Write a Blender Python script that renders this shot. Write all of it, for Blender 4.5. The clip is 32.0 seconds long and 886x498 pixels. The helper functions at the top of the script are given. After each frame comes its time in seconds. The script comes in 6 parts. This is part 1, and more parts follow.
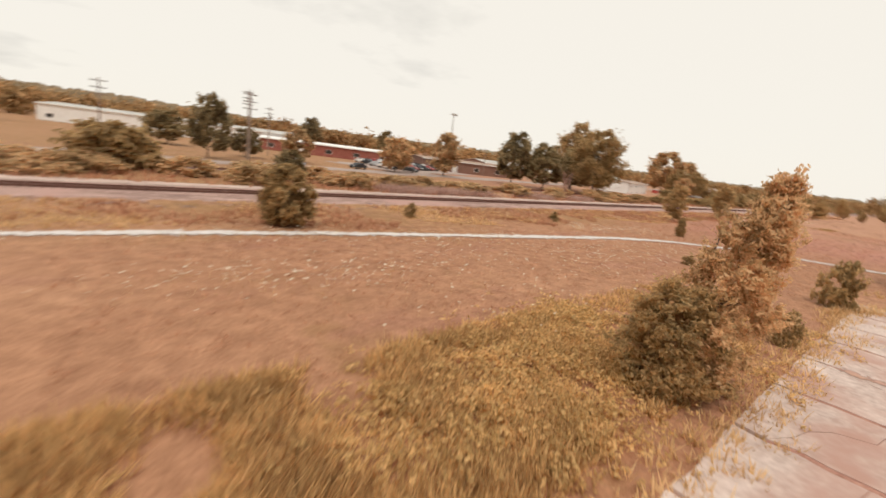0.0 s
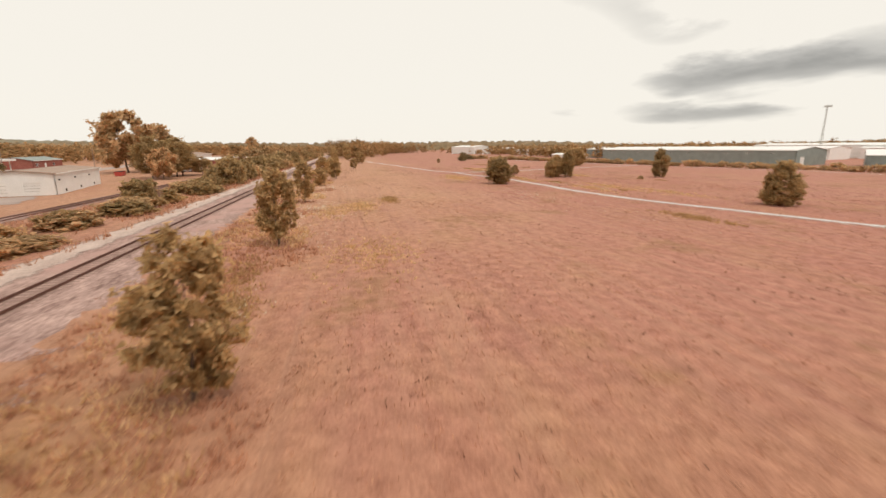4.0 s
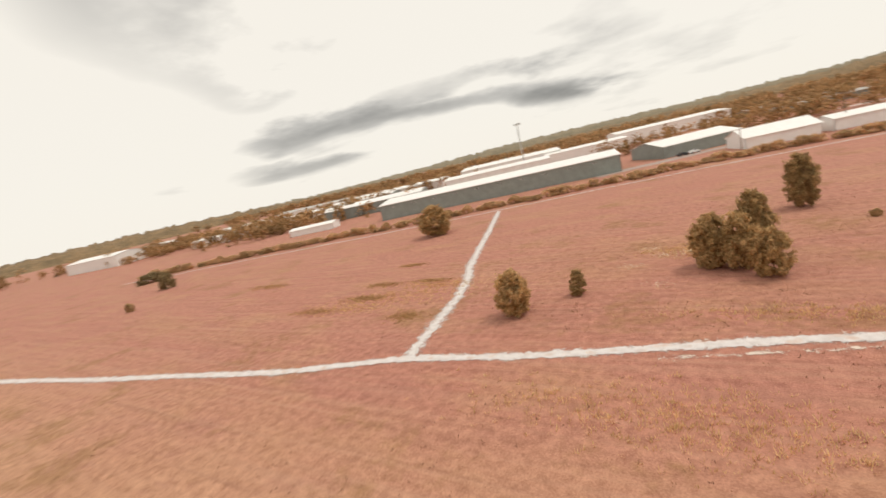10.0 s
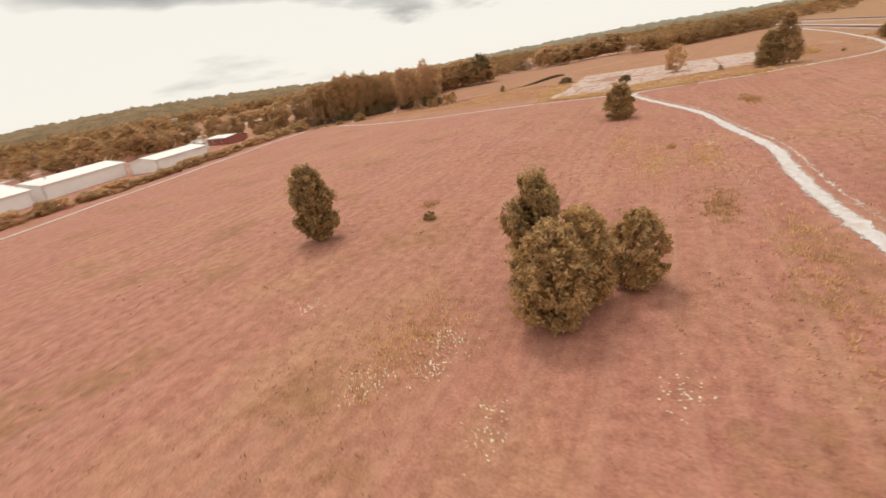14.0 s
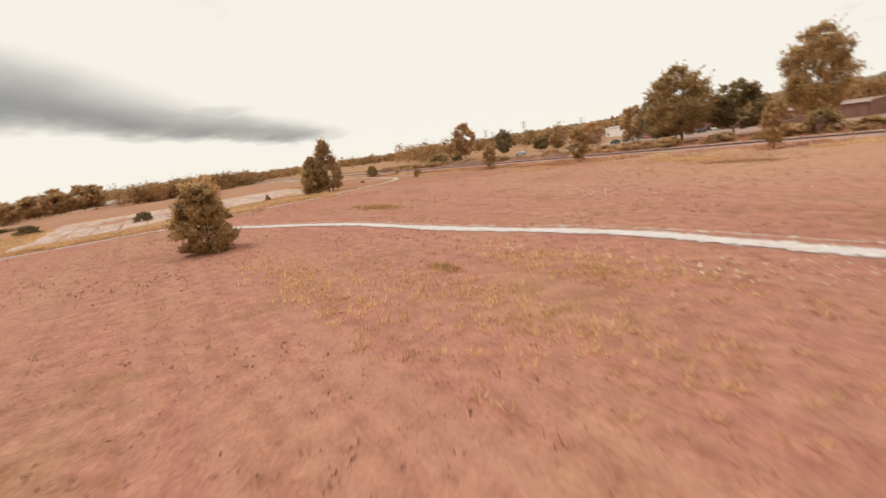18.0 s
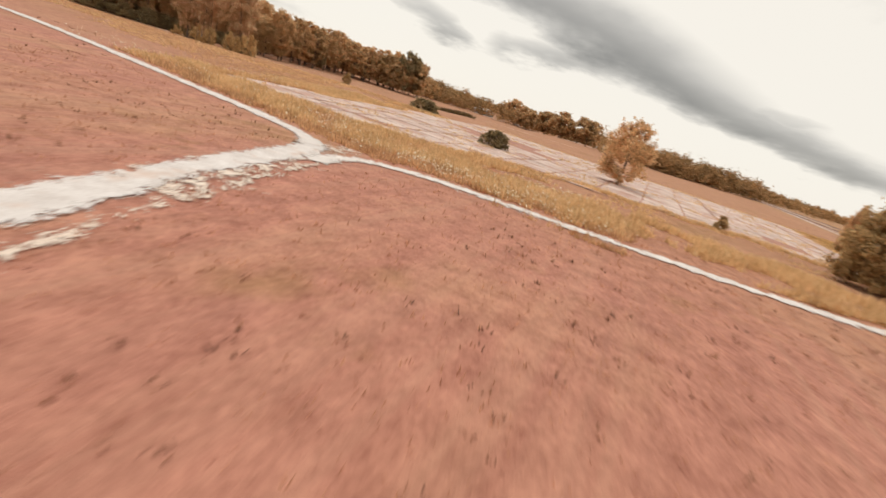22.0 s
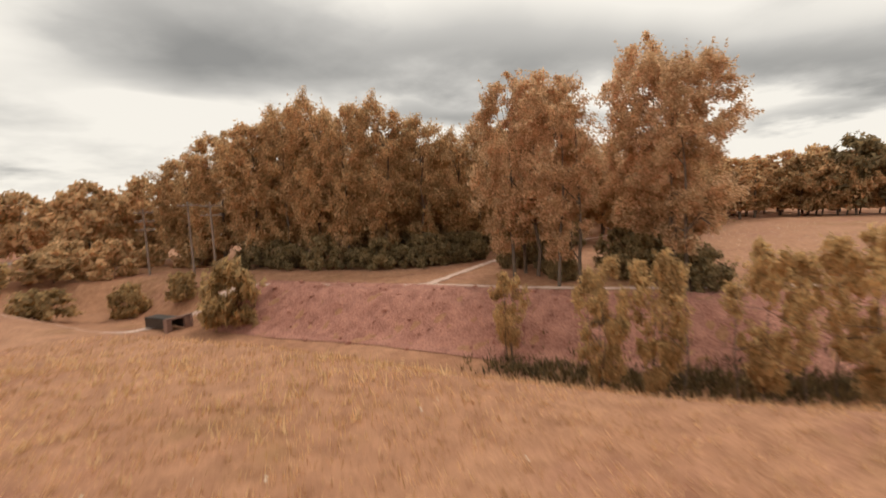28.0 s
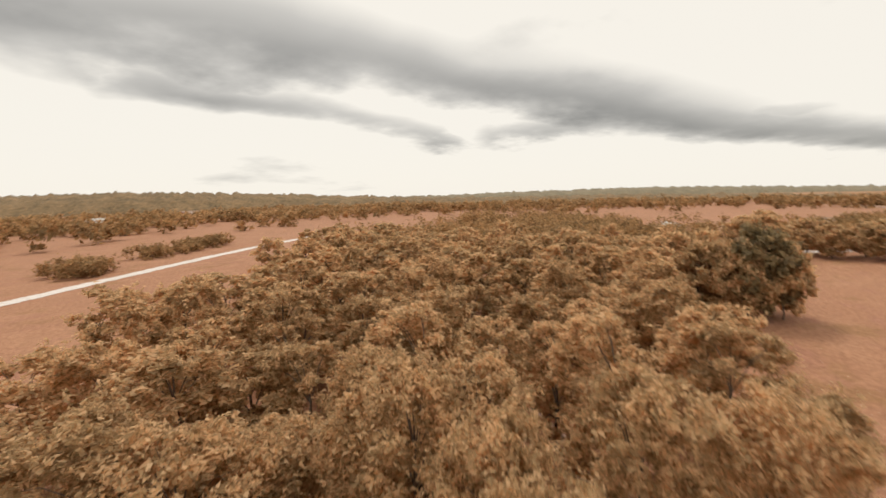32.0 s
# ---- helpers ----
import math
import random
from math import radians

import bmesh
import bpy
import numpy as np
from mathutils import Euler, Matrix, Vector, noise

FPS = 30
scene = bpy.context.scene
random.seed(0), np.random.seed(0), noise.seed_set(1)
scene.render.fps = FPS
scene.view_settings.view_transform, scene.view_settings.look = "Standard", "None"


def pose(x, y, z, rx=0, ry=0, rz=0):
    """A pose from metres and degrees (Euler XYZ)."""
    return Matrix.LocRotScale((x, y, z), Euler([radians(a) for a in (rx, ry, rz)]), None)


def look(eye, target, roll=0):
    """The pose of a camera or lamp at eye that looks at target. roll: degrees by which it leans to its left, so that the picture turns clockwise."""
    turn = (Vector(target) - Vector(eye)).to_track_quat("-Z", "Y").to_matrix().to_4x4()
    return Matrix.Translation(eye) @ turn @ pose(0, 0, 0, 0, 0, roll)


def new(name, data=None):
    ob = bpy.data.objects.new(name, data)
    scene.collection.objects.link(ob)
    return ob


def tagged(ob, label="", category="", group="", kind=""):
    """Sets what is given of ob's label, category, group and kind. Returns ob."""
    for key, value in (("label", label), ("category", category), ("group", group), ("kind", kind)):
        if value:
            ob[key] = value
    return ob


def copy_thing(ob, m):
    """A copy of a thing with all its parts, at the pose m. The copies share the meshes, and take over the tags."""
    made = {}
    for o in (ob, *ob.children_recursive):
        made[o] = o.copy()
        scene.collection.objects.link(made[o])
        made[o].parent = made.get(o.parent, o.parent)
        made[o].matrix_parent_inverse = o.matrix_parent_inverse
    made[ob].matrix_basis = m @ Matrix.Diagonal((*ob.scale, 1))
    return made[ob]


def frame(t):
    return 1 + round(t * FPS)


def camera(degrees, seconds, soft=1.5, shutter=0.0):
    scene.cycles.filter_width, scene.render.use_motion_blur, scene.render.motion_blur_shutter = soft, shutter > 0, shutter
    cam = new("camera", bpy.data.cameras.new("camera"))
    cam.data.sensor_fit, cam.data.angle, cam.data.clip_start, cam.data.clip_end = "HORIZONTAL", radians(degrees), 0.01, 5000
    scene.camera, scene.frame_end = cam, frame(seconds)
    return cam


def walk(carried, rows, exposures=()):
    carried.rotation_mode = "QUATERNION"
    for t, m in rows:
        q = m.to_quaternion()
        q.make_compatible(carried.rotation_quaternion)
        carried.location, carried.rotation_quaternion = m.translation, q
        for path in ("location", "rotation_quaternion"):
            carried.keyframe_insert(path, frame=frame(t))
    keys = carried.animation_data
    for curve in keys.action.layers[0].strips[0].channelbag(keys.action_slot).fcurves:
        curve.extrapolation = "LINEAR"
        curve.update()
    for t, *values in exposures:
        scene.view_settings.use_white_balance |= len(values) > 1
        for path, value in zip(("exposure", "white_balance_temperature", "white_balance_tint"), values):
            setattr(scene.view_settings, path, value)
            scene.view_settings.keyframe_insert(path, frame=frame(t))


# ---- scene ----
cam = camera(90.42, 32.0, soft=1.5, shutter=0.32)
# seconds, place in metres (x along the railway, y towards it), heading to the left of y, climb and lean in degrees
PATH = [
    (0, -81.57, 38.73, 6.51, -42.37, -12.35, 7.54),
    (0.5, -75.65, 44.72, 6.08, -56.67, -11.87, -0.91),
    (1, -69.23, 50.83, 5.64, -70.60, -12.23, -5.34),
    (1.5, -61.86, 55.82, 5.64, -80.28, -13.31, -7.36),
    (2, -53.67, 59.75, 6.09, -85.74, -14.54, -5.44),
    (2.5, -45.79, 62.97, 6.93, -93.35, -15.48, -6.35),
    (3, -37.25, 64.97, 7.76, -99.77, -15.50, -5.03),
    (3.5, -27.60, 64.84, 8.42, -102.95, -14.78, -3.17),
    (4, -17.20, 63.38, 8.87, -101.80, -13.07, -0.26),
    (4.5, -6.46, 61.81, 8.88, -95.89, -10.68, 3.60),
    (5, 4.32, 60.51, 8.65, -85.01, -8.80, 8.71),
    (5.5, 15.25, 59.40, 8.65, -82.11, -7.52, 10.90),
    (6, 26.44, 58.67, 9.37, -80.31, -6.55, 10.47),
    (6.5, 37.05, 58.61, 10.65, -70.27, -6.80, 12.92),
    (7, 47.53, 59.43, 12.03, -61.91, -5.85, 13.50),
    (7.5, 57.97, 61.14, 13.47, -64.17, -2.95, 10.01),
    (8, 68.06, 63.55, 15.43, -78.70, -2.01, 2.54),
    (8.5, 78.23, 65.29, 17.22, -94.86, -3.01, -3.47),
    (9, 87.39, 66.15, 18.28, -113.70, -4.84, -6.42),
    (9.5, 97.31, 64.19, 18.38, -130.78, -6.89, -10.25),
    (10, 105.98, 59.15, 18.48, -145.60, -10.60, -13.35),
    (10.5, 113.13, 55.70, 19.31, -160.47, -14.33, -14.74),
    (11, 118.97, 51.04, 20.01, -172.12, -17.30, -15.52),
    (11.5, 123.75, 45.12, 20.17, 178.27, -19.18, -14.17),
    (12, 127.45, 38.73, 20.09, 168.13, -20.54, -11.41),
    (12.5, 130.23, 31.25, 19.26, 155.55, -21.64, -8.85),
    (13, 131.94, 23.59, 18.44, 141.02, -22.65, -6.99),
    (13.5, 131.92, 15.80, 16.96, 130.59, -22.74, -8.09),
    (14, 130.42, 7.58, 14.89, 118.94, -22.36, -10.21),
    (14.5, 127.57, 0.24, 13.14, 107.43, -22.05, -13.84),
    (15, 123.38, -6.19, 11.73, 94.40, -21.13, -18.01),
    (15.5, 117.65, -10.95, 10.77, 81.45, -21.52, -22.21),
    (16, 111.79, -14.18, 9.80, 67.86, -21.30, -20.72),
    (16.5, 105.62, -14.65, 8.83, 57.84, -20.61, -20.75),
    (17, 99.06, -12.84, 7.92, 52.32, -19.19, -20.00),
    (17.5, 92.02, -9.21, 7.13, 52.26, -16.38, -16.11),
    (18, 84.71, -4.84, 6.42, 56.86, -12.61, -8.08),
    (18.5, 77.03, 0.15, 6.02, 63.48, -12.24, -0.31),
    (19, 69.49, 4.87, 5.77, 70.35, -12.70, 6.23),
    (19.5, 62.05, 7.91, 5.83, 76.08, -13.62, 11.32),
    (20, 53.48, 11.76, 5.87, 84.57, -14.93, 14.80),
    (20.5, 44.32, 14.66, 4.98, 94.27, -16.37, 16.86),
    (21, 35.52, 15.59, 4.83, 100.22, -17.73, 19.22),
    (21.5, 27.28, 15.14, 4.77, 104.60, -18.82, 19.59),
    (22, 18.91, 13.48, 4.42, 110.90, -18.66, 17.79),
    (22.5, 9.87, 11.69, 4.07, 121.30, -16.97, 17.32),
    (23, 1.52, 7.67, 3.78, 131.23, -14.48, 17.73),
    (23.5, -4.99, 3.19, 3.79, 140.92, -13.06, 18.77),
    (24, -10.63, -1.83, 4.71, 150.57, -13.48, 19.51),
    (24.5, -16.87, -9.85, 5.47, 158.40, -14.95, 18.81),
    (25, -22.45, -18.15, 5.97, 165.56, -16.33, 16.07),
    (25.5, -26.70, -26.94, 6.03, 169.69, -16.77, 13.56),
    (26, -29.60, -36.19, 5.80, 169.75, -16.26, 11.04),
    (26.5, -31.15, -45.83, 5.42, 164.73, -14.85, 7.99),
    (27, -32.02, -55.65, 5.02, 154.31, -13.67, 4.08),
    (27.5, -33.96, -64.90, 4.67, 149.26, -11.88, -0.09),
    (28, -36.19, -74.22, 5.16, 147.14, -5.61, -2.66),
    (28.5, -38.50, -83.15, 6.58, 142.08, -0.12, -6.73),
    (29, -41.97, -91.64, 7.97, 133.27, 4.67, -11.93),
    (29.5, -45.72, -99.93, 11.55, 121.68, 6.22, -17.08),
    (30, -50.34, -107.25, 15.21, 113.90, 3.37, -20.17),
    (30.5, -55.86, -113.49, 18.41, 111.01, -2.65, -17.62),
    (31, -62.10, -118.49, 21.33, 110.56, -7.45, -14.92),
    (31.5, -68.49, -122.69, 23.60, 112.30, -8.14, -9.04),
    (32, -74.94, -126.44, 25.66, 117.96, -7.05, -1.27),
]


def sight(x, y, z, heading, climb, lean):
    h, c = radians(heading), radians(climb)
    return look((x, y, z), (x - math.sin(h) * math.cos(c), y + math.cos(h) * math.cos(c), z + math.sin(c)), lean)


walk(cam, [(t, sight(*row)) for t, *row in PATH], exposures=[(0.0, 0.0), (32.0, 0.0)])

# ---- light ----
SUN_DIR = Vector((-0.35, -0.30, 0.80)).normalized()
sun = new("sun", bpy.data.lights.new("sun", "SUN"))
sun.data.energy, sun.data.angle, sun.data.color = 1.3, radians(14), (1.0, 0.93, 0.83)
sun.rotation_mode = "QUATERNION"
sun.rotation_quaternion = SUN_DIR.to_track_quat("Z", "Y")


def make_world():
    w = bpy.data.worlds.new("overcast_sky")
    w.use_nodes = True
    nt = w.node_tree
    N, L = nt.nodes, nt.links
    N.clear()
    out = N.new("ShaderNodeOutputWorld")
    bg = N.new("ShaderNodeBackground")
    L.new(bg.outputs[0], out.inputs[0])
    sky = N.new("ShaderNodeTexSky")
    sky.sky_type, sky.sun_disc = "NISHITA", False
    sky.sun_elevation, sky.sun_rotation = math.asin(SUN_DIR.z), math.atan2(SUN_DIR.x, SUN_DIR.y)
    tc = N.new("ShaderNodeTexCoord")
    sep = N.new("ShaderNodeSeparateXYZ")
    L.new(tc.outputs["Generated"], sep.inputs[0])

    def math_node(op, a, b=None, clamp=False):
        n = N.new("ShaderNodeMath")
        n.operation, n.use_clamp = op, clamp
        for k, v in enumerate((a, b)):
            if v is None:
                continue
            if isinstance(v, (int, float)):
                n.inputs[k].default_value = v
            else:
                L.new(v, n.inputs[k])
        return n.outputs[0]

    # the cloud deck: directions laid onto a flat layer overhead
    z = math_node("ADD", math_node("MAXIMUM", sep.outputs[2], 0.0), 0.17)
    px, py = math_node("DIVIDE", sep.outputs[0], z), math_node("DIVIDE", sep.outputs[1], z)
    com = N.new("ShaderNodeCombineXYZ")
    L.new(px, com.inputs[0]), L.new(py, com.inputs[1])
    com.inputs[2].default_value = 3.1
    n1 = N.new("ShaderNodeTexNoise")
    n1.inputs["Scale"].default_value, n1.inputs["Detail"].default_value, n1.inputs["Roughness"].default_value = 0.50, 5, 0.47
    n1.inputs["Distortion"].default_value = 0.35
    L.new(com.outputs[0], n1.inputs["Vector"])
    n2 = N.new("ShaderNodeTexNoise")
    n2.inputs["Scale"].default_value, n2.inputs["Detail"].default_value, n2.inputs["Roughness"].default_value = 1.5, 6, 0.55
    L.new(com.outputs[0], n2.inputs["Vector"])
    fluff = math_node("ADD", math_node("MULTIPLY", math_node("SUBTRACT", n1.outputs["Fac"], 0.5), 0.75), math_node("MULTIPLY", math_node("SUBTRACT", n2.outputs["Fac"], 0.5), 0.45))

    # banks of cloud: each a run of the deck with a soft ragged border
    drift = math_node("MULTIPLY", math_node("SUBTRACT", n2.outputs["Fac"], 0.5), 1.1)
    qx, qy = math_node("ADD", px, drift), math_node("ADD", py, math_node("MULTIPLY", math_node("SUBTRACT", n1.outputs["Fac"], 0.5), 1.6))

    def run(x0, y0, x1, y1, wide, amount):
        dx, dy = x1 - x0, y1 - y0
        ax, ay = math_node("SUBTRACT", qx, x0), math_node("SUBTRACT", qy, y0)
        u = math_node("DIVIDE", math_node("ADD", math_node("MULTIPLY", ax, dx), math_node("MULTIPLY", ay, dy)), dx * dx + dy * dy, True)
        ex, ey = math_node("SUBTRACT", ax, math_node("MULTIPLY", u, dx)), math_node("SUBTRACT", ay, math_node("MULTIPLY", u, dy))
        d2 = math_node("ADD", math_node("MULTIPLY", ex, ex), math_node("MULTIPLY", ey, ey))
        return math_node("MULTIPLY", math_node("POWER", 2.718, math_node("MULTIPLY", d2, -1.0 / wide ** 2)), amount)

    # a long curved bank from the south round to the west with a thinner one beyond, and a shorter one in the south-east
    deck = None
    for pts, wide, amount in (
        (((-0.1, -1.9), (-0.9, -1.9), (-1.5, -1.5), (-2.2, -1.1), (-2.8, -0.4), (-3.5, 0.2), (-4.0, 1.2)), 0.40, 0.46),
        (((-1.3, -2.2), (-2.3, -2.0), (-2.9, -1.7)), 0.25, 0.34),
        (((-3.1, -1.2), (-3.3, 0.6)), 0.22, 0.25),
        (((1.0, -3.5), (1.8, -3.1), (2.6, -2.3)), 0.34, 0.46),
        (((1.2, -2.7), (2.2, -2.7)), 0.30, 0.34),
        (((1.5, -0.8), (2.0, -1.7)), 0.34, 0.28),
        (((3.1, -2.8), (3.4, -2.5)), 0.30, 0.26),
    ):
        for (x0, y0), (x1, y1) in zip(pts[:-1], pts[1:]):
            one = run(x0, y0, x1, y1, wide, amount)
            deck = one if deck is None else math_node("MAXIMUM", deck, one)
    dens = math_node("ADD", math_node("ADD", 0.39, fluff), deck)
    ramp = N.new("ShaderNodeValToRGB")
    ramp.color_ramp.elements[0].position, ramp.color_ramp.elements[1].position = 0.50, 0.93
    ramp.color_ramp.elements[0].color = (0.955, 0.905, 0.815, 1)
    ramp.color_ramp.elements[1].color = (0.30, 0.29, 0.27, 1)
    middle = ramp.color_ramp.elements.new(0.68)
    middle.color = (0.60, 0.575, 0.53, 1)
    L.new(dens, ramp.inputs[0])
    mixn = N.new("ShaderNodeMix")
    mixn.data_type = "RGBA"
    mixn.inputs["Factor"].default_value = 0.96
    tint = N.new("ShaderNodeVectorMath")
    tint.operation = "SCALE"
    tint.inputs["Scale"].default_value = 0.1
    L.new(sky.outputs[0], tint.inputs[0])
    L.new(tint.outputs[0], mixn.inputs["A"])
    L.new(ramp.outputs[0], mixn.inputs["B"])
    L.new(mixn.outputs["Result"], bg.inputs[0])
    bg.inputs[1].default_value = 1.0
    scene.world = w


make_world()

# ---- materials ----


def material(name, low, high, rough=0.9, scale=2.0, fine=30.0, bump=0.3, third=None, third_scale=0.15, third_at=(0.5, 0.62), island=0.0, per_object=0.0, metallic=0.0, stretch=None, bump_dist=0.05, transl=0.0):
    """Two colours mixed by noise at two sizes, with a third in patches; variation by island or object."""
    m = bpy.data.materials.new(name)
    m.use_nodes = True
    nt = m.node_tree
    N, L = nt.nodes, nt.links
    b = N["Principled BSDF"]
    b.inputs["Roughness"].default_value, b.inputs["Metallic"].default_value = rough, metallic
    geo = N.new("ShaderNodeNewGeometry")
    vec = geo.outputs["Position"]
    if stretch:
        mp = N.new("ShaderNodeMapping")
        mp.inputs["Scale"].default_value = stretch[:3]
        mp.inputs["Rotation"].default_value = (0, 0, radians(stretch[3]) if len(stretch) > 3 else 0)
        L.new(vec, mp.inputs[0])
        vec = mp.outputs[0]

    def noise_node(s, detail=4, v=None):
        n = N.new("ShaderNodeTexNoise")
        n.inputs["Scale"].default_value, n.inputs["Detail"].default_value = s, detail
        L.new(v or vec, n.inputs["Vector"])
        return n.outputs["Fac"]

    a, c = noise_node(scale), noise_node(fine, 3)
    mx = N.new("ShaderNodeMath")
    mx.operation = "ADD"
    L.new(a, mx.inputs[0]), L.new(c, mx.inputs[1])
    val = mx.outputs[0]
    for fac, outp in ((island, geo.outputs["Random Per Island"]), (per_object, None)):
        if fac:
            if outp is None:
                outp = N.new("ShaderNodeObjectInfo").outputs["Random"]
            mm = N.new("ShaderNodeMath")
            mm.operation = "MULTIPLY_ADD"
            L.new(outp, mm.inputs[0])
            mm.inputs[1].default_value = fac
            sub = N.new("ShaderNodeMath")
            sub.operation = "SUBTRACT"
            L.new(val, sub.inputs[0])
            sub.inputs[1].default_value = fac / 2
            L.new(sub.outputs[0], mm.inputs[2])
            val = mm.outputs[0]
    rp = N.new("ShaderNodeMapRange")
    rp.inputs["From Min"].default_value, rp.inputs["From Max"].default_value = 0.72, 1.28
    L.new(val, rp.inputs[0])
    mix = N.new("ShaderNodeMix")
    mix.data_type = "RGBA"
    mix.inputs["A"].default_value, mix.inputs["B"].default_value = (*low, 1), (*high, 1)
    L.new(rp.outputs[0], mix.inputs["Factor"])
    col = mix.outputs["Result"]
    if third:
        t = noise_node(third_scale, 5, geo.outputs["Position"])
        r2 = N.new("ShaderNodeMapRange")
        r2.inputs["From Min"].default_value, r2.inputs["From Max"].default_value = third_at
        L.new(t, r2.inputs[0])
        m2 = N.new("ShaderNodeMix")
        m2.data_type = "RGBA"
        L.new(r2.outputs[0], m2.inputs["Factor"])
        L.new(col, m2.inputs["A"])
        m2.inputs["B"].default_value = (*third, 1)
        col = m2.outputs["Result"]
    L.new(col, b.inputs["Base Color"])
    if bump:
        bp = N.new("ShaderNodeBump")
        bp.inputs["Strength"].default_value, bp.inputs["Distance"].default_value = bump, bump_dist
        L.new(val, bp.inputs["Height"])
        L.new(bp.outputs[0], b.inputs["Normal"])
    if transl:
        tr = N.new("ShaderNodeBsdfTranslucent")
        L.new(col, tr.inputs[0])
        ms = N.new("ShaderNodeMixShader")
        ms.inputs[0].default_value = transl
        o = N["Material Output"]
        L.new(b.outputs[0], ms.inputs[1]), L.new(tr.outputs[0], ms.inputs[2]), L.new(ms.outputs[0], o.inputs[0])
    return m


LEAF = material("leaves_olive_brown", (0.36, 0.25, 0.118), (0.7, 0.49, 0.245), 0.7, 0.6, 3.0, 0, island=0.8, per_object=0.2, transl=0.66)
LEAF_Y = material("leaves_ochre", (0.43, 0.285, 0.13), (0.77, 0.53, 0.26), 0.7, 0.6, 3.0, 0, island=0.8, per_object=0.2, transl=0.55)
LEAF_D = material("leaves_dark", (0.2, 0.15, 0.078), (0.46, 0.335, 0.165), 0.75, 0.6, 3.0, 0, island=0.75, per_object=0.25, transl=0.45)
LEAF_R = material("leaves_russet", (0.44, 0.295, 0.148), (0.86, 0.59, 0.335), 0.75, 0.4, 2.0, 0, island=0.8, per_object=0.3, transl=0.55)
LEAF_O = material("leaves_orange_brown", (0.52, 0.345, 0.19), (0.92, 0.665, 0.43), 0.75, 0.4, 2.0, 0, island=0.8, per_object=0.25, transl=0.6)
BARK = material("bark", (0.10, 0.07, 0.05), (0.22, 0.16, 0.12), 0.95, 3, 25, 0.6)


def field_material():
    """Short dry grass: pink-brown in the open field, browner towards the slab and the ditch, streaked by the mower."""
    m = bpy.data.materials.new("mown_dry_field")
    m.use_nodes = True
    nt = m.node_tree
    N, L = nt.nodes, nt.links
    b = N["Principled BSDF"]
    b.inputs["Roughness"].default_value = 0.95
    geo = N.new("ShaderNodeNewGeometry")

    def noise_node(scale, detail=4, stretch=None, rough=0.55, turn=0.0):
        n = N.new("ShaderNodeTexNoise")
        n.inputs["Scale"].default_value, n.inputs["Detail"].default_value, n.inputs["Roughness"].default_value = scale, detail, rough
        src = geo.outputs["Position"]
        if stretch:
            mp = N.new("ShaderNodeMapping")
            mp.inputs["Rotation"].default_value = (0, 0, radians(turn))
            mp.inputs["Scale"].default_value = stretch
            L.new(src, mp.inputs[0])
            src = mp.outputs[0]
        L.new(src, n.inputs["Vector"])
        return n.outputs["Fac"]

    def ranged(v, a, c):
        r = N.new("ShaderNodeMapRange")
        r.inputs["From Min"].default_value, r.inputs["From Max"].default_value = a, c
        L.new(v, r.inputs[0])
        return r.outputs[0]

    def mixed(f, a, c):
        x = N.new("ShaderNodeMix")
        x.data_type = "RGBA"
        for key, val in (("Factor", f), ("A", a), ("B", c)):
            if isinstance(val, tuple):
                x.inputs[key].default_value = (*val, 1)
            else:
                L.new(val, x.inputs[key])
        return x.outputs["Result"]

    def summed(a, c, w=1.0):
        x = N.new("ShaderNodeMath")
        x.operation = "MULTIPLY_ADD"
        L.new(c, x.inputs[0])
        x.inputs[1].default_value = w
        L.new(a, x.inputs[2])
        return x.outputs[0]

    def times(a, c, k):
        x = N.new("ShaderNodeMath")
        x.operation = "MULTIPLY"
        L.new(a, x.inputs[0])
        L.new(c, x.inputs[1])
        return N_scale(N, L, x.outputs[0], k)

    grain = summed(summed(noise_node(1.1, 5), noise_node(7.0, 4), 0.9), noise_node(30.0, 2), 0.5)
    tone = ranged(grain, 0.88, 1.52)
    sep = N.new("ShaderNodeSeparateXYZ")
    L.new(geo.outputs["Position"], sep.inputs[0])
    west = ranged(summed(sep.outputs[0], noise_node(0.02, 3), 30.0), 18.0, -8.0)
    pink = mixed(tone, (0.287, 0.106, 0.072), (0.566, 0.257, 0.181))
    tan = mixed(tone, (0.250, 0.110, 0.055), (0.525, 0.265, 0.148))
    col = mixed(west, pink, tan)
    # straw-coloured sweeps and mower lines
    east = ranged(west, 1.0, 0.0)
    straw = ranged(noise_node(1.0, 4, (0.012, 0.055, 0.05), 0.6, 8.0), 0.52, 0.68)
    col = mixed(N_scale(N, L, straw, 0.5), col, mixed(tone, (0.287, 0.131, 0.065), (0.539, 0.287, 0.165)))
    # ochre grass towards the railway
    verge = ranged(summed(sep.outputs[1], noise_node(0.05, 4), 26.0), 44.0, 64.0)
    col = mixed(times(verge, ranged(sep.outputs[0], -5.0, 60.0), 0.62), col, mixed(tone, (0.348, 0.178, 0.091), (0.679, 0.400, 0.239)))
    bank = ranged(summed(sep.outputs[1], noise_node(0.12, 4), 12.0), 70.0, 77.0)
    col = mixed(times(bank, ranged(sep.outputs[0], 20.0, -5.0), 0.7), col, mixed(tone, (0.235, 0.126, 0.050), (0.505, 0.283, 0.126)))
    # soft tan and dusky sweeps some paces across
    sweep = ranged(noise_node(0.075, 5, (1.0, 1.6, 1.0), 0.6, 20.0), 0.50, 0.66)
    col = mixed(N_scale(N, L, sweep, 0.6), col, mixed(tone, (0.313, 0.144, 0.074), (0.592, 0.322, 0.187)))
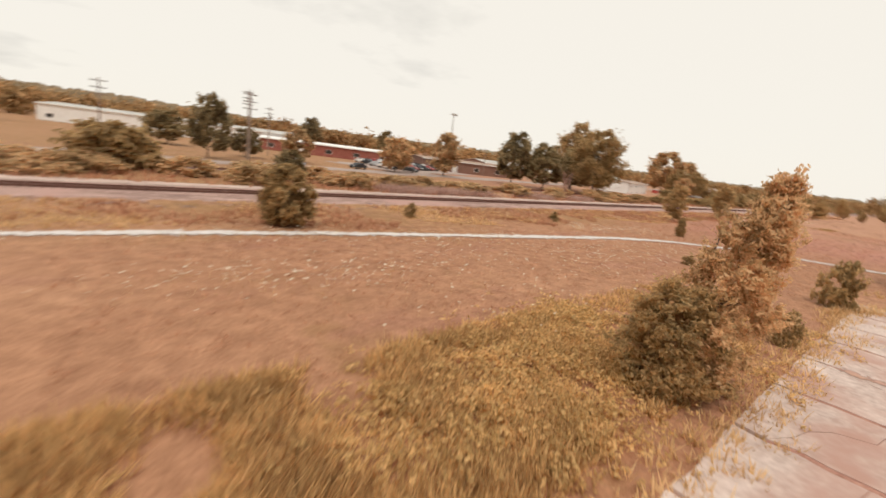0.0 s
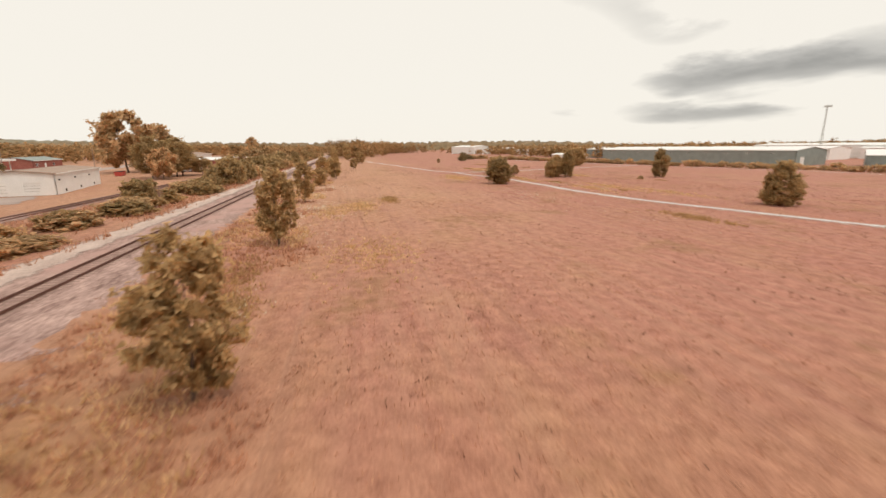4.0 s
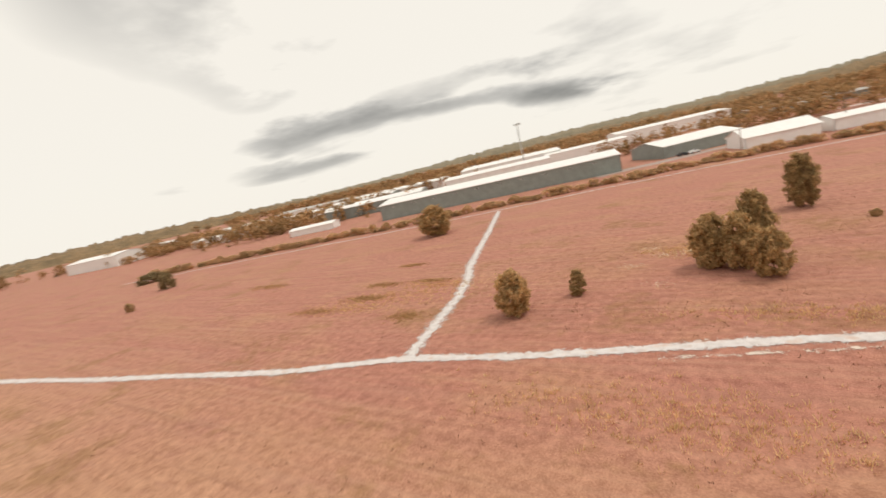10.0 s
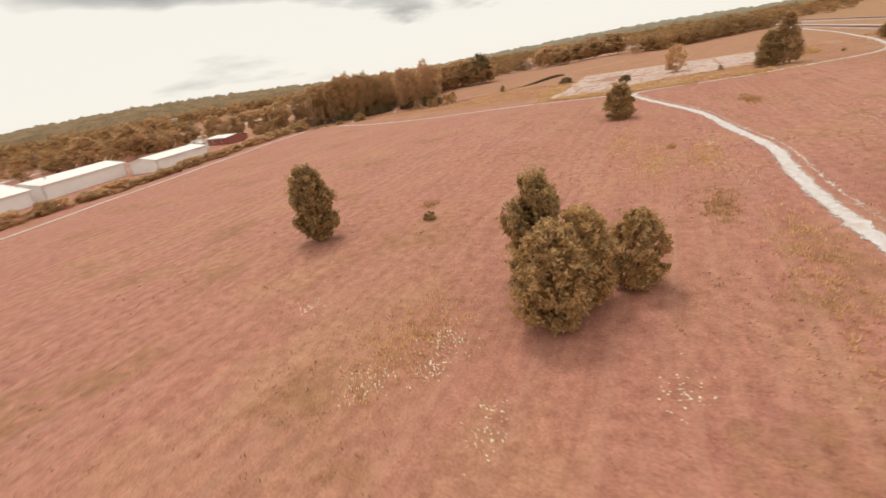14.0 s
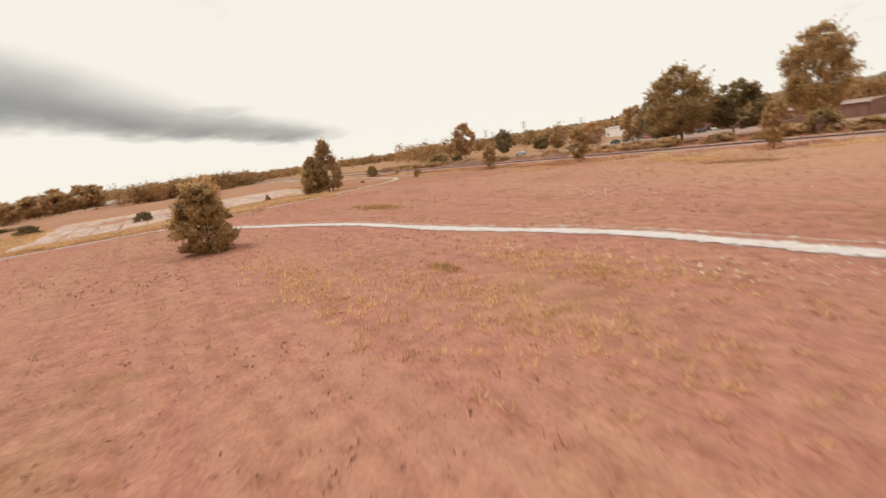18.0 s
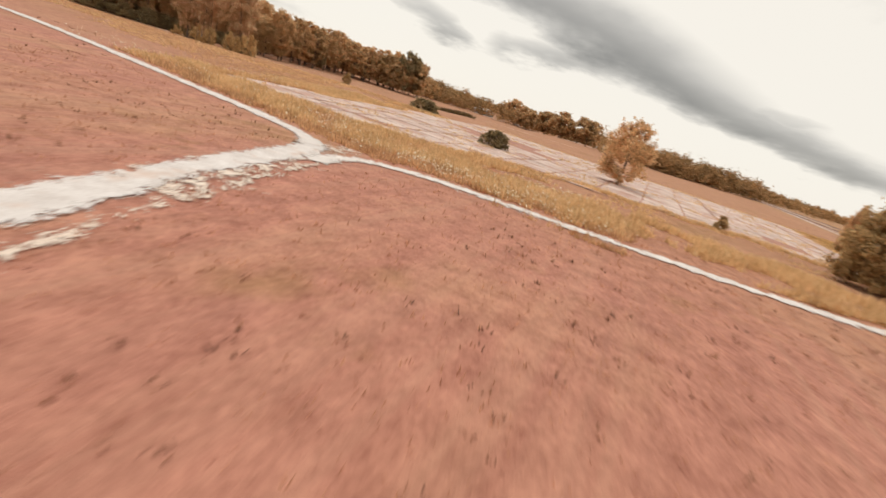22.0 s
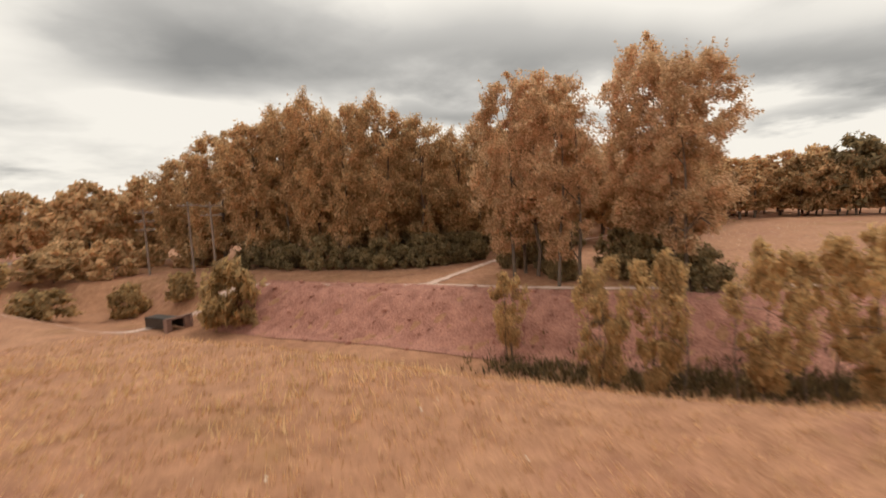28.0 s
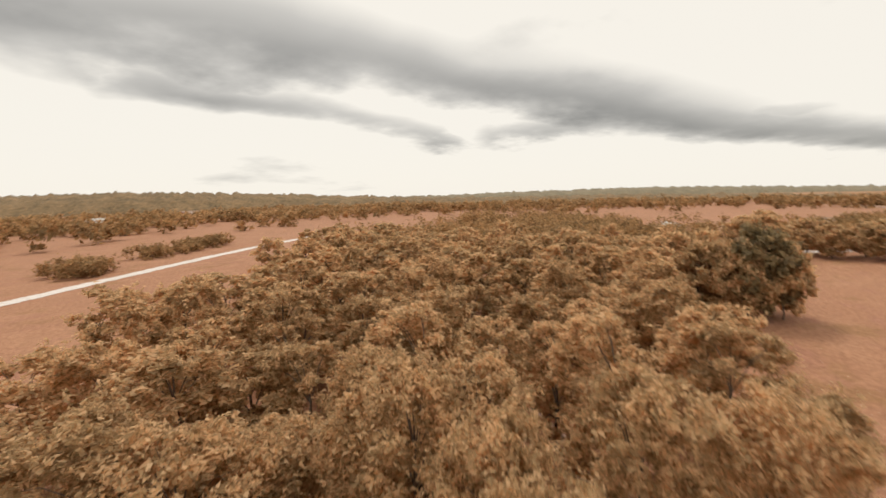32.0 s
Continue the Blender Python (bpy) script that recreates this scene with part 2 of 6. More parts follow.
    dusk = ranged(noise_node(0.16, 5, (0.6, 1.5, 1.0), 0.65, -14.0), 0.53, 0.70)
    col = mixed(N_scale(N, L, dusk, 0.38), col, mixed(tone, (0.209, 0.074, 0.057), (0.435, 0.187, 0.144)))
    lines = ranged(noise_node(1.0, 3, (0.02, 0.9, 0.2), 0.6, -6.0), 0.47, 0.66)
    col = mixed(times(lines, east, 0.30), col, (0.522, 0.296, 0.196))
    lines2 = ranged(noise_node(1.0, 3, (0.03, 1.3, 0.2), 0.6, -6.0), 0.56, 0.70)
    col = mixed(times(lines2, east, 0.25), col, (0.191, 0.074, 0.052))
    # weedy olive spots
    weed = ranged(summed(noise_node(0.09, 5), noise_node(0.7, 3), 0.35), 0.745, 0.86)
    col = mixed(N_scale(N, L, weed, 0.5), col, mixed(tone, (0.174, 0.087, 0.024), (0.348, 0.187, 0.065)))
    L.new(col, b.inputs["Base Color"])
    bp = N.new("ShaderNodeBump")
    bp.inputs["Strength"].default_value, bp.inputs["Distance"].default_value = 0.45, 0.14
    L.new(grain, bp.inputs["Height"])
    L.new(bp.outputs[0], b.inputs["Normal"])
    return m


def N_scale(N, L, v, k):
    x = N.new("ShaderNodeMath")
    x.operation = "MULTIPLY"
    L.new(v, x.inputs[0])
    x.inputs[1].default_value = k
    return x.outputs[0]


def worn(m, start, end, rough=0.9, holes=0.0, scale=2.2):
    """Lets the ground show through a strip towards its sides, and in scattered spots."""
    nt = m.node_tree
    N, L = nt.nodes, nt.links
    out = N["Material Output"]
    src = out.inputs[0].links[0].from_socket
    at = N.new("ShaderNodeAttribute")
    at.attribute_name = "across"
    geo = N.new("ShaderNodeNewGeometry")
    total = at.outputs["Fac"]
    for sc, amount in ((scale * 0.35, rough * 0.5), (scale, rough * 0.8), (scale * 5, rough * 0.8)):
        n = N.new("ShaderNodeTexNoise")
        n.inputs["Scale"].default_value, n.inputs["Detail"].default_value = sc, 3
        L.new(geo.outputs["Position"], n.inputs["Vector"])
        a = N.new("ShaderNodeMath")
        a.operation = "MULTIPLY_ADD"
        L.new(n.outputs["Fac"], a.inputs[0])
        a.inputs[1].default_value = amount
        L.new(total, a.inputs[2])
        total = a.outputs[0]
    r = N.new("ShaderNodeMapRange")
    shift = rough * 1.05 - holes
    r.inputs["From Min"].default_value, r.inputs["From Max"].default_value = start + shift, end + shift
    L.new(total, r.inputs[0])
    tr = N.new("ShaderNodeBsdfTransparent")
    mx = N.new("ShaderNodeMixShader")
    L.new(r.outputs[0], mx.inputs[0]), L.new(src, mx.inputs[1]), L.new(tr.outputs[0], mx.inputs[2]), L.new(mx.outputs[0], out.inputs[0])
    return m


FIELD = field_material()
GRAVEL = worn(material("pale_gravel", (0.55, 0.49, 0.465), (0.74, 0.695, 0.675), 0.9, 1.5, 14, 0.2, third=(0.60, 0.44, 0.36), third_scale=0.9, third_at=(0.54, 0.76)), 0.60, 0.72, 1.3, 0.0, 2.6)
GRAVEL_LOOSE = worn(material("pale_gravel_loose", (0.56, 0.50, 0.47), (0.76, 0.71, 0.685), 0.9, 1.5, 14, 0.2), 0.44, 0.60, 1.9, 0.0, 2.4)
GRAVEL_THIN = worn(material("pale_gravel_strewn", (0.60, 0.475, 0.385), (0.80, 0.69, 0.60), 0.9, 1.5, 14, 0.2), -0.12, 0.12, 2.8, 0.0, 2.4)
CONCRETE_ROAD = material("pale_concrete_road", (0.60, 0.53, 0.485), (0.80, 0.745, 0.70), 0.9, 0.5, 6, 0.2)
BALLAST = worn(material("railway_ballast", (0.21, 0.12, 0.098), (0.56, 0.375, 0.32), 0.95, 0.9, 5, 1.0, bump_dist=0.12, third=(0.48, 0.29, 0.245), third_scale=0.12, third_at=(0.48, 0.62), stretch=(0.35, 1, 1)), 0.76, 0.92, 0.9, 0.0, 0.9)
BALLAST_PALE = worn(material("pale_service_gravel", (0.42, 0.30, 0.25), (0.66, 0.52, 0.45), 0.95, 0.6, 7, 0.4, stretch=(0.35, 1, 1)), 0.60, 0.95, 1.0, 0.0, 0.9)
RUST = material("rusty_rail_steel", (0.13, 0.058, 0.042), (0.24, 0.115, 0.085), 0.6, 3, 30, 0.2, metallic=0.3)
SLEEPER = material("weathered_sleeper", (0.22, 0.135, 0.108), (0.36, 0.235, 0.19), 0.95, 2, 20, 0.5)
CONCRETE = material("weathered_concrete", (0.45, 0.33, 0.285), (0.70, 0.57, 0.51), 0.9, 0.35, 4, 0.2, third=(0.47, 0.28, 0.225), third_scale=0.30, third_at=(0.47, 0.66), per_object=0.15)
GRASS_Y = material("tall_yellow_grass", (0.57, 0.355, 0.170), (0.92, 0.655, 0.365), 0.9, 0.4, 2, 0, island=0.7, transl=0.5)
GRASS_T = material("tan_grass", (0.48, 0.275, 0.140), (0.86, 0.56, 0.32), 0.9, 0.4, 2, 0, island=0.7, transl=0.45)
GRASS_B = material("dry_russet_grass", (0.38, 0.175, 0.10), (0.68, 0.36, 0.22), 0.9, 0.4, 2, 0, island=0.7, transl=0.4)
FLOWER = material("white_flower_heads", (0.75, 0.68, 0.50), (0.88, 0.84, 0.70), 0.7, 2, 9, 0, island=0.3)
WHITE = material("white_painted_metal", (0.80, 0.785, 0.755), (0.90, 0.885, 0.86), 0.6, 0.6, 6, 0.1)
GREYGREEN = material("grey_green_metal_siding", (0.22, 0.25, 0.23), (0.3, 0.335, 0.31), 0.55, 0.4, 4, 0.1)
ROOFTAN = material("tan_roof", (0.30, 0.20, 0.15), (0.42, 0.30, 0.23), 0.8, 0.5, 6, 0.2)
BRICKRED = material("red_brick_wall", (0.26, 0.075, 0.055), (0.38, 0.14, 0.105), 0.9, 1, 12, 0.3)
BROWNWALL = material("brown_wall", (0.20, 0.11, 0.08), (0.30, 0.17, 0.13), 0.9, 0.8, 8, 0.2)
GREYROOF = material("grey_metal_roof", (0.42, 0.40, 0.37), (0.56, 0.53, 0.49), 0.5, 0.4, 4, 0.1)
DARK = material("dark_opening", (0.02, 0.016, 0.013), (0.05, 0.04, 0.034), 0.5, 2, 12, 0)
ASPHALT = material("worn_asphalt", (0.34, 0.25, 0.215), (0.46, 0.36, 0.31), 0.9, 0.3, 5, 0.2)
POLEWOOD = material("grey_pole_wood", (0.20, 0.14, 0.11), (0.33, 0.25, 0.20), 0.9, 2, 20, 0.3)
CRACKSOIL = material("red_soil_in_cracks", (0.30, 0.135, 0.095), (0.50, 0.265, 0.20), 0.95, 1.5, 9, 0.5)
PATHDIRT = worn(material("trodden_pale_dirt", (0.54, 0.36, 0.285), (0.74, 0.54, 0.44), 0.95, 1.2, 12, 0.3), 0.70, 0.84, 1.0)
SOIL = material("pink_rubble_soil", (0.31, 0.125, 0.090), (0.60, 0.285, 0.205), 0.95, 0.9, 7, 1.0, bump_dist=0.25)
FARWOOD = material("distant_woods", (0.25, 0.160, 0.070), (0.58, 0.345, 0.16), 0.9, 0.03, 0.3, 0, island=0.7, transl=0.4)
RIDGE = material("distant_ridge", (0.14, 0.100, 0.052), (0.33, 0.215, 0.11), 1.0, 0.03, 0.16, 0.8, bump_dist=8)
# distance haze is mixed into this colour: greyer and flatter than the near ridge
RIDGE_FAR = material("far_ridge_haze_tinted", (0.19, 0.165, 0.11), (0.29, 0.235, 0.155), 1.0, 0.02, 0.10, 0.5, bump_dist=4)

# ---- helpers for meshes ----


def mesh_from(name, verts, faces, mat=None, smooth=False):
    me = bpy.data.meshes.new(name)
    verts = np.asarray(verts, np.float32)
    if isinstance(faces, np.ndarray):
        k = faces.shape[1]
        me.vertices.add(len(verts))
        me.vertices.foreach_set("co", verts.ravel())
        me.loops.add(faces.size)
        me.loops.foreach_set("vertex_index", faces.ravel().astype(np.int32))
        me.polygons.add(len(faces))
        me.polygons.foreach_set("loop_start", np.arange(0, faces.size, k, dtype=np.int32))
        me.polygons.foreach_set("loop_total", np.full(len(faces), k, np.int32))
        me.update(calc_edges=True)
    else:
        me.from_pydata([tuple(map(float, v)) for v in verts], [], faces)
        me.update()
    if mat:
        me.materials.append(mat)
    if smooth:
        me.polygons.foreach_set("use_smooth", np.ones(len(me.polygons), bool))
    return me


def part(name, me, parent, label="", m=None):
    ob = new(name, me)
    ob.parent = parent
    if m is not None:
        ob.matrix_basis = m
    if label:
        ob["label"] = label
    return ob


def box_bm(bm, x0, x1, y0, y1, z0, z1, bev=0.0):
    r = bmesh.ops.create_cube(bm, size=1.0)
    bmesh.ops.scale(bm, vec=(x1 - x0, y1 - y0, z1 - z0), verts=r["verts"])
    bmesh.ops.translate(bm, vec=((x0 + x1) / 2, (y0 + y1) / 2, (z0 + z1) / 2), verts=r["verts"])
    if bev:
        bmesh.ops.bevel(bm, geom=list({e for v in r["verts"] for e in v.link_edges}), offset=bev, segments=1, affect="EDGES")


def box_mesh(name, boxes, mat, bev=0.0):
    bm = bmesh.new()
    for b in boxes:
        box_bm(bm, *b, bev=bev)
    me = bpy.data.meshes.new(name)
    bm.to_mesh(me)
    bm.free()
    me.materials.append(mat)
    return me


def smooth01(a, b, v):
    t = np.clip((v - a) / (b - a), 0, 1)
    return t * t * (3 - 2 * t)


# ---- the lie of the land ----
DITCH = np.array([(-30, -134), (-37, -120), (-43, -111), (-48.5, -104), (-54, -94.5), (-58.5, -88), (-65, -81), (-74, -74), (-88, -62), (-120, -38), (-180, 0), (-300, 60)], float)


def ditch_side(x, y):
    """Distance to the ditch's line, positive on the field's side."""
    best, sign = np.full(np.shape(x), 1e9), np.ones(np.shape(x))
    for a, b in zip(DITCH[:-1], DITCH[1:]):
        d = b - a
        t = np.clip(((x - a[0]) * d[0] + (y - a[1]) * d[1]) / (d @ d), 0, 1)
        ex, ey = x - a[0] - t * d[0], y - a[1] - t * d[1]
        dist = np.hypot(ex, ey)
        s = np.where(d[0] * ey - d[1] * ex > 0, -1.0, 1.0)
        near = dist < best
        best, sign = np.where(near, dist, best), np.where(near, s, sign)
    return best * sign


def ground_z(x, y):
    x, y = np.asarray(x, float), np.asarray(y, float)
    s = ditch_side(x, y)
    field = -1.0 * smooth01(30, 13, s) - 4.0 * smooth01(13, 1.5, s)
    bank = -5.0 + 3.0 * smooth01(1.5, 7.0, -s) + 2.0 * smooth01(100, 500, -s)
    z = np.where(s > 0, field, bank)
    z = z * smooth01(-40, -75, y) * smooth01(25, -20, x) * 1.0
    rail = 0.25 * smooth01(9.0, 5.0, np.abs(y - 82.4))
    swell = 0.10 * np.sin(x * 0.061 + 1.3) * np.sin(y * 0.053) + 0.05 * np.sin(x * 0.17 + y * 0.12)
    return z + rail + swell * smooth01(8, 14, np.abs(y - 82.4))


def gz(x, y):
    return float(ground_z(np.array([x]), np.array([y]))[0])


def make_ground():
    def axis(parts):
        return np.unique(np.concatenate([np.arange(a, b, s) for a, b, s in parts] + [[parts[-1][1]]]))

    xs = axis([(-4600, -1000, 300), (-1000, -450, 50), (-450, -110, 6), (-110, 10, 1.0), (10, 450, 4), (450, 1000, 50), (1000, 4600, 300)])
    ys = axis([(-4600, -1000, 300), (-1000, -420, 40), (-420, -150, 6), (-150, -50, 1.0), (-50, 70, 4), (70, 96, 1.0), (96, 220, 5), (220, 1000, 40), (1000, 4600, 300)])
    gx, gy = np.meshgrid(xs, ys)
    z = ground_z(gx, gy)
    v = np.stack([gx.ravel(), gy.ravel(), z.ravel()], 1)
    nx, ny = len(xs), len(ys)
    i = (np.arange(ny - 1)[:, None] * nx + np.arange(nx - 1)[None]).ravel()
    f = np.stack([i, i + 1, i + nx + 1, i + nx], 1)
    me = mesh_from("ground", v, f, FIELD, True)
    tagged(new("ground", me), "dry reddish mown field of short grass", "ground", kind="structure")


make_ground()


def strip(name, pts, width, mat, label, lift=0.05, step=0.22, ragged=0.10, kind="structure", category="path"):
    """A winding strip laid on the ground, with ragged edges."""
    p = np.array(pts, float)
    seg = np.r_[0, np.cumsum(np.hypot(*np.diff(p, axis=0).T))]
    n = int(seg[-1] / step)
    u = np.linspace(0, seg[-1], n)

    def smooth_curve(c):
        base = np.interp(u, seg, c)
        k = max(1, int(2.5 / step))
        ker = np.hanning(2 * k + 1)
        ker /= ker.sum()
        return np.convolve(np.pad(base, k, mode="reflect", reflect_type="odd"), ker, "valid")

    cx, cy = smooth_curve(p[:, 0]), smooth_curve(p[:, 1])
    tx, ty = np.gradient(cx), np.gradient(cy)
    ln = np.hypot(tx, ty)
    nx, ny = -ty / ln, tx / ln
    rows = []
    r = np.random.default_rng(len(name) + n)
    for k, off in enumerate((-0.5, -0.25, 0, 0.25, 0.5)):
        o = off * width * (1 + 0.10 * np.sin(u * 0.7 + 2 * np.sin(u * 0.23)) + 0.08 * np.sin(u * 2.9 + off))
        if abs(off) == 0.5:
            rough = np.convolve(r.normal(size=n + 4), np.ones(5) / 5 ** 0.5, "valid") * 0.6 + r.normal(size=n) * 0.35
            o = o + np.sign(off) * ragged * rough * width * 0.5
        x, y = cx + nx * o, cy + ny * o
        rows.append(np.stack([x, y, ground_z(x, y) + lift], 1))
    v = np.concatenate(rows)
    i = np.arange(n - 1)
    f = np.concatenate([np.stack([i + k * n, i + 1 + k * n, i + 1 + (k + 1) * n, i + (k + 1) * n], 1) for k in range(4)])
    me = mesh_from(name, v, f, mat, True)
    # how far each point lies from the middle of the strip
    me.attributes.new("across", "FLOAT", "POINT").data.foreach_set("value", np.repeat([1.0, 0.5, 0.0, 0.5, 1.0], n).astype(np.float32))
    return tagged(new(name, me), label, category, kind=kind)


MAIN_EAST = [(420, 74), (330, 61), (260, 50.8), (208, 42.7), (183, 38.2), (150, 31.6), (135.5, 27.2), (124, 25.6), (116, 24.0), (105, 21.6), (98, 20.3), (92, 19.6), (86, 19.0), (78, 18.6), (70, 18.8), (64, 17.9), (58, 16.6), (53, 15.5), (46, 14.3), (42, 13.4), (39, 12.5), (35, 11.1), (32, 10.0), (28.4, 8.6), (25.4, 7.4), (22, 6.1), (19, 4.9), (14, 2.8), (9, 0.9), (3, -0.9), (1.2, -1.7), (0.0, -2.8)]
MAIN_SOUTH = [(1.2, -1.7), (0.0, -2.8), (-0.9, -4.1), (-1.7, -6.8), (-2.2, -11), (-2.6, -19), (-2.8, -28), (-2.6, -38), (-1.6, -47), (-0.4, -57), (0.4, -68), (-2, -88), (-12, -108)]
GROVE_PATH = [(-12, -108), (-20, -118), (-25.5, -120.4), (-30.5, -122.2), (-36.6, -123.9), (-41, -123.6), (-45.5, -120.8), (-50.3, -115), (-53.5, -111.4), (-56.6, -108.6), (-60.9, -102.2), (-65, -97), (-70, -91.8), (-78, -84.5), (-86, -77.5), (-110, -55), (-160, -15)]
LOOP = [(3.5, 0.4), (1.0, -0.3), (-0.7, 0.4), (-1.9, 2.0), (-2.7, 4.0), (-3.2, 6.2), (-3.7, 9.6), (-4.5, 13.5), (-5.4, 17.2), (-6.4, 21.0), (-7.6, 24.8), (-9.8, 28.9), (-13.1, 35.0), (-16.7, 41.0), (-20.2, 48.0), (-24.4, 53.6), (-30.5, 57.8), (-37, 60.4), (-44, 61.9), (-51, 63.3), (-60, 64.9), (-68, 66.0), (-76, 67.0), (-90, 68.5), (-140, 73), (-260, 78)]
strip("gravel_trail", MAIN_EAST, 1.95, GRAVEL, "pale crushed-stone walking trail across the field")
strip("gravel_trail", MAIN_SOUTH, 1.6, GRAVEL, "narrower pale gravel trail running down the field")
strip("dirt_path", GROVE_PATH, 1.35, PATHDIRT, "narrow pale dirt trail past the grove")
strip("gravel_trail", LOOP, 1.95, GRAVEL_LOOSE, "narrow flecked gravel trail curving beside the railway")
strip("gravel_trail", [(135.5, 26.8), (139.6, 9), (142, 2), (146, -6.5), (151, -20.5), (158, -40), (168.5, -68)], 2.7, GRAVEL_LOOSE, "pale gravel side trail to the sheds")
strip("gravel_trail", [(330, -20), (247, -45), (205, -57.5), (174, -68.5), (158, -75.5), (136, -83.6), (106, -92.6), (65, -104), (22, -114), (-10, -120), (-22, -122.5)], 1.5, GRAVEL, "thin pale trail along the hedge", lift=0.06)
strip("dirt_path", [(-56.8, -108.8), (-60.5, -110.8), (-65, -113.3), (-71, -116.8), (-78, -120.2), (-90, -126), (-97, -126), (-111, -128.5), (-122, -136), (-133, -148), (-157, -151), (-190, -160)], 1.15, PATHDIRT, "thin dirt path running into the grove")

# a strewn second rut on the north side of the main trail, and the spread where the trails fork
strip("gravel_trail", [(112, 25.0), (98, 21.9), (84, 20.5), (70, 20.2), (64, 19.4), (58, 18.0), (52, 16.5), (46, 15.6), (40, 14.3), (35, 12.6), (28, 10.1), (22, 7.7), (19, 6.4), (13, 4.0), (8, 2.2), (3, 0.6), (-1, 0.2)], 1.5, GRAVEL_THIN, "strewn pale gravel along the trail's worn edge", lift=0.042)
strip("gravel_trail", MAIN_EAST, 3.3, GRAVEL_THIN, "strewn pale gravel along both sides of the trail", lift=0.036)
strip("gravel_trail", MAIN_SOUTH, 2.6, GRAVEL_THIN, "strewn pale gravel along both sides of the trail", lift=0.034)
strip("gravel_trail", [(12, 2.8), (6, 0.9), (2.0, -0.6), (-0.6, -1.5), (-2.0, -1.8)], 4.2, GRAVEL_THIN, "spread of pale gravel where the trails fork", lift=0.046)

# ---- railway ----


def make_track(y_near, x0, x1, parts_from, parts_to, label, lift):
    track = tagged(new("railway_track"), label, "railway track", kind="structure")
    zt = 0.25 + lift
    for k in (0, 1):
        y = y_near + 1.5 * k
        part("rail", box_mesh("rail", [(x0, x1, y - 0.07, y + 0.07, zt + 0.06, zt + 0.08), (x0, x1, y - 0.012, y + 0.012, zt + 0.08, zt + 0.19), (x0, x1, y - 0.037, y + 0.037, zt + 0.19, zt + 0.23)], RUST), track)
    one = box_mesh("sleeper", [(-0.12, 0.12, -1.28, 1.28, -0.08, 0.06)], SLEEPER, 0.015)
    r = random.Random(3)
    rest = bmesh.new()
    for i in range(int((x1 - x0) / 0.62)):
        x = x0 + i * 0.62
        m = pose(x, y_near + 0.75 + r.uniform(-0.05, 0.05), zt, 0, 0, r.uniform(-1, 1))
        if parts_from <= x <= parts_to:
            part("sleeper", one, track, m=m)
        elif -150 < x < 330:
            box_bm(rest, x - 0.12, x + 0.12, y_near - 0.53, y_near + 2.03, zt - 0.06, zt + 0.055)
    me = bpy.data.meshes.new("sleepers")
    rest.to_mesh(me)
    rest.free()
    me.materials.append(SLEEPER)
    tagged(part("sleepers", me, track), kind="stuff")


strip("ballast_bed", [(-900, 82.2), (-300, 82.2), (0, 82.2), (400, 82.2), (1000, 82.2)], 13.6, BALLAST, "pinkish grey crushed-stone ballast under the track", lift=0.04, step=1.2, ragged=0.0, category="ballast")
strip("gravel_strip", [(-900, 86.9), (0, 86.9), (400, 86.9), (1000, 86.9)], 3.4, BALLAST_PALE, "pale service gravel along the far side of the track", lift=0.055, step=1.2, ragged=0.0, category="ballast")
make_track(81.85, -900, 1000, -20, 160, "rusty single railway track on timber sleepers", 0.0)
strip("ballast_bed", [(-900, 106.6), (0, 106.6), (230, 106.6), (300, 104)], 4.6, BALLAST, "pinkish ballast under the siding", lift=0.05, step=1.5, ragged=0.08, category="ballast")


def make_siding():
    track = tagged(new("railway_track"), "second rusty railway track beyond the bushes", "railway track", kind="structure")
    for k in (0, 1):
        y = 105.8 + 1.5 * k
        part("rail", box_mesh("rail", [(-900, 260, y - 0.07, y + 0.07, 0.12, 0.14), (-900, 260, y - 0.03, y + 0.03, 0.14, 0.30)], RUST), track)
    bm = bmesh.new()
    for i in range(420):
        x = -80 + i * 0.62
        box_bm(bm, x - 0.12, x + 0.12, 105.3, 107.8, 0.03, 0.13)
    me = bpy.data.meshes.new("sleepers")
    bm.to_mesh(me)
    bm.free()
    me.materials.append(SLEEPER)
    tagged(part("sleepers", me, track), kind="stuff")


make_siding()

# ---- plants ----


def tubes(paths, sides=6):
    """Tapered tubes; each path is a list of (x, y, z, radius)."""
    V, Fc = [], []
    for p in paths:
        p = np.array(p, float)
        d = np.gradient(p[:, :3], axis=0)
        d /= np.linalg.norm(d, axis=1, keepdims=True) + 1e-9
        ref = np.where(np.abs(d[:, 2:3]) > 0.9, [[1.0, 0, 0]], [[0, 0, 1.0]])
        a = np.cross(d, ref)
        a /= np.linalg.norm(a, axis=1, keepdims=True) + 1e-9
        b = np.cross(d, a)
        base = sum(len(v) for v in V)
        ang = np.arange(sides) / sides * 2 * np.pi
        ring = p[:, None, :3] + p[:, 3][:, None, None] * (np.cos(ang)[None, :, None] * a[:, None] + np.sin(ang)[None, :, None] * b[:, None])
        V.append(ring.reshape(-1, 3))
        for i in range(len(p) - 1):
            for k in range(sides):
                k2 = (k + 1) % sides
                Fc.append((base + i * sides + k, base + i * sides + k2, base + (i + 1) * sides + k2, base + (i + 1) * sides + k))
    return np.concatenate(V), np.array(Fc)


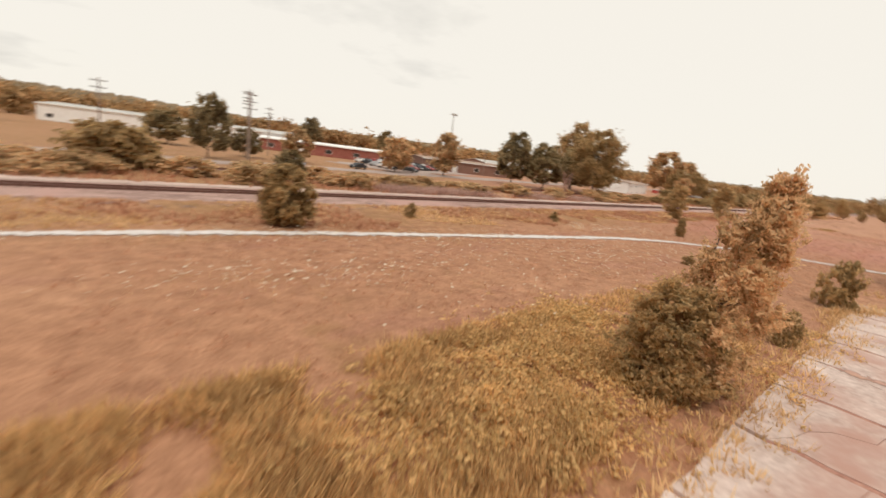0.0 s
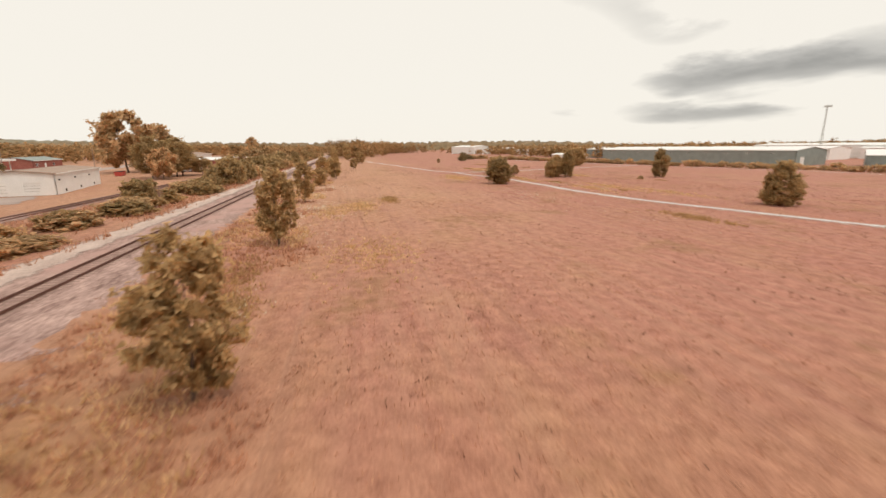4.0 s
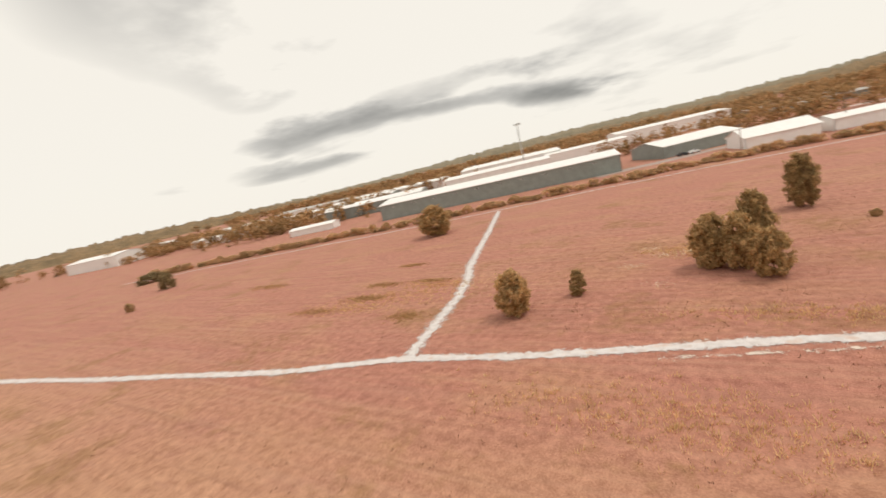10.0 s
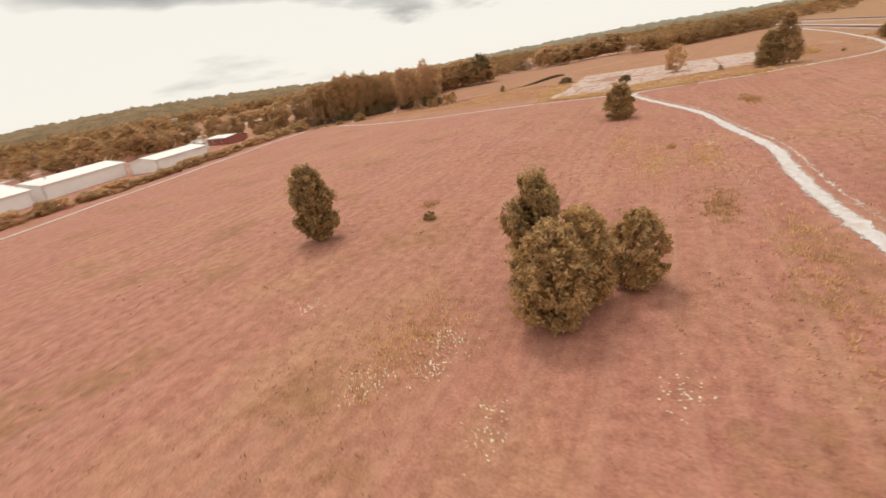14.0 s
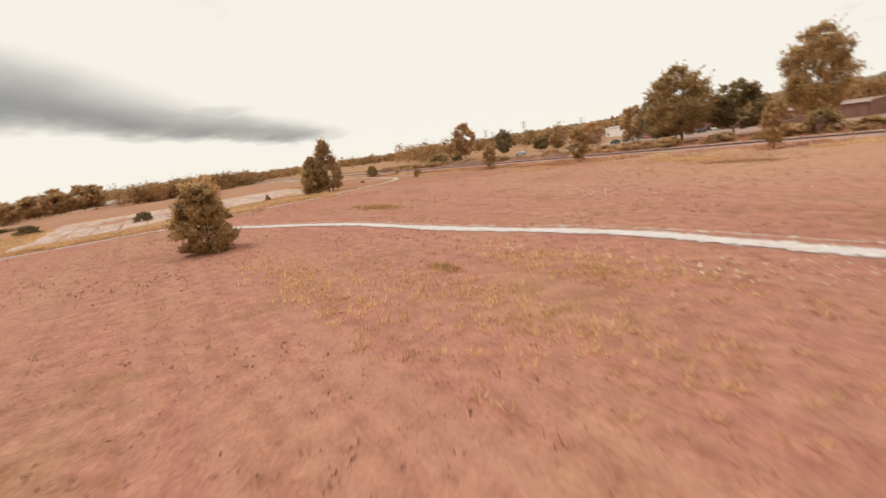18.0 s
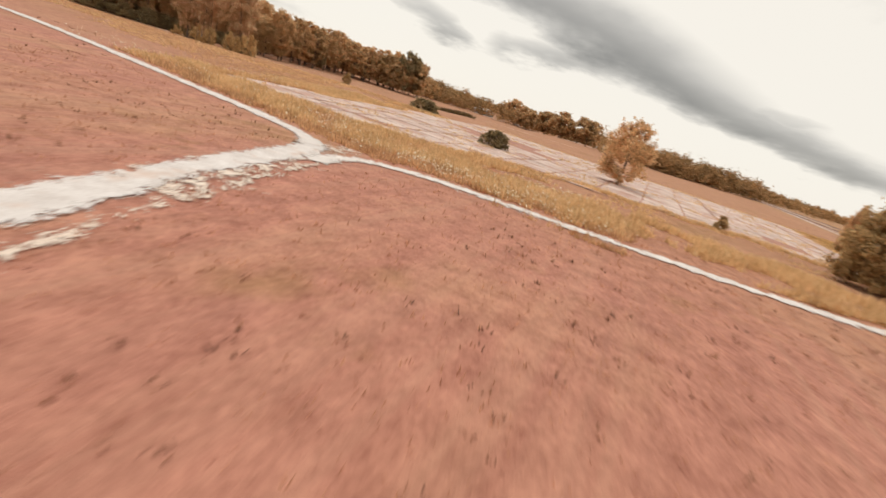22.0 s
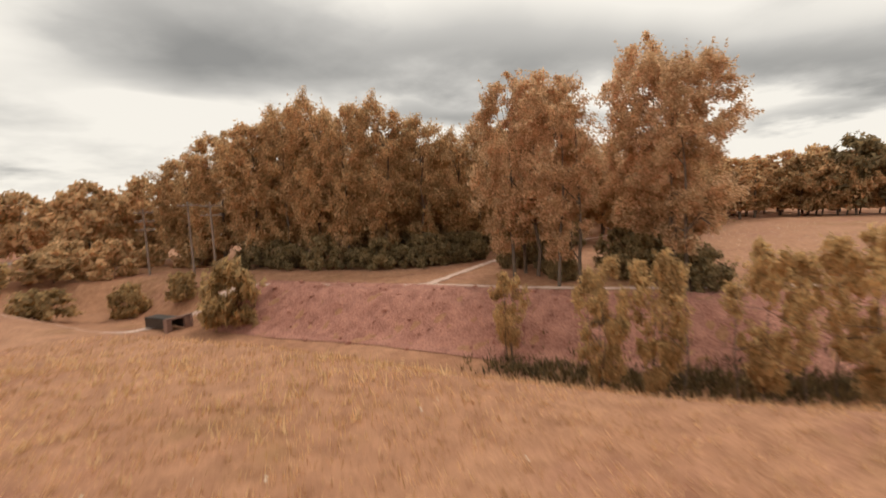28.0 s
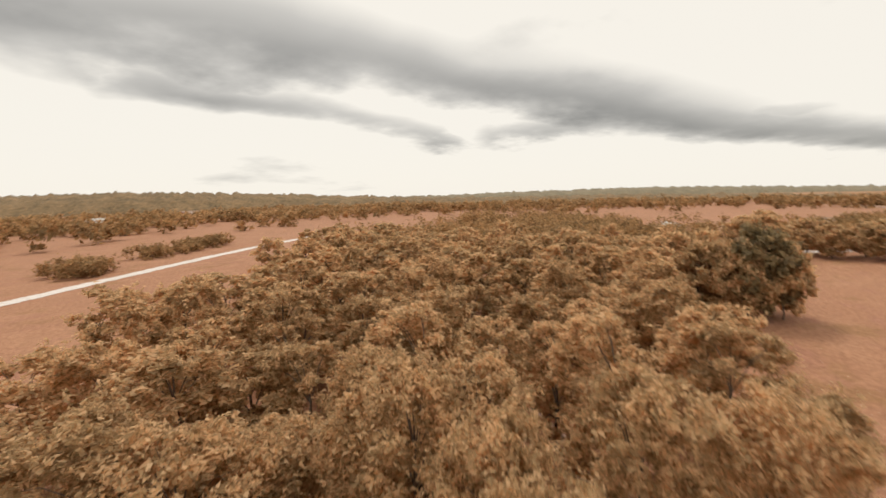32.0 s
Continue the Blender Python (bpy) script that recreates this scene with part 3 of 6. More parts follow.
def leaf_cloud(centres, radii, per, size, r, up=0.5, long=1.7, fuzzy=0.5):
    """Pointed leaves scattered in sprays round the centres."""
    idx = np.repeat(np.arange(len(centres)), per)
    n = len(idx)
    # each spray has a few twigs; the leaves sit along them
    twigs = 7
    tw = r.normal(size=(len(centres), twigs, 3))
    tw /= np.linalg.norm(tw, axis=2, keepdims=True)
    tw = tw * np.array([1, 1, 0.75]) + np.array([0, 0, 0.22])
    d = tw[idx, r.integers(0, twigs, n)]
    along = r.random((n, 1)) ** 0.6 * 1.15
    c = centres[idx] + (d * along + r.normal(size=(n, 3)) * 0.34 * fuzzy / 0.55) * radii[idx][:, None]
    nrm = d * 0.7 + r.normal(size=(n, 3)) * 0.6 + np.array([0, 0, up])
    nrm /= np.linalg.norm(nrm, axis=1, keepdims=True)
    t = np.cross(nrm, r.normal(size=(n, 3)))
    t /= np.linalg.norm(t, axis=1, keepdims=True) + 1e-9
    b = np.cross(nrm, t)
    s = size * (0.55 + 0.9 * r.random((n, 1)))
    v = np.stack([c - t * s * long * 0.5 - b * s * 0.45, c - t * s * long * 0.3 + b * s * 0.5, c + t * s * long * 0.6], 1).reshape(-1, 3)
    return v, np.arange(3 * n).reshape(-1, 3)


SHAPES = {
    # crown start, profile (height share -> radius share), leaf clusters, leaves a cluster
    "cone": (0.04, [(0, 0.75), (0.15, 0.95), (0.35, 1.0), (0.6, 0.82), (0.85, 0.55), (1, 0.22)]),
    "oval": (0.06, [(0, 0.6), (0.2, 0.95), (0.45, 1.0), (0.7, 0.85), (0.9, 0.5), (1, 0.2)]),
    "tall": (0.03, [(0, 0.85), (0.2, 1.0), (0.4, 0.88), (0.6, 0.66), (0.8, 0.46), (0.92, 0.28), (1, 0.12)]),
    "grove": (0.12, [(0, 0.4), (0.15, 0.65), (0.4, 0.9), (0.65, 1.0), (0.84, 0.84), (0.95, 0.58), (1, 0.3)]),
    "poplar": (0.13, [(0, 0.35), (0.15, 0.65), (0.4, 0.92), (0.62, 1.0), (0.82, 0.80), (0.94, 0.55), (1, 0.25)]),
    "round": (0.15, [(0, 0.6), (0.2, 0.95), (0.5, 1.0), (0.75, 0.85), (0.92, 0.5), (1, 0.2)]),
    "shrub": (0.0, [(0, 0.9), (0.3, 1.0), (0.65, 0.85), (0.9, 0.5), (1, 0.25)]),
    "column": (0.1, [(0, 0.5), (0.2, 0.9), (0.5, 1.0), (0.8, 0.8), (1, 0.3)]),
}


def grow(shape, h, w, clusters, per, leaf, seed, trunks=1):
    """Meshes of trunk and crown for a plant h high and w wide."""
    r = np.random.default_rng(seed)
    start, prof = SHAPES[shape]
    pz, pr = np.array(prof).T
    z0 = start * h
    # lobes up the crown, each a billow of leaf sprays
    many = max(9, clusters // 6)
    lz = (np.arange(many) + r.random(many)) / many * 0.93 + 0.02
    la = np.arange(many) * 2.4 + r.normal(size=many) * 0.5
    share = np.interp(lz, pz, pr)
    lr = w * (0.085 + 0.075 * r.random(many)) * (0.6 + 0.45 * share)
    off = np.maximum(share * w / 2 - lr * 1.0, 0) * np.sqrt(0.35 + 0.75 * r.random(many))
    lob = np.stack([off * np.cos(la), off * np.sin(la), z0 + lz * (h - z0)], 1)
    lob[:, 2] = np.minimum(lob[:, 2], h - lr * 0.8)
    pick = r.choice(many, clusters, p=lr ** 2 / (lr ** 2).sum())
    dr = r.normal(size=(clusters, 3)) + np.array([0, 0, 0.35])
    dr /= np.linalg.norm(dr, axis=1, keepdims=True)
    tall_ = min(1.5, max(0.8, h / w * 0.75))
    c = lob[pick] + dr * np.array([1, 1, tall_]) * (lr[pick] * (0.35 + 0.6 * r.random(clusters)))[:, None]
    size = lr[pick] * (0.36 + 0.26 * r.random(clusters))
    even = r.random(clusters) < (0.42 if shape in ("grove", "round", "poplar") else 0.45 if shape == "tall" else 0.66)
    zf = r.random(clusters)
    wide = np.interp(zf, pz, pr) * w / 2 * np.sqrt(0.15 + 0.8 * r.random(clusters)) * 0.92
    an = r.random(clusters) * 2 * np.pi
    ev = np.stack([wide * np.cos(an), wide * np.sin(an), z0 + zf * (h - z0) * 0.96], 1)
    c = np.where(even[:, None], ev, c)
    size = np.where(even, w * (0.055 + 0.05 * r.random(clusters)) * (0.6 + 0.5 * np.interp(zf, pz, pr)), size)
    c[:, 2] = np.maximum(c[:, 2], size * 0.6)
    v, f = leaf_cloud(c, size, per, leaf, r)
    # leafy shoots that stand out of the crown
    shoots = int(clusters * (0.35 if shape in ("grove", "round", "poplar") else 0.9))
    far = c[r.choice(clusters, shoots)]
    way = far * np.array([1.0, 1.0, 0.0]) / (np.hypot(far[:, 0], far[:, 1])[:, None] + 0.3 * w) * 0.9 + r.normal(size=(shoots, 3)) * 0.35 + np.array([0, 0, 0.75])
    way /= np.linalg.norm(way, axis=1, keepdims=True)
    reach = w * (0.07 + 0.10 * r.random(shoots))
    kept = max(6, per // 7)
    base = np.repeat(far, kept, axis=0) + np.repeat(way * reach[:, None], kept, axis=0) * (0.25 + 1.05 * r.random((shoots * kept, 1)))
    v2, f2 = leaf_cloud(base, np.full(len(base), leaf * 0.9), 1, leaf * 0.95, r)
    low = v2.reshape(-1, 9)[:, 2::3].max(1) < h * 1.06
    v2 = v2.reshape(-1, 3, 3)[low].reshape(-1, 3)
    v = np.concatenate([v, v2])
    f = np.arange(len(v)).reshape(-1, 3)
    v[:, 2] = np.maximum(v[:, 2], 0.02)
    paths = []
    for k in range(trunks):
        ox, oy = (r.normal(size=2) * w * 0.10) if trunks > 1 else (0, 0)
        top = h * (0.8 if shape != "shrub" else 0.55)
        zs = np.linspace(-0.3, top, 7)
        wob = np.cumsum(r.normal(size=(7, 2)) * w * 0.018, axis=0)
        r0 = max(0.03, h * 0.017) * (0.7 if trunks > 1 else 1)
        lean = r.normal(size=2) * w * (0.07 if trunks > 1 else 0.03)
        stem = [(ox + wob[i, 0] + lean[0] * i / 6, oy + wob[i, 1] + lean[1] * i / 6, z, r0 * (1 - 0.85 * i / 6)) for i, z in enumerate(zs)]
        paths.append(stem)
        for j in r.choice(clusters, min(clusters, 14 // trunks + 2), replace=False):
            e = c[j]
            q = stem[int(np.clip(np.searchsorted(zs, e[2] * 0.75), 1, 5))]
            mid = (np.array(q[:3]) + e) / 2 + np.array([0, 0, 0.05 * h])
            paths.append([(q[0], q[1], q[2], q[3] * 0.5), (*mid, q[3] * 0.32), (*e, q[3] * 0.12)])
    tv, tf = tubes(paths, 5)
    return mesh_from("trunk", tv, tf, BARK, True), (v, f)


PROTO = {}


def plant(kind, x, y, h, w, label, category="tree", group="", name=None, seed=0, turn=None, lift=0.0):
    """Places a plant of a kind in PLANTS, h high and w wide, standing on the ground."""
    shape, H, Wd, clusters, per, leaf, mat, trunks = PLANTS[kind]
    key = (kind, seed)
    r = random.Random(int(x * 31 + y * 17) + seed)
    turn = r.uniform(0, 360) if turn is None else turn
    sc = (w / Wd, w / Wd * r.uniform(0.94, 1.06), h / H)
    loc = (x, y, gz(x, y) - 0.04 + lift)
    if key not in PROTO:
        tm, (v, f) = grow(shape, H, Wd, clusters, per, leaf, seed * 13 + len(kind), trunks)
        ob = new(name or ("shrub" if category == "shrub" else "tree"))
        part("trunk", tm, ob)
        part("crown", mesh_from("crown", v, f, mat), ob)
        PROTO[key] = (ob, sc)
        ob.matrix_basis = Matrix.LocRotScale(loc, Euler((0, 0, radians(turn))), sc)
    else:
        first, s0 = PROTO[key]
        m = Matrix.LocRotScale(loc, Euler((0, 0, radians(turn))), [a / b for a, b in zip(sc, s0)])
        ob = copy_thing(first, m)
        ob.name = name or ("shrub" if category == "shrub" else "tree")
    tagged(ob, label, category)
    if group:
        ob["group"] = group
    return ob


# shape, height, width, clusters, leaves a cluster, leaf size, leaves, stems
PLANTS = {
    "ochre": ("oval", 7.5, 6.2, 170, 120, 0.20, LEAF_Y, 1),
    "young": ("cone", 6.5, 4.5, 120, 110, 0.19, LEAF, 1),
    "dense": ("oval", 7.5, 6.2, 170, 120, 0.21, LEAF, 1),
    "lone": ("cone", 7.5, 6.0, 210, 150, 0.15, LEAF, 1),
    "sparse": ("oval", 8.8, 7.4, 120, 110, 0.15, LEAF_R, 2),
    "airy": ("tall", 13.0, 6.4, 240, 130, 0.15, LEAF_R, 2),
    "grove": ("grove", 20.0, 9.0, 130, 100, 0.27, LEAF_R, 1),
    "grovefar": ("grove", 20.0, 9.0, 80, 34, 0.60, LEAF_R, 1),
    "grovefine": ("grove", 18.0, 10.5, 230, 150, 0.20, LEAF_R, 1),
    "cottonr": ("poplar", 18.0, 10.0, 210, 150, 0.155, LEAF_R, 1),
    "cotton": ("poplar", 18.0, 9.0, 170, 150, 0.15, LEAF_O, 2),
    "willow": ("poplar", 5.0, 4.5, 75, 110, 0.12, LEAF_Y, 3),
    "shrub": ("shrub", 2.0, 3.0, 45, 70, 0.14, LEAF, 4),
    "shrubd": ("shrub", 2.2, 4.5, 55, 80, 0.18, LEAF_D, 4),
    "hedge": ("shrub", 3.5, 5.5, 54, 60, 0.30, LEAF, 3),
    "hedger": ("shrub", 3.5, 5.5, 48, 44, 0.33, LEAF_R, 3),
    "low": ("shrub", 2.2, 5.5, 36, 36, 0.30, LEAF_R, 3),
    "under": ("shrub", 3.0, 5.0, 60, 120, 0.15, LEAF_D, 3),
    "round": ("round", 10.0, 9.0, 90, 56, 0.46, LEAF_R, 1),
    "roundfine": ("round", 17.0, 13.5, 210, 130, 0.25, LEAF, 1),
    "roundd": ("round", 12.0, 10.0, 100, 60, 0.46, LEAF_D, 1),
    "rail": ("column", 6.5, 4.2, 95, 85, 0.20, LEAF_Y, 2),
    "spruce": ("cone", 8.0, 4.0, 60, 50, 0.33, LEAF_D, 1),
}

# trees of the open field
FIELD_TREES = [
    ("lone", 37.6, -0.5, 6.5, 5.9, "dense leafy young tree alone beside the trail", 0),
    ("ochre", 108.4, 2.0, 6.2, 5.0, "ochre-topped young tree in a clump in the field", 1),
    ("dense", 104.3, 0.2, 8.0, 4.4, "tall dark young tree in a clump in the field", 2),
    ("ochre", 103.2, 6.2, 5.0, 3.8, "smaller young tree at the edge of a clump", 3),
    ("ochre", 105.8, 3.2, 6.2, 4.4, "bushy young tree in the middle of a clump", 2),
    ("dense", 97.2, -25.2, 8.0, 5.0, "dark green leaning young tree in the field", 2),
    ("ochre", 127.9, 15.6, 5.3, 4.4, "bushy young tree near the trail junction", 0),
    ("young", 122.1, 9.8, 3.0, 2.4, "small slender sapling in the mown field", 1),
    ("ochre", 175.0, -40.6, 8.2, 10.0, "broad russet bush beside the side trail", 1),
    ("dense", 86.8, 27.4, 6.2, 7.0, "round bushy tree beside the trail", 1),
    ("airy", -26.9, 36.0, 13.4, 8.0, "tall ragged cottonwood beside the concrete", 0),
    ("lone", -26.4, 32.2, 9.2, 7.2, "dense dark bushy tree beside a taller cottonwood", 1),
    ("lone", -66.8, 43.4, 3.5, 3.7, "dense leafy bush at the foot of a leaning tree", 0),
    ("airy", -66.3, 43.2, 7.6, 3.8, "slender ragged tree leaning over by the concrete", 0),
    ("shrub", -57.0, 42.2, 1.6, 1.6, "leafy shrub at the edge of the concrete", 1),
    ("sparse", -46.6, 9.8, 8.8, 7.8, "broad leafy tree on the edge of the old slab", 2),
    ("dense", -69.3, 68.9, 4.2, 4.2, "round ochre bush between trail and railway", 1),
    ("shrub", -43.3, 42.0, 3.1, 2.8, "leafy shrub at the edge of the concrete", 0),
    ("shrubd", -35.7, -5.2, 2.0, 4.2, "low dark shrub on the old slab", 0),
    ("shrubd", -59.0, -28.6, 2.3, 6.0, "low dark spreading shrub at the slab's far edge", 1),
    ("shrub", -74.5, -60.2, 3.0, 2.6, "single round shrub in the dry field", 1),
    ("shrub", -32.5, 21.5, 1.5, 1.5, "small shrub on the broken concrete", 2),
    ("young", -22.5, 59.9, 2.4, 1.4, "small upright sapling by the trail bend", 3),
    ("rail", -1.4, 69.1, 6.2, 3.6, "young leafy tree beside the railway", 1),
    ("rail", 25.2, 70.0, 6.8, 4.2, "young leafy tree beside the railway", 0),
    ("rail", 58.6, 70.9, 6.6, 3.6, "slender young tree beside the railway", 0),
    ("rail", 92.5, 70.5, 4.2, 3.7, "low leafy tree beside the railway", 1),
    ("rail", 103.8, 70.2, 6.4, 4.0, "young leafy tree beside the railway", 0),
    ("rail", 115.3, 67.6, 5.8, 4.2, "leaning young tree beside the railway", 1),
    ("rail", 132.0, 69.3, 5.6, 3.0, "young leafy tree beside the railway", 0),
    ("rail", 148.0, 70.6, 5.0, 3.4, "young leafy tree beside the railway", 1),
    ("rail", 176.0, 69.4, 8.6, 4.2, "taller leafy tree beside the railway", 0),
    ("rail", 176.4, 61.6, 4.4, 3.6, "young leafy tree in the mown strip", 1),
    ("rail", 200.0, 70.0, 5.4, 4.4, "young leafy tree beside the railway", 1),
    ("rail", 230.0, 56.3, 5.9, 4.0, "young leafy tree beside the trail", 0),
    ("rail", 236.0, 58.0, 6.5, 4.4, "young leafy tree beside the trail", 1),
    ("rail", 300.0, 64.0, 7.0, 6.0, "bushy tree beside the railway", 1),
    ("rail", 358.0, 65.0, 11.0, 8.0, "bushy tree beside the railway", 0),
    ("shrub", -36.2, 69.4, 1.1, 1.2, "small dark weed clump beside the trail", 2),
    ("shrub", -56.0, 72.0, 1.4, 1.3, "small dark weed clump beside the ballast", 0),
    ("shrub", -41.5, 51.9, 0.8, 1.3, "small green weed clump in the grass", 1),
    ("shrub", -49.0, 47.4, 0.4, 1.0, "small green weed clump in the grass", 2),
    ("shrub", 91.3, -15.0, 0.9, 1.6, "scrubby weed tuft in the field", 1),
    ("shrubd", 300.0, -20.0, 3.4, 12.0, "low dark thicket across the field", 1),
    ("shrubd", 262.0, -8.0, 5.0, 6.0, "round dark shrub across the field", 0),
    ("shrub", 240.0, 12.0, 2.4, 2.6, "small shrub across the field", 1),
]
for kind, x, y, h, w, label, seed in FIELD_TREES:
    ob = plant(kind, x, y, h, w, label, "shrub" if kind.startswith("shrub") else "tree", seed=seed)
    if "leaning over" in label:
        foot = Matrix.Translation((x, y, gz(x, y)))
        ob.matrix_basis = foot @ Matrix.Rotation(radians(15), 4, Vector((0.6, 0.8, 0.0))) @ foot.inverted() @ ob.matrix_basis

# willows along the ditch
for x, y, h, w in ((-55.3, -96.0, 5.6, 3.0), (-54.6, -88.2, 7.0, 3.2), (-56.6, -86.4, 7.4, 3.8), (-59.2, -82.4, 7.6, 4.6), (-62.0, -80.0, 8.4, 5.0)):
    plant("willow", x, y, h, w, "ochre willow bush growing out of the ditch", "tree", "willows along the ditch", seed=int(-x) % 3)
for x, y, h, w in ((-41, -118, 6.0, 6.0), (-26, -131, 3.0, 6.0), (-20, -138, 3.2, 7.0), (-33, -131, 3.4, 4.0), (-15, -131, 2.6, 6.0), (-38, -127.5, 3.0, 3.5)):
    plant("hedge", x, y, h, w, "leafy brown-green shrub by the culvert", "shrub", "shrubs by the culvert", seed=int(-x) % 2)

# the grove beyond the ditch
gr = random.Random(5)
placed = []


def grove_tree(kind, x, y, h, w, label, seed=0):
    placed.append((x, y))
    plant(kind, x, y, h, w, label, "tree", "trees of the grove", seed=seed)


# two clumps of cottonwood standing free before the grove
for k, (x, y, h, w) in enumerate(((-66.3, -103.8, 18.2, 9.5), (-65.3, -100.2, 16.6, 7.5), (-71.5, -107, 17.5, 8.0), (-65.5, -107.4, 18.6, 8.5), (-73.0, -111.8, 18.4, 6.8))):
    grove_tree("cotton", x, y, h * 1.04, w, "orange-brown cottonwood in front of the grove", k % 2)
for k, (x, y, h, w) in enumerate(((-71.5, -95.2, 17.8, 9.0), (-74, -98.8, 20.0, 8.5), (-69.3, -91.2, 16.4, 7.5))):
    grove_tree("cotton", x, y, h * 1.07, w + 0.2, "tall airy cottonwood standing by the meadow", k % 2)
# front rows along the path
for k, (x, y, h, w) in enumerate(((-47.3, -136.5, 18.6, 10.7), (-50.6, -132.9, 20.5, 10.7), (-53.3, -130, 21.2, 11.2), (-56.2, -126.8, 20, 10.7), (-59.7, -123.8, 20.2, 11.2), (-64.5, -122.4, 18.2, 11.2), (-69.5, -122.6, 16.6, 10.7), (-74.6, -124, 18.4, 10.4), (-80, -127, 18.8, 10.6), (-86.5, -129.5, 19.2, 10.6), (-93, -133.5, 17.5, 10), (-43.5, -143, 18, 11.2), (-40, -151, 15.5, 11.2), (-55, -135, 19.5, 11.7), (-62, -130, 17, 11.7), (-68, -129, 15.5, 11.7), (-49, -141, 18, 11.7))):
    grove_tree("cottonr" if 0 < k < 10 else "grovefine", x, y, h, w * (0.84 if 0 < k < 10 else 0.9), "tall russet tree at the edge of the grove", k % 2)
for x, y, h, w in ((-97.5, -116.2, 12.5, 10.7), (-100.5, -110.5, 15.5, 10), (-95.5, -112, 11, 8)):
    grove_tree("grovefine", x, y, h, w, "dark leafy tree at the edge of the meadow", 1)
tries = 0
while len(placed) < 200 and tries < 16000:
    tries += 1
    x, y = gr.uniform(-215, -46), gr.uniform(-252, -112)
    # the path, the meadow and the open fields stay free
    if y > -122 - 4 * math.sin(x * 0.07) and x < -86 or x > -86 and y > -126 - (x + 70) * 0.42:
        continue
    if y < -171 + (x + 75) * 0.56 or x > -60 and y < -176:
        continue
    if abs((y + 117) - (x + 71) * 0.47) < 2.6 or min((x - a) ** 2 + (y - b) ** 2 for a, b in placed) < 37:
        continue
    near = math.hypot(x + 84, y + 136) < 25
    grove_tree("grovefine" if near else "grove" if math.hypot(x + 84, y + 136) < 62 else "grovefar", x, y, gr.uniform(12.5, 17) + (1.4 if x < -95 else 0), gr.uniform(9, 12), "russet-brown tree in the dense grove", gr.randrange(2))
# dark wood across the meadow
for k in range(11):
    u = k / 10
    plant("round", -318 + 56 * u + gr.uniform(-8, 8), -103 + 77 * u + gr.uniform(-6, 6), gr.uniform(13, 18), gr.uniform(14, 20), "dark rounded tree across the meadow", "tree", "trees across the meadow", seed=k % 2)
for k in range(9):
    u = k / 30
    plant("round", -184 - 16 * u + gr.uniform(-9, 3), -123 + 62 * u + gr.uniform(-2, 2), gr.uniform(15, 19.5), gr.uniform(11, 14), "dark rounded tree across the meadow", "tree", "trees across the meadow", seed=k % 2)
for x, y, h, w in ((-186, -111, 20, 15),):
    plant("roundd", x, y, h, w, "large dark rounded tree at the grove's far end", "tree", seed=1)
plant("roundd", -136, -123.7, 8.5, 5.0, "single dark rounded tree in the meadow", "tree", seed=1)
for x, y, h, w in ((-35, -159, 10.8, 8.5), (-28, -158, 10.4, 8.5), (-16, -182, 10.4, 9.3), (-22, -176, 8.8, 8.5), (-6, -190, 9.6, 9.3), (-42, -166, 11.2, 8.5), (4, -206, 9.6, 10.2), (-30, -170, 9.6, 8.5), (16, -196, 11, 11), (30, -205, 10, 12)):
    plant("round", x, y, h * 1.25, w * 1.15, "rounded brown tree behind the poles", "tree", "trees behind the poles", seed=int(-y) % 2)
# undergrowth
front = [(-70, -119.4), (-62, -119.2), (-58.2, -121.3), (-52.3, -126.3), (-48.6, -132), (-45, -138)]
for (xa, ya), (xb, yb) in zip(front[:-1], front[1:]):
    n = max(2, int(math.hypot(xb - xa, yb - ya) / 2.6))
    for i in range(n):
        u = (i + gr.uniform(-0.2, 0.2)) / n
        plant("under", xa + (xb - xa) * u + gr.uniform(-0.8, 0.3), ya + (yb - ya) * u - gr.uniform(0, 1.4), gr.uniform(2.2, 4.2), gr.uniform(4, 5.5), "dark undergrowth along the grove's edge", "shrub", "undergrowth of the grove", seed=i % 2)
for x, y, h, w in ((-79.5, -116.6, 3.2, 4.4), (-84, -118.2, 3.6, 5.0), (-89, -120, 3.6, 5.0), (-72.6, -112.6, 3.6, 4.4), (-75.6, -113.4, 3.2, 4.2), (-68.8, -110.6, 3.0, 3.6), (-68.5, -103.6, 2.6, 4.0), (-71, -107.5, 3.4, 5.0), (-66.5, -101.4, 2.0, 3.2), (-71, -96.5, 3.8, 5.0), (-72.2, -93.6, 3.6, 5.0), (-72.5, -99.4, 4.2, 5.5), (-70, -91, 3.0, 4.5), (-76, -97, 4.0, 5.5)):
    plant("under", x, y, h, w, "dark shrub at the foot of a cottonwood", "shrub", "undergrowth of the grove", seed=int(-x) % 2)
for i in range(40):
    x = gr.uniform(-96, -52)
    y = -117 + (x + 71) * 0.47 - gr.uniform(4, 20)
    if x > -60 and y > -128:
        continue
    plant("under", x, y, gr.uniform(1.8, 4.0), gr.uniform(4, 6.5), "dark undergrowth under the grove", "shrub", "undergrowth of the grove", seed=i % 2)
for i in range(14):
    x, y = -34 + gr.uniform(-9, 10), gr.uniform(-166, -143)
    plant("hedger", x, y, gr.uniform(3, 5.5), gr.uniform(5, 8), "brown thicket beside the grove", "shrub", "thicket beside the grove", seed=i % 2)

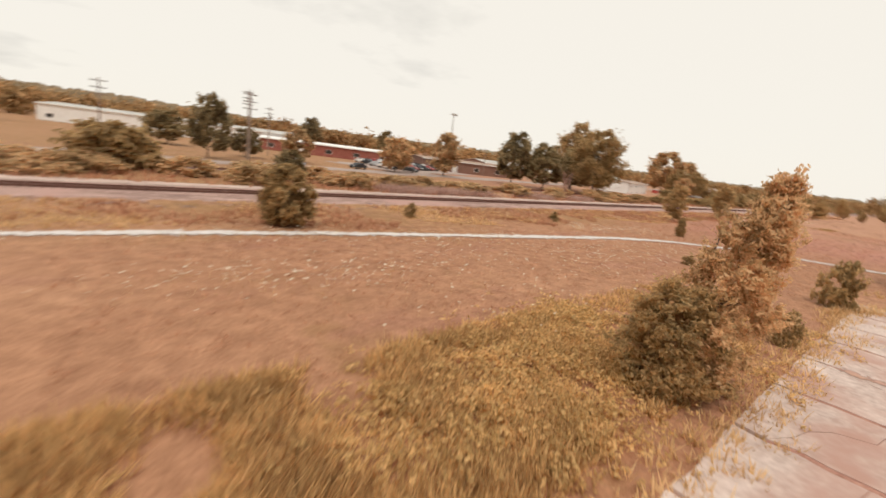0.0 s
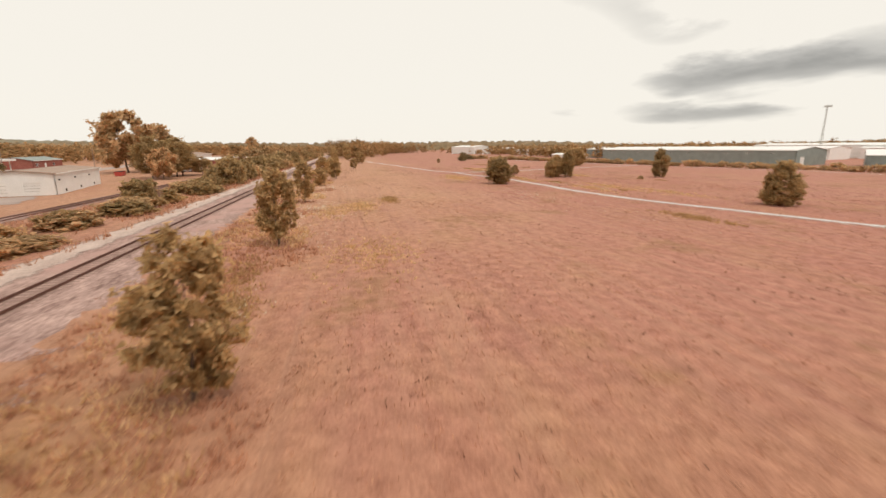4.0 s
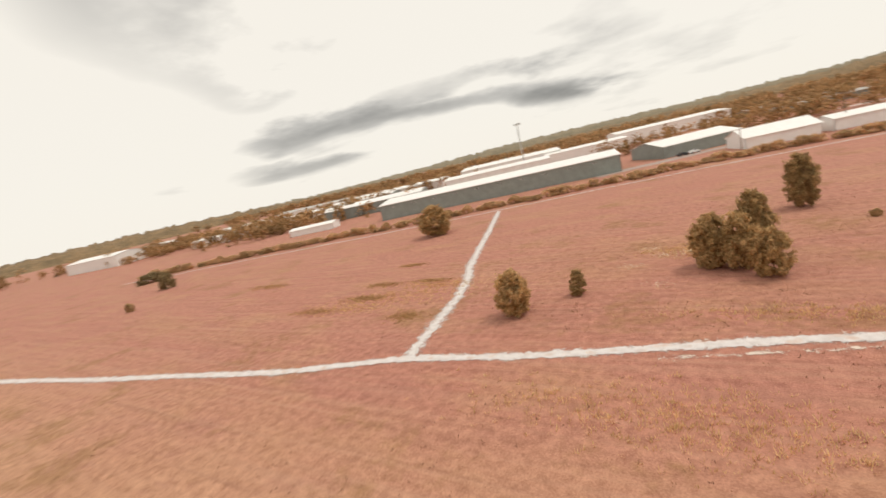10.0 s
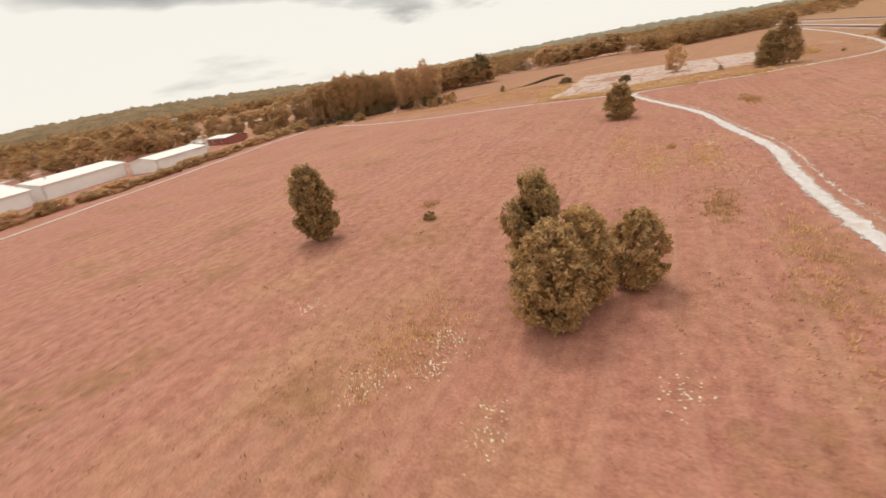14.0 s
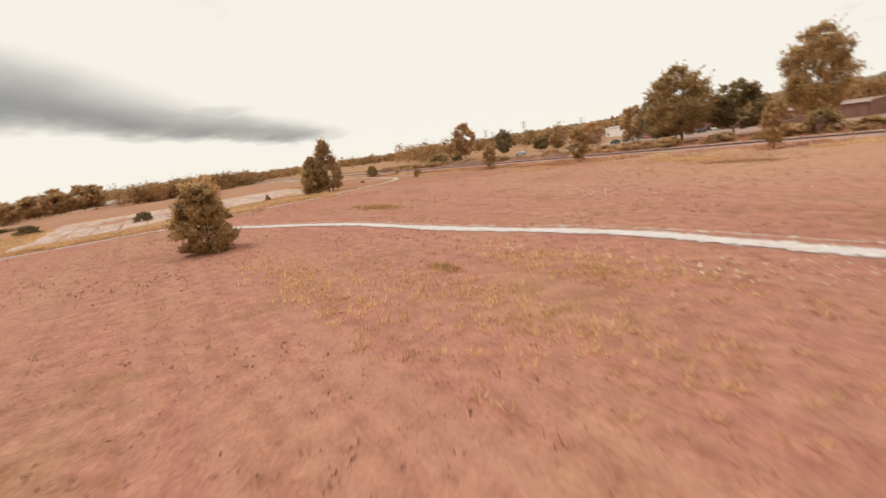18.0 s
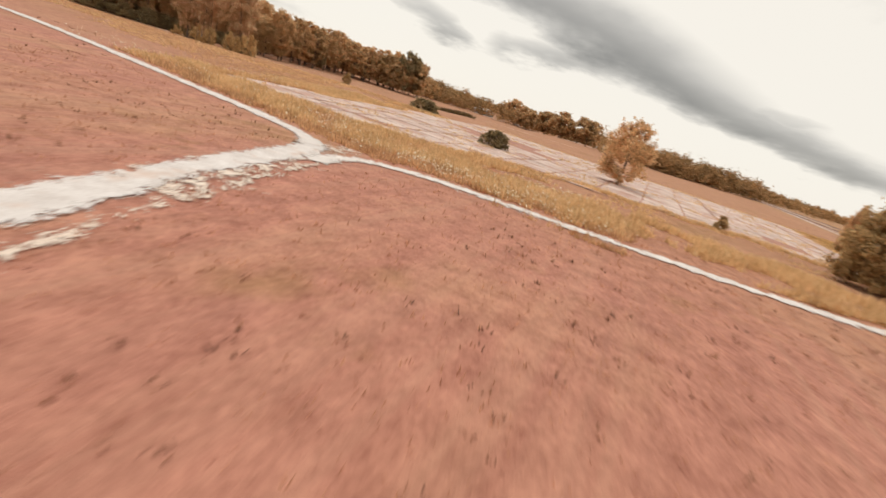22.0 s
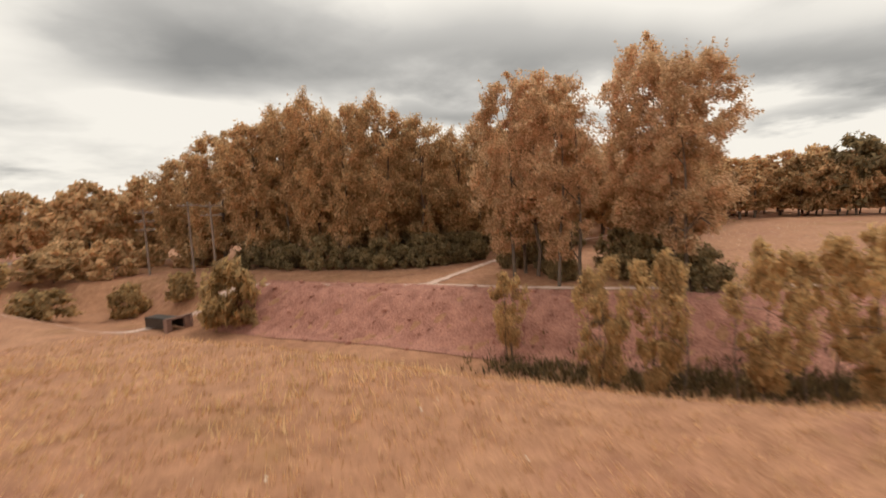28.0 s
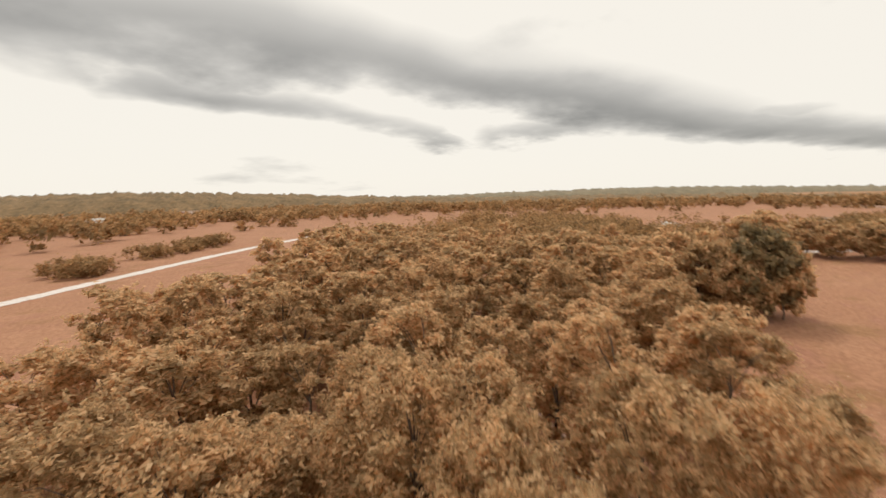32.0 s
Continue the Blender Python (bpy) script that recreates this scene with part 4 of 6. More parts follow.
# hedge between the railway lines
for i in range(84):
    x = 38 + i * 5.2 + gr.uniform(-3, 3)
    y = gr.uniform(91.5, 97)
    if 118 < x < 122:
        continue
    h = gr.uniform(2.6, 4.6) + (2.5 if i % 9 == 4 else 0)
    if x < 98:
        h *= 0.6
    plant("hedge" if i % 3 else "hedger", x, y, h, gr.uniform(6, 9), "sprawling vine-covered bush beside the railway", "shrub", "hedge beside the railway", seed=i % 2)
for i in range(40):
    x, y = gr.uniform(214, 500), gr.uniform(96, 109)
    plant("round", x, y, gr.uniform(4, 8), gr.uniform(6, 10), "rounded brown tree behind the railway", "tree", "trees behind the railway", seed=i % 2)
for i in range(64):
    x, y = gr.uniform(-120, 30), gr.uniform(91, 103.5)
    plant("hedger", x, y, gr.uniform(1.0, 2.2), gr.uniform(4, 8), "low russet scrub beside the railway", "shrub", "scrub beside the railway", seed=i % 2)

for x, y, h, w in ((101, 92.5, 6.2, 8.5), (105.5, 93.5, 5.2, 8), (120.5, 93, 5.6, 7.5)):
    plant("hedge", x, y, h, w, "tall sprawling bush beside the railway", "shrub", "hedge beside the railway", seed=int(x) % 2)
# hedge along the sheds
hedge = [(-8, -128), (20, -121), (65, -111), (112, -101), (169, -79), (205, -65), (247, -55), (330, -26)]
for (xa, ya), (xb, yb) in zip(hedge[:-1], hedge[1:]):
    n = max(2, int(math.hypot(xb - xa, yb - ya) / 3.6))
    for i in range(n):
        u = (i + gr.uniform(-0.3, 0.3)) / n
        plant("low", xa + (xb - xa) * u, ya + (yb - ya) * u - gr.uniform(0, 3), gr.uniform(1.4, 2.8), gr.uniform(4.5, 7), "low russet hedge bush along the sheds", "shrub", "hedge along the sheds", seed=i % 2)

# single larger trees
for kind, x, y, h, w, label in (
    ("roundd", 14.2, 119, 14.2, 11, "dark spreading tree beside the siding"),
    ("roundd", 20, 113.5, 12.2, 12, "dark dense tree beside the siding"),
    ("roundfine", 28.5, 102.5, 17.6, 16.0, "large spreading tree beside the siding"),
    ("roundd", 36, 114, 12.4, 13, "dark dense tree beside the siding"),
    ("roundfine", 48.5, 122.5, 21.5, 14.5, "large spreading tree beyond the siding"),
    ("round", 171, 144, 22, 22, "large many-crowned tree beyond the railway"),
    ("round", 184, 138, 18, 17, "large tree beyond the railway"),
    ("round", 80.8, 163, 8.5, 9.5, "rounded roadside tree on the verge"),
    ("round", 125, 168, 6.5, 9, "rounded tree behind the white shed"),
    ("round", 133, 170, 6, 8, "rounded tree behind the white shed"),
    ("spruce", 141, 168, 7, 3.6, "small dark spruce behind the white shed"),
    ("spruce", 145, 169, 6.6, 3.6, "small dark spruce behind the white shed"),
    ("round", 360, 137, 17, 12, "tall thin-crowned tree beyond the railway"),
    ("round", -115, 150, 18.5, 15, "large rounded ochre tree beyond the road"),
    ("roundd", -60, 128, 11.2, 7.5, "dark narrow tree beyond the siding"),
    ("round", -39, 138, 7.4, 8, "low rounded tree beyond the siding"),
    ("round", -17, 131, 8.4, 10, "low spreading tree beyond the siding"),
    ("round", -1, 131, 11.4, 10, "rounded ochre tree beyond the siding"),
    ("roundd", -61, 162, 8, 11, "dark rounded tree by the car park"),
    ("roundd", -50, 140, 6, 7, "dark rounded tree by the road"),
    ("hedge", -76, 104, 5.0, 11, "ochre bush beside the siding"),
    ("roundd", -56.5, 100, 4.0, 4.5, "dark round bush beside the siding"),
    ("roundd", 10, 240, 14, 11, "dark tree behind the low buildings"),
    ("roundd", 45, 230, 13, 10, "dark tree behind the low buildings"),
):
    plant(kind, x, y, h, w, label, "tree" if h > 5 else "shrub", seed=int(abs(x)) % 2)


def bare_tree(x, y, h, label):
    """A leafless many-stemmed small tree: stems that fork into a fan of thin twigs."""
    r = np.random.default_rng(int(x * 3 + y))
    stems, twigs = [], []
    for k in range(9):
        a, out = r.random() * 2 * np.pi, h * (0.08 + 0.22 * r.random())
        top = np.array([math.cos(a) * out, math.sin(a) * out, h * (0.55 + 0.25 * r.random())])
        foot = np.array([r.normal() * 0.12, r.normal() * 0.12, -0.2])
        mid = foot * 0.5 + top * 0.5 + np.array([-top[0], -top[1], 0]) * 0.12
        stems.append([(*foot, 0.06), (*mid, 0.045), (*top, 0.025)])
        for j in range(12):
            u = 0.35 + 0.65 * r.random()
            p = mid + (top - mid) * (2 * u - 1) if u > 0.5 else foot + (mid - foot) * 2 * u
            way = top / np.linalg.norm(top) * 0.8 + r.normal(size=3) * 0.35
            q = p + way * h * (0.14 + 0.16 * r.random())
            q[2] = min(q[2], h)
            twigs.append([(*p, 0.018), (*((p + q) / 2 + r.normal(size=3) * 0.05), 0.014), (*q, 0.006)])
    ob = tagged(new("tree"), label, "tree")
    ob.matrix_basis = pose(x, y, gz(x, y))
    bark = material("pinkish_dead_twigs", (0.30, 0.17, 0.13), (0.50, 0.32, 0.26), 0.9, 3, 20, 0.2)
    for nm, paths in (("trunk", stems), ("crown", twigs)):
        v, fc = tubes(paths, 4)
        part(nm, mesh_from(nm, v, fc, bark), ob)


bare_tree(9.4, 98.6, 7.4, "bare pinkish many-stemmed tree beside the railway")
bare_tree(57.5, 92.6, 4.2, "bare dead bush in the scrub beside the railway")
# dense trees and vines between the sidings and the yard
for k, (kind, x, y, h, w) in enumerate((("roundfine", 139, 117, 12, 12), ("roundfine", 147, 118, 11, 11), ("roundfine", 132, 121, 12.5, 12), ("round", 126, 116, 9, 9), ("round", 161, 110, 3.6, 6), ("roundfine", 146, 112, 6, 8))):
    plant(kind, x, y, h, w, "dense brown tree beside the siding", "tree", "trees beside the siding", seed=k % 2)
for k, (x, y, h, w) in enumerate(((103, 95.5, 4.4, 8), (108, 96.5, 4.8, 8), (113, 94, 5.6, 7), (116, 95.5, 6.2, 7.5), (168, 94, 5.4, 9), (160, 93.5, 4.6, 9), (174, 96, 6, 9), (182, 95, 5.5, 9), (190, 97, 6, 9))):
    plant("hedge", x, y, h, w, "sprawling vine-covered bush beside the railway", "shrub", "hedge beside the railway", seed=k % 2)


# woods, joined where nobody could count the trees
def woods(name, n, place, h, w, per, leaf, mat, seed, label):
    r = np.random.default_rng(seed)
    P = np.array(place(r, n))
    hh = h[0] + (h[1] - h[0]) * r.random(len(P))
    C, S = [], []
    for (x, y), H in zip(P, hh):
        k = 11
        a = r.random(k) * 2 * np.pi
        zf = r.random(k)
        ww = w * (0.8 + 0.4 * r.random())
        rr = ww / 2 * np.sqrt(r.random(k)) * np.sqrt(1.05 - zf ** 2 * 0.8)
        z = gz(x, y) if abs(x) < 450 and abs(y) < 420 else 0.0
        C.append(np.stack([x + rr * np.cos(a), y + rr * np.sin(a), z + H * (0.10 + 0.80 * zf)], 1))
        S.append(ww * (0.15 + 0.13 * r.random(k)))
    v, f = leaf_cloud(np.concatenate(C), np.concatenate(S), max(8, int(per * 0.62)), leaf * 1.15, r, up=0.9)
    tagged(new(name, mesh_from(name, v, f, mat)), label, "woods", kind="stuff")


def band(x0, x1, y0, y1):
    return lambda r, n: np.stack([x0 + (x1 - x0) * r.random(n), y0 + (y1 - y0) * r.random(n)], 1)


def line(pts, spread):
    p = np.array(pts, float)
    s = np.r_[0, np.cumsum(np.hypot(*np.diff(p, axis=0).T))]

    def f(r, n):
        u = r.random(n) * s[-1]
        return np.stack([np.interp(u, s, p[:, 0]) + r.normal(size=n) * spread, np.interp(u, s, p[:, 1]) + r.normal(size=n) * spread], 1)

    return f


woods("woods", 430, line([(-262, -245), (-290, -190), (-270, -150), (-350, -180), (-420, -260)], 26), (9, 14), 12, 26, 0.8, FARWOOD, 11, "brown autumn woods beyond the grove")
woods("woods", 420, line([(-345, -70), (-420, 10), (-520, 120)], 26), (6, 11), 10, 20, 0.9, FARWOOD, 12, "brown woods across the dry meadow")
woods("woods", 70, line([(-120, 140), (-220, 190), (-320, 240)], 9), (9, 14), 10, 24, 0.7, FARWOOD, 28, "brown trees beyond the road")
woods("woods", 190, line([(-240, -5), (-330, 70)], 8), (8, 13), 10, 24, 0.7, FARWOOD, 18, "row of brown trees behind the old slab")
woods("woods", 330, line([(230, 112), (420, 118), (700, 120), (1000, 110)], 9), (6, 11), 9, 22, 0.8, FARWOOD, 13, "brown hedgerow trees beside the railway")
woods("woods", 260, line([(380, 60), (520, 50), (640, 10), (660, -40)], 10), (9, 17), 10, 22, 0.9, FARWOOD, 14, "brown trees closing the field's end")
woods("woods", 800, line([(660, -120), (520, -130), (420, -165), (340, -118), (320, -140), (360, -320), (150, -470), (20, -330), (-40, -280)], 26), (5, 11.5), 9, 20, 0.9, FARWOOD, 15, "brown trees among the industrial sheds")
woods("woods", 620, line([(-500, 330), (-150, 330), (200, 300), (500, 260), (900, 240)], 36), (7, 13), 12, 18, 1.3, FARWOOD, 16, "brown trees behind the low buildings")
woods("woods", 100, line([(150, -230), (90, -225), (20, -235), (-30, -215)], 14), (6, 11), 9, 22, 0.8, FARWOOD, 27, "brown trees between the sheds and the road")
woods("woods", 40, line([(-152, -322), (-160, -330)], 5), (4, 7), 6, 26, 0.6, FARWOOD, 21, "clump of brown trees beyond the road")
woods("woods", 60, line([(-190, -345), (-250, -372)], 5), (4, 7), 6, 26, 0.6, FARWOOD, 22, "row of brown trees beyond the road")
woods("woods", 1300, line([(800, -500), (300, -700), (-100, -620), (-300, -640), (-700, -600), (-800, -250)], 95), (8, 14), 15, 14, 2.0, FARWOOD, 17, "far brown woods")
woods("woods", 1100, line([(-950, -250), (-900, 300), (-500, 600), (300, 650), (1000, 400)], 100), (8, 14), 16, 13, 2.2, FARWOOD, 19, "far brown woods")


def ridge(name, radius, height, seed, label, mat):
    """A low wooded ridge all round, far off."""
    r = np.random.default_rng(seed)
    n = 1440
    a = np.arange(n) / n * 2 * np.pi
    hgt = height * (0.55 + 0.25 * np.sin(3 * a + seed) + 0.2 * np.sin(7 * a + 2 * seed)) + r.normal(size=n) * height * 0.07
    for mid, wide, more in ((1.8, 0.4, 0.5), (1.2, 0.6, 0.5), (-1.85, 0.35, 0.5), (0.2, 0.35, 0.3), (-1.95, 0.55, 0.45), (-2.55, 0.3, 0.15)):
        hgt = hgt + height * more * np.exp(-((np.arctan2(np.sin(a - mid), np.cos(a - mid))) / wide) ** 2)
    rows = [np.stack([np.cos(a) * (radius + d), np.sin(a) * (radius + d), hgt * k - 1], 1) for d, k in ((-160, 0.0), (-120, 0.55), (-60, 0.85), (0, 1.0), (200, 0.7))]
    v = np.concatenate(rows)
    i = np.arange(n)
    j = (i + 1) % n
    f = np.concatenate([np.stack([i + k * n, j + k * n, j + (k + 1) * n, i + (k + 1) * n], 1) for k in range(4)])
    tagged(new(name, mesh_from(name, v, f, mat, True)), label, "ridge", kind="structure")


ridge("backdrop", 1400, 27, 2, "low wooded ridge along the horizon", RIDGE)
# these hills look hazy only through their greyed colour
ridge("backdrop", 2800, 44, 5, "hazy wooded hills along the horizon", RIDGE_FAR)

# ---- the old slab ----


JOINTS_X = [-8.1 - 4.55 * k for k in range(18)]
JOINTS_Y = [-25.0] + [-18.5 + 4.6 * k for k in range(14)]


def slab_edge(y):
    """Where the grass has closed over the slab on its east side."""
    return float(np.interp(y, (-25, -15, -9, -4, 0, 8, 28, 36, 42), (-9.8, -11.2, -12.2, -15.0, -22.0, -28.0, -36.0, -36.0, -45.0))) + 2.2 * noise.noise(Vector((3.0, y * 0.35, 1.0)))


def slab_end(x):
    """Where the grass has closed over the slab towards the railway."""
    return 40.6 + 2.6 * noise.noise(Vector((x * 0.32, 5.0, 1.0))) - 0.9 * abs(noise.noise(Vector((x * 1.1, 9.0, 1.0))))


def on_slab(x, y):
    return -86 < x < slab_edge(y) and -25 < y < slab_end(x)


def make_slab():
    slab = tagged(new("pavement"), "broken pale concrete slab of a lost building, grass in the joints", "concrete slab", kind="structure")
    r = random.Random(21)

    def bent(a, b, steps, wobble):
        """Points from a towards b, without b, along a slightly wandering line."""
        out = []
        for k in range(steps):
            u = k / steps
            x, y = a[0] + (b[0] - a[0]) * u, a[1] + (b[1] - a[1]) * u
            w = wobble if 0 < k else 0
            out.append((x + w * noise.noise(Vector((x * 0.9, y * 0.9, 7.0))), y + w * noise.noise(Vector((x * 0.9, y * 0.9, 17.0)))))
        return out

    def drawn_in(poly, gap):
        mx, my = sum(p[0] for p in poly) / len(poly), sum(p[1] for p in poly) / len(poly)
        return [(p[0] - (p[0] - mx) / max(math.hypot(p[0] - mx, p[1] - my), 0.2) * gap, p[1] - (p[1] - my) / max(math.hypot(p[0] - mx, p[1] - my), 0.2) * gap) for p in poly]

    def cracked(poly):
        n = len(poly)
        i = r.randrange(n)
        j = (i + n // 2 + r.randint(-n // 7, n // 7)) % n
        a, b = poly[i], poly[j]
        size = math.hypot(a[0] - b[0], a[1] - b[1])
        way = [a]
        for k in range(1, 6):
            u = k / 6
            side = size * 0.10 * r.gauss(0, 0.55)
            way.append((a[0] + (b[0] - a[0]) * u - (b[1] - a[1]) / size * side, a[1] + (b[1] - a[1]) * u + (b[0] - a[0]) / size * side))
        way.append(b)
        one = way + [poly[(j + k) % n] for k in range(1, (i - j) % n)]
        two = way[::-1] + [poly[(i + k) % n] for k in range(1, (j - i) % n)]
        return [drawn_in(one, 0.018), drawn_in(two, 0.018)]

    for i in range(len(JOINTS_X) - 1):
        for j in range(len(JOINTS_Y) - 1):
            x1, x0, y0, y1 = JOINTS_X[i], JOINTS_X[i + 1], JOINTS_Y[j], JOINTS_Y[j + 1]
            cx, cy = (x0 + x1) / 2, (y0 + y1) / 2
            if x0 > slab_edge(cy) or noise.noise(Vector((cx * 0.05, cy * 0.05, 4.0))) > 0.42:
                continue
            quad = bent((x0, y0), (x1, y0), 6, 0.22) + bent((x1, y0), (x1, y1), 6, 0.22) + bent((x1, y1), (x0, y1), 6, 0.22) + bent((x0, y1), (x0, y0), 6, 0.22)
            pieces = [drawn_in(quad, 0.07 + 0.06 * r.random())]
            for _ in range(r.choice((1, 1, 2, 3, 4))):
                pieces.sort(key=len)
                pieces += cracked(pieces.pop(r.randrange(len(pieces))))
            middles = [(sum(p[0] for p in q) / len(q), sum(p[1] for p in q) / len(q)) for q in pieces]
            pieces = [q for q, (mx, my) in zip(pieces, middles) if mx < slab_edge(my) and my < slab_end(mx) and r.random() > 0.02]
            if not pieces:
                continue
            V, Fc = [], []
            for poly in pieces:
                z = 0.045 + r.uniform(-0.008, 0.010)
                b0, n = len(V), len(poly)
                V += [(p[0] - cx, p[1] - cy, z + gz(*p) - gz(cx, cy)) for p in poly] + [(p[0] - cx, p[1] - cy, -0.25) for p in poly]
                Fc.append(tuple(range(b0, b0 + n)))
                Fc += [(b0 + (k + 1) % n, b0 + k, b0 + n + k, b0 + n + (k + 1) % n) for k in range(n)]
            part("panel", mesh_from("panel", V, Fc, CONCRETE), slab, m=pose(cx, cy, gz(cx, cy) + 0.05))
    # the soil under the panels and in their joints
    xs, ys = np.arange(-87.0, -7.0, 1.1), np.arange(-25.6, 42.8, 1.1)
    gx, gy = np.meshgrid(xs, ys)
    V = np.stack([gx.ravel(), gy.ravel(), ground_z(gx, gy).ravel() + 0.072], 1)
    inside = np.array([[x < slab_edge(y) + 0.5 and y < slab_end(x) + 0.8 for x in xs] for y in ys])
    nx = len(xs)
    Fc = [(k * nx + i, k * nx + i + 1, k * nx + nx + i + 1, k * nx + nx + i) for k in range(len(ys) - 1) for i in range(nx - 1) if inside[k, i + 1] and inside[k + 1, i + 1]]
    tagged(part("soil_bed", mesh_from("soil_bed", V, Fc, CRACKSOIL), slab, "dusty pink soil showing in the cracks"), kind="stuff")


make_slab()
# soil drifted along the widest joints and over the overgrown end
DRIFT = worn(material("drifted_mauve_soil", (0.34, 0.180, 0.145), (0.54, 0.325, 0.265), 0.95, 0.9, 9, 0.5, third=(0.50, 0.30, 0.22), third_scale=0.6), -0.05, 0.45, 3.2, 0.0, 0.7)
for pts, wide in (
    ([(-9.5, -18.7), (-16, -18.4), (-24, -18.6), (-36, -18.5)], 1.7),
    ([(-17.2, -25), (-17.3, -16), (-17.1, -4)], 1.0),
    ([(-12.7, -24), (-12.6, -14), (-12.8, -8)], 1.5),
    ([(-21.8, -24), (-21.7, -10), (-21.8, 4)], 0.8),
    ([(-26.3, -25), (-26.4, -8), (-26.2, 12)], 0.8),
    ([(-30.9, -25), (-30.8, 0), (-30.9, 20)], 0.7),
    ([(-10.5, -13.8), (-22, -13.9), (-40, -13.9)], 0.8),
    ([(-11, -9.4), (-24, -9.3), (-50, -9.3)], 0.9),
    ([(-12, -16.2), (-14.5, -15.4), (-17, -16.0)], 3.6),
    ([(-24, 0.0), (-40, -0.1), (-60, 0.0)], 0.9),
    ([(-35.4, -20), (-35.3, 10), (-35.4, 34)], 0.8),
    ([(-40, -23), (-39.9, 10), (-40, 40)], 0.8),
    ([(-30, 9.1), (-50, 9.0), (-80, 9.2)], 1.1),
    ([(-38, 22.9), (-60, 23.0), (-84, 22.8)], 1.2),
    ([(-40, 36.7), (-60, 36.6), (-84, 36.8)], 1.4),
    ([(-58.2, -20), (-58, 10), (-58.2, 40)], 1.0),
):
    strip("soil_drift", pts, wide, DRIFT, "thin drift of mauve soil along a slab joint", lift=0.118, ragged=0.0, category="soil")

# ---- grass, flowers and weeds ----


def grass(name, pts, height, spread, blades, mat, label, seed=1, width=0.035, lean=0.55):
    """Tufts of bent pointed blades at the given places."""
    r = np.random.default_rng(seed)
    pts = np.asarray(pts, float)
    n = len(pts)
    z = ground_z(pts[:, 0], pts[:, 1])
    base = np.repeat(np.stack([pts[:, 0], pts[:, 1], z], 1), blades, axis=0)
    m = len(base)
    tall = np.repeat(height * (0.5 + 0.9 * r.random(n)), blades)[:, None] * (0.6 + 0.6 * r.random((m, 1)))
    an = r.random((m, 1)) * 2 * np.pi
    out = np.concatenate([np.cos(an), np.sin(an), np.zeros((m, 1))], 1)
    side = np.concatenate([-np.sin(an), np.cos(an), np.zeros((m, 1))], 1)
    foot = base + out * spread * r.random((m, 1)) + side * spread * 0.5 * r.normal(size=(m, 1))
    tip = foot + out * tall * (0.25 + 1.5 * lean * r.random((m, 1))) + np.array([0, 0, 1.0]) * tall
    w = width * (0.7 + 0.7 * r.random((m, 1)))
    foot[:, 2] -= 0.02
    v = np.stack([foot - side * w, foot + side * w, tip], 1).reshape(-1, 3)
    return tagged(new(name, mesh_from(name, v, np.arange(3 * m).reshape(-1, 3), mat)), label, "grass", kind="stuff")


def patchy(n, x0, x1, y0, y1, scale=0.12, cut=0.0, seed=0, keep=None):
    """Places in a box, gathered in patches by noise."""
    r = np.random.default_rng(seed)
    out = []
    while len(out) < n:
        x, y = r.uniform(x0, x1), r.uniform(y0, y1)
        if noise.noise(Vector((x * scale, y * scale, seed * 1.7))) < cut + r.normal() * 0.08:
            continue
        if keep and not keep(x, y):
            continue
        out.append((x, y))
    return np.array(out)


TRAILS = [np.array(p, float) for p in (MAIN_EAST, MAIN_SOUTH, GROVE_PATH, LOOP)]


def off_trail(x, y, d=1.2):
    for P in TRAILS:
        a, b = P[:-1], P[1:] - P[:-1]
        t = np.clip(((x - a[:, 0]) * b[:, 0] + (y - a[:, 1]) * b[:, 1]) / (b ** 2).sum(1), 0, 1)
        if np.hypot(x - a[:, 0] - t * b[:, 0], y - a[:, 1] - t * b[:, 1]).min() < d:
            return False
    return True


# weedy green-yellow grass and a mat of vines north of the slab, yellower grass round the rest of it
GRASS_O = material("olive_yellow_grass", (0.46, 0.275, 0.115), (0.85, 0.56, 0.265), 0.9, 0.4, 2, 0, island=0.8, transl=0.5)


def vine_mat(spots, label):
    """Low creeping leaves heaped over the ground; spots are (x, y, spread, how many)."""
    r = np.random.default_rng(88)
    P = np.concatenate([np.array((x, y)) + r.normal(size=(n, 2)) * np.array((a, a * 0.8)) for x, y, a, n in spots])
    heap = np.array([0.16 + 0.30 * max(0.0, noise.noise(Vector((x * 0.8, y * 0.8, 3.0))) + 0.3) for x, y in P])
    c = np.concatenate([P, (ground_z(P[:, 0], P[:, 1]) + heap * r.random(len(P)) ** 0.5)[:, None]], 1)
    v, f = leaf_cloud(c, np.full(len(c), 0.16), 9, 0.085, r, up=1.1, long=1.3)
    v[:, 2] = np.maximum(v[:, 2], 0.0 + ground_z(v[:, 0], v[:, 1]) + 0.01)
    tagged(new("vine_mat", mesh_from("vine_mat", v, f, LEAF_VINE)), label, "vines", kind="stuff")


LEAF_VINE = material("vine_leaves", (0.5, 0.32, 0.125), (0.92, 0.63, 0.29), 0.7, 0.6, 3.0, 0, island=0.8, transl=0.5)
vine_mat(((-67, 47.5, 1.5, 900), (-70.5, 46.6, 1.5, 900), (-64, 48.6, 1.0, 420), (-71.5, 44.0, 1.3, 600), (-67.3, 44.2, 0.9, 350), (-62, 41.9, 1.2, 140), (-55, 41.6, 1.2, 120), (-75, 45.5, 1.6, 600)), "yellow-green vines creeping over the weeds by the slab")
grass("tall_grass", patchy(900, -63, -48, 42.6, 50.0, 0.40, 0.02, 43), 0.22, 0.24, 9, GRASS_O, "patchy yellow weeds in the short grass", 43)
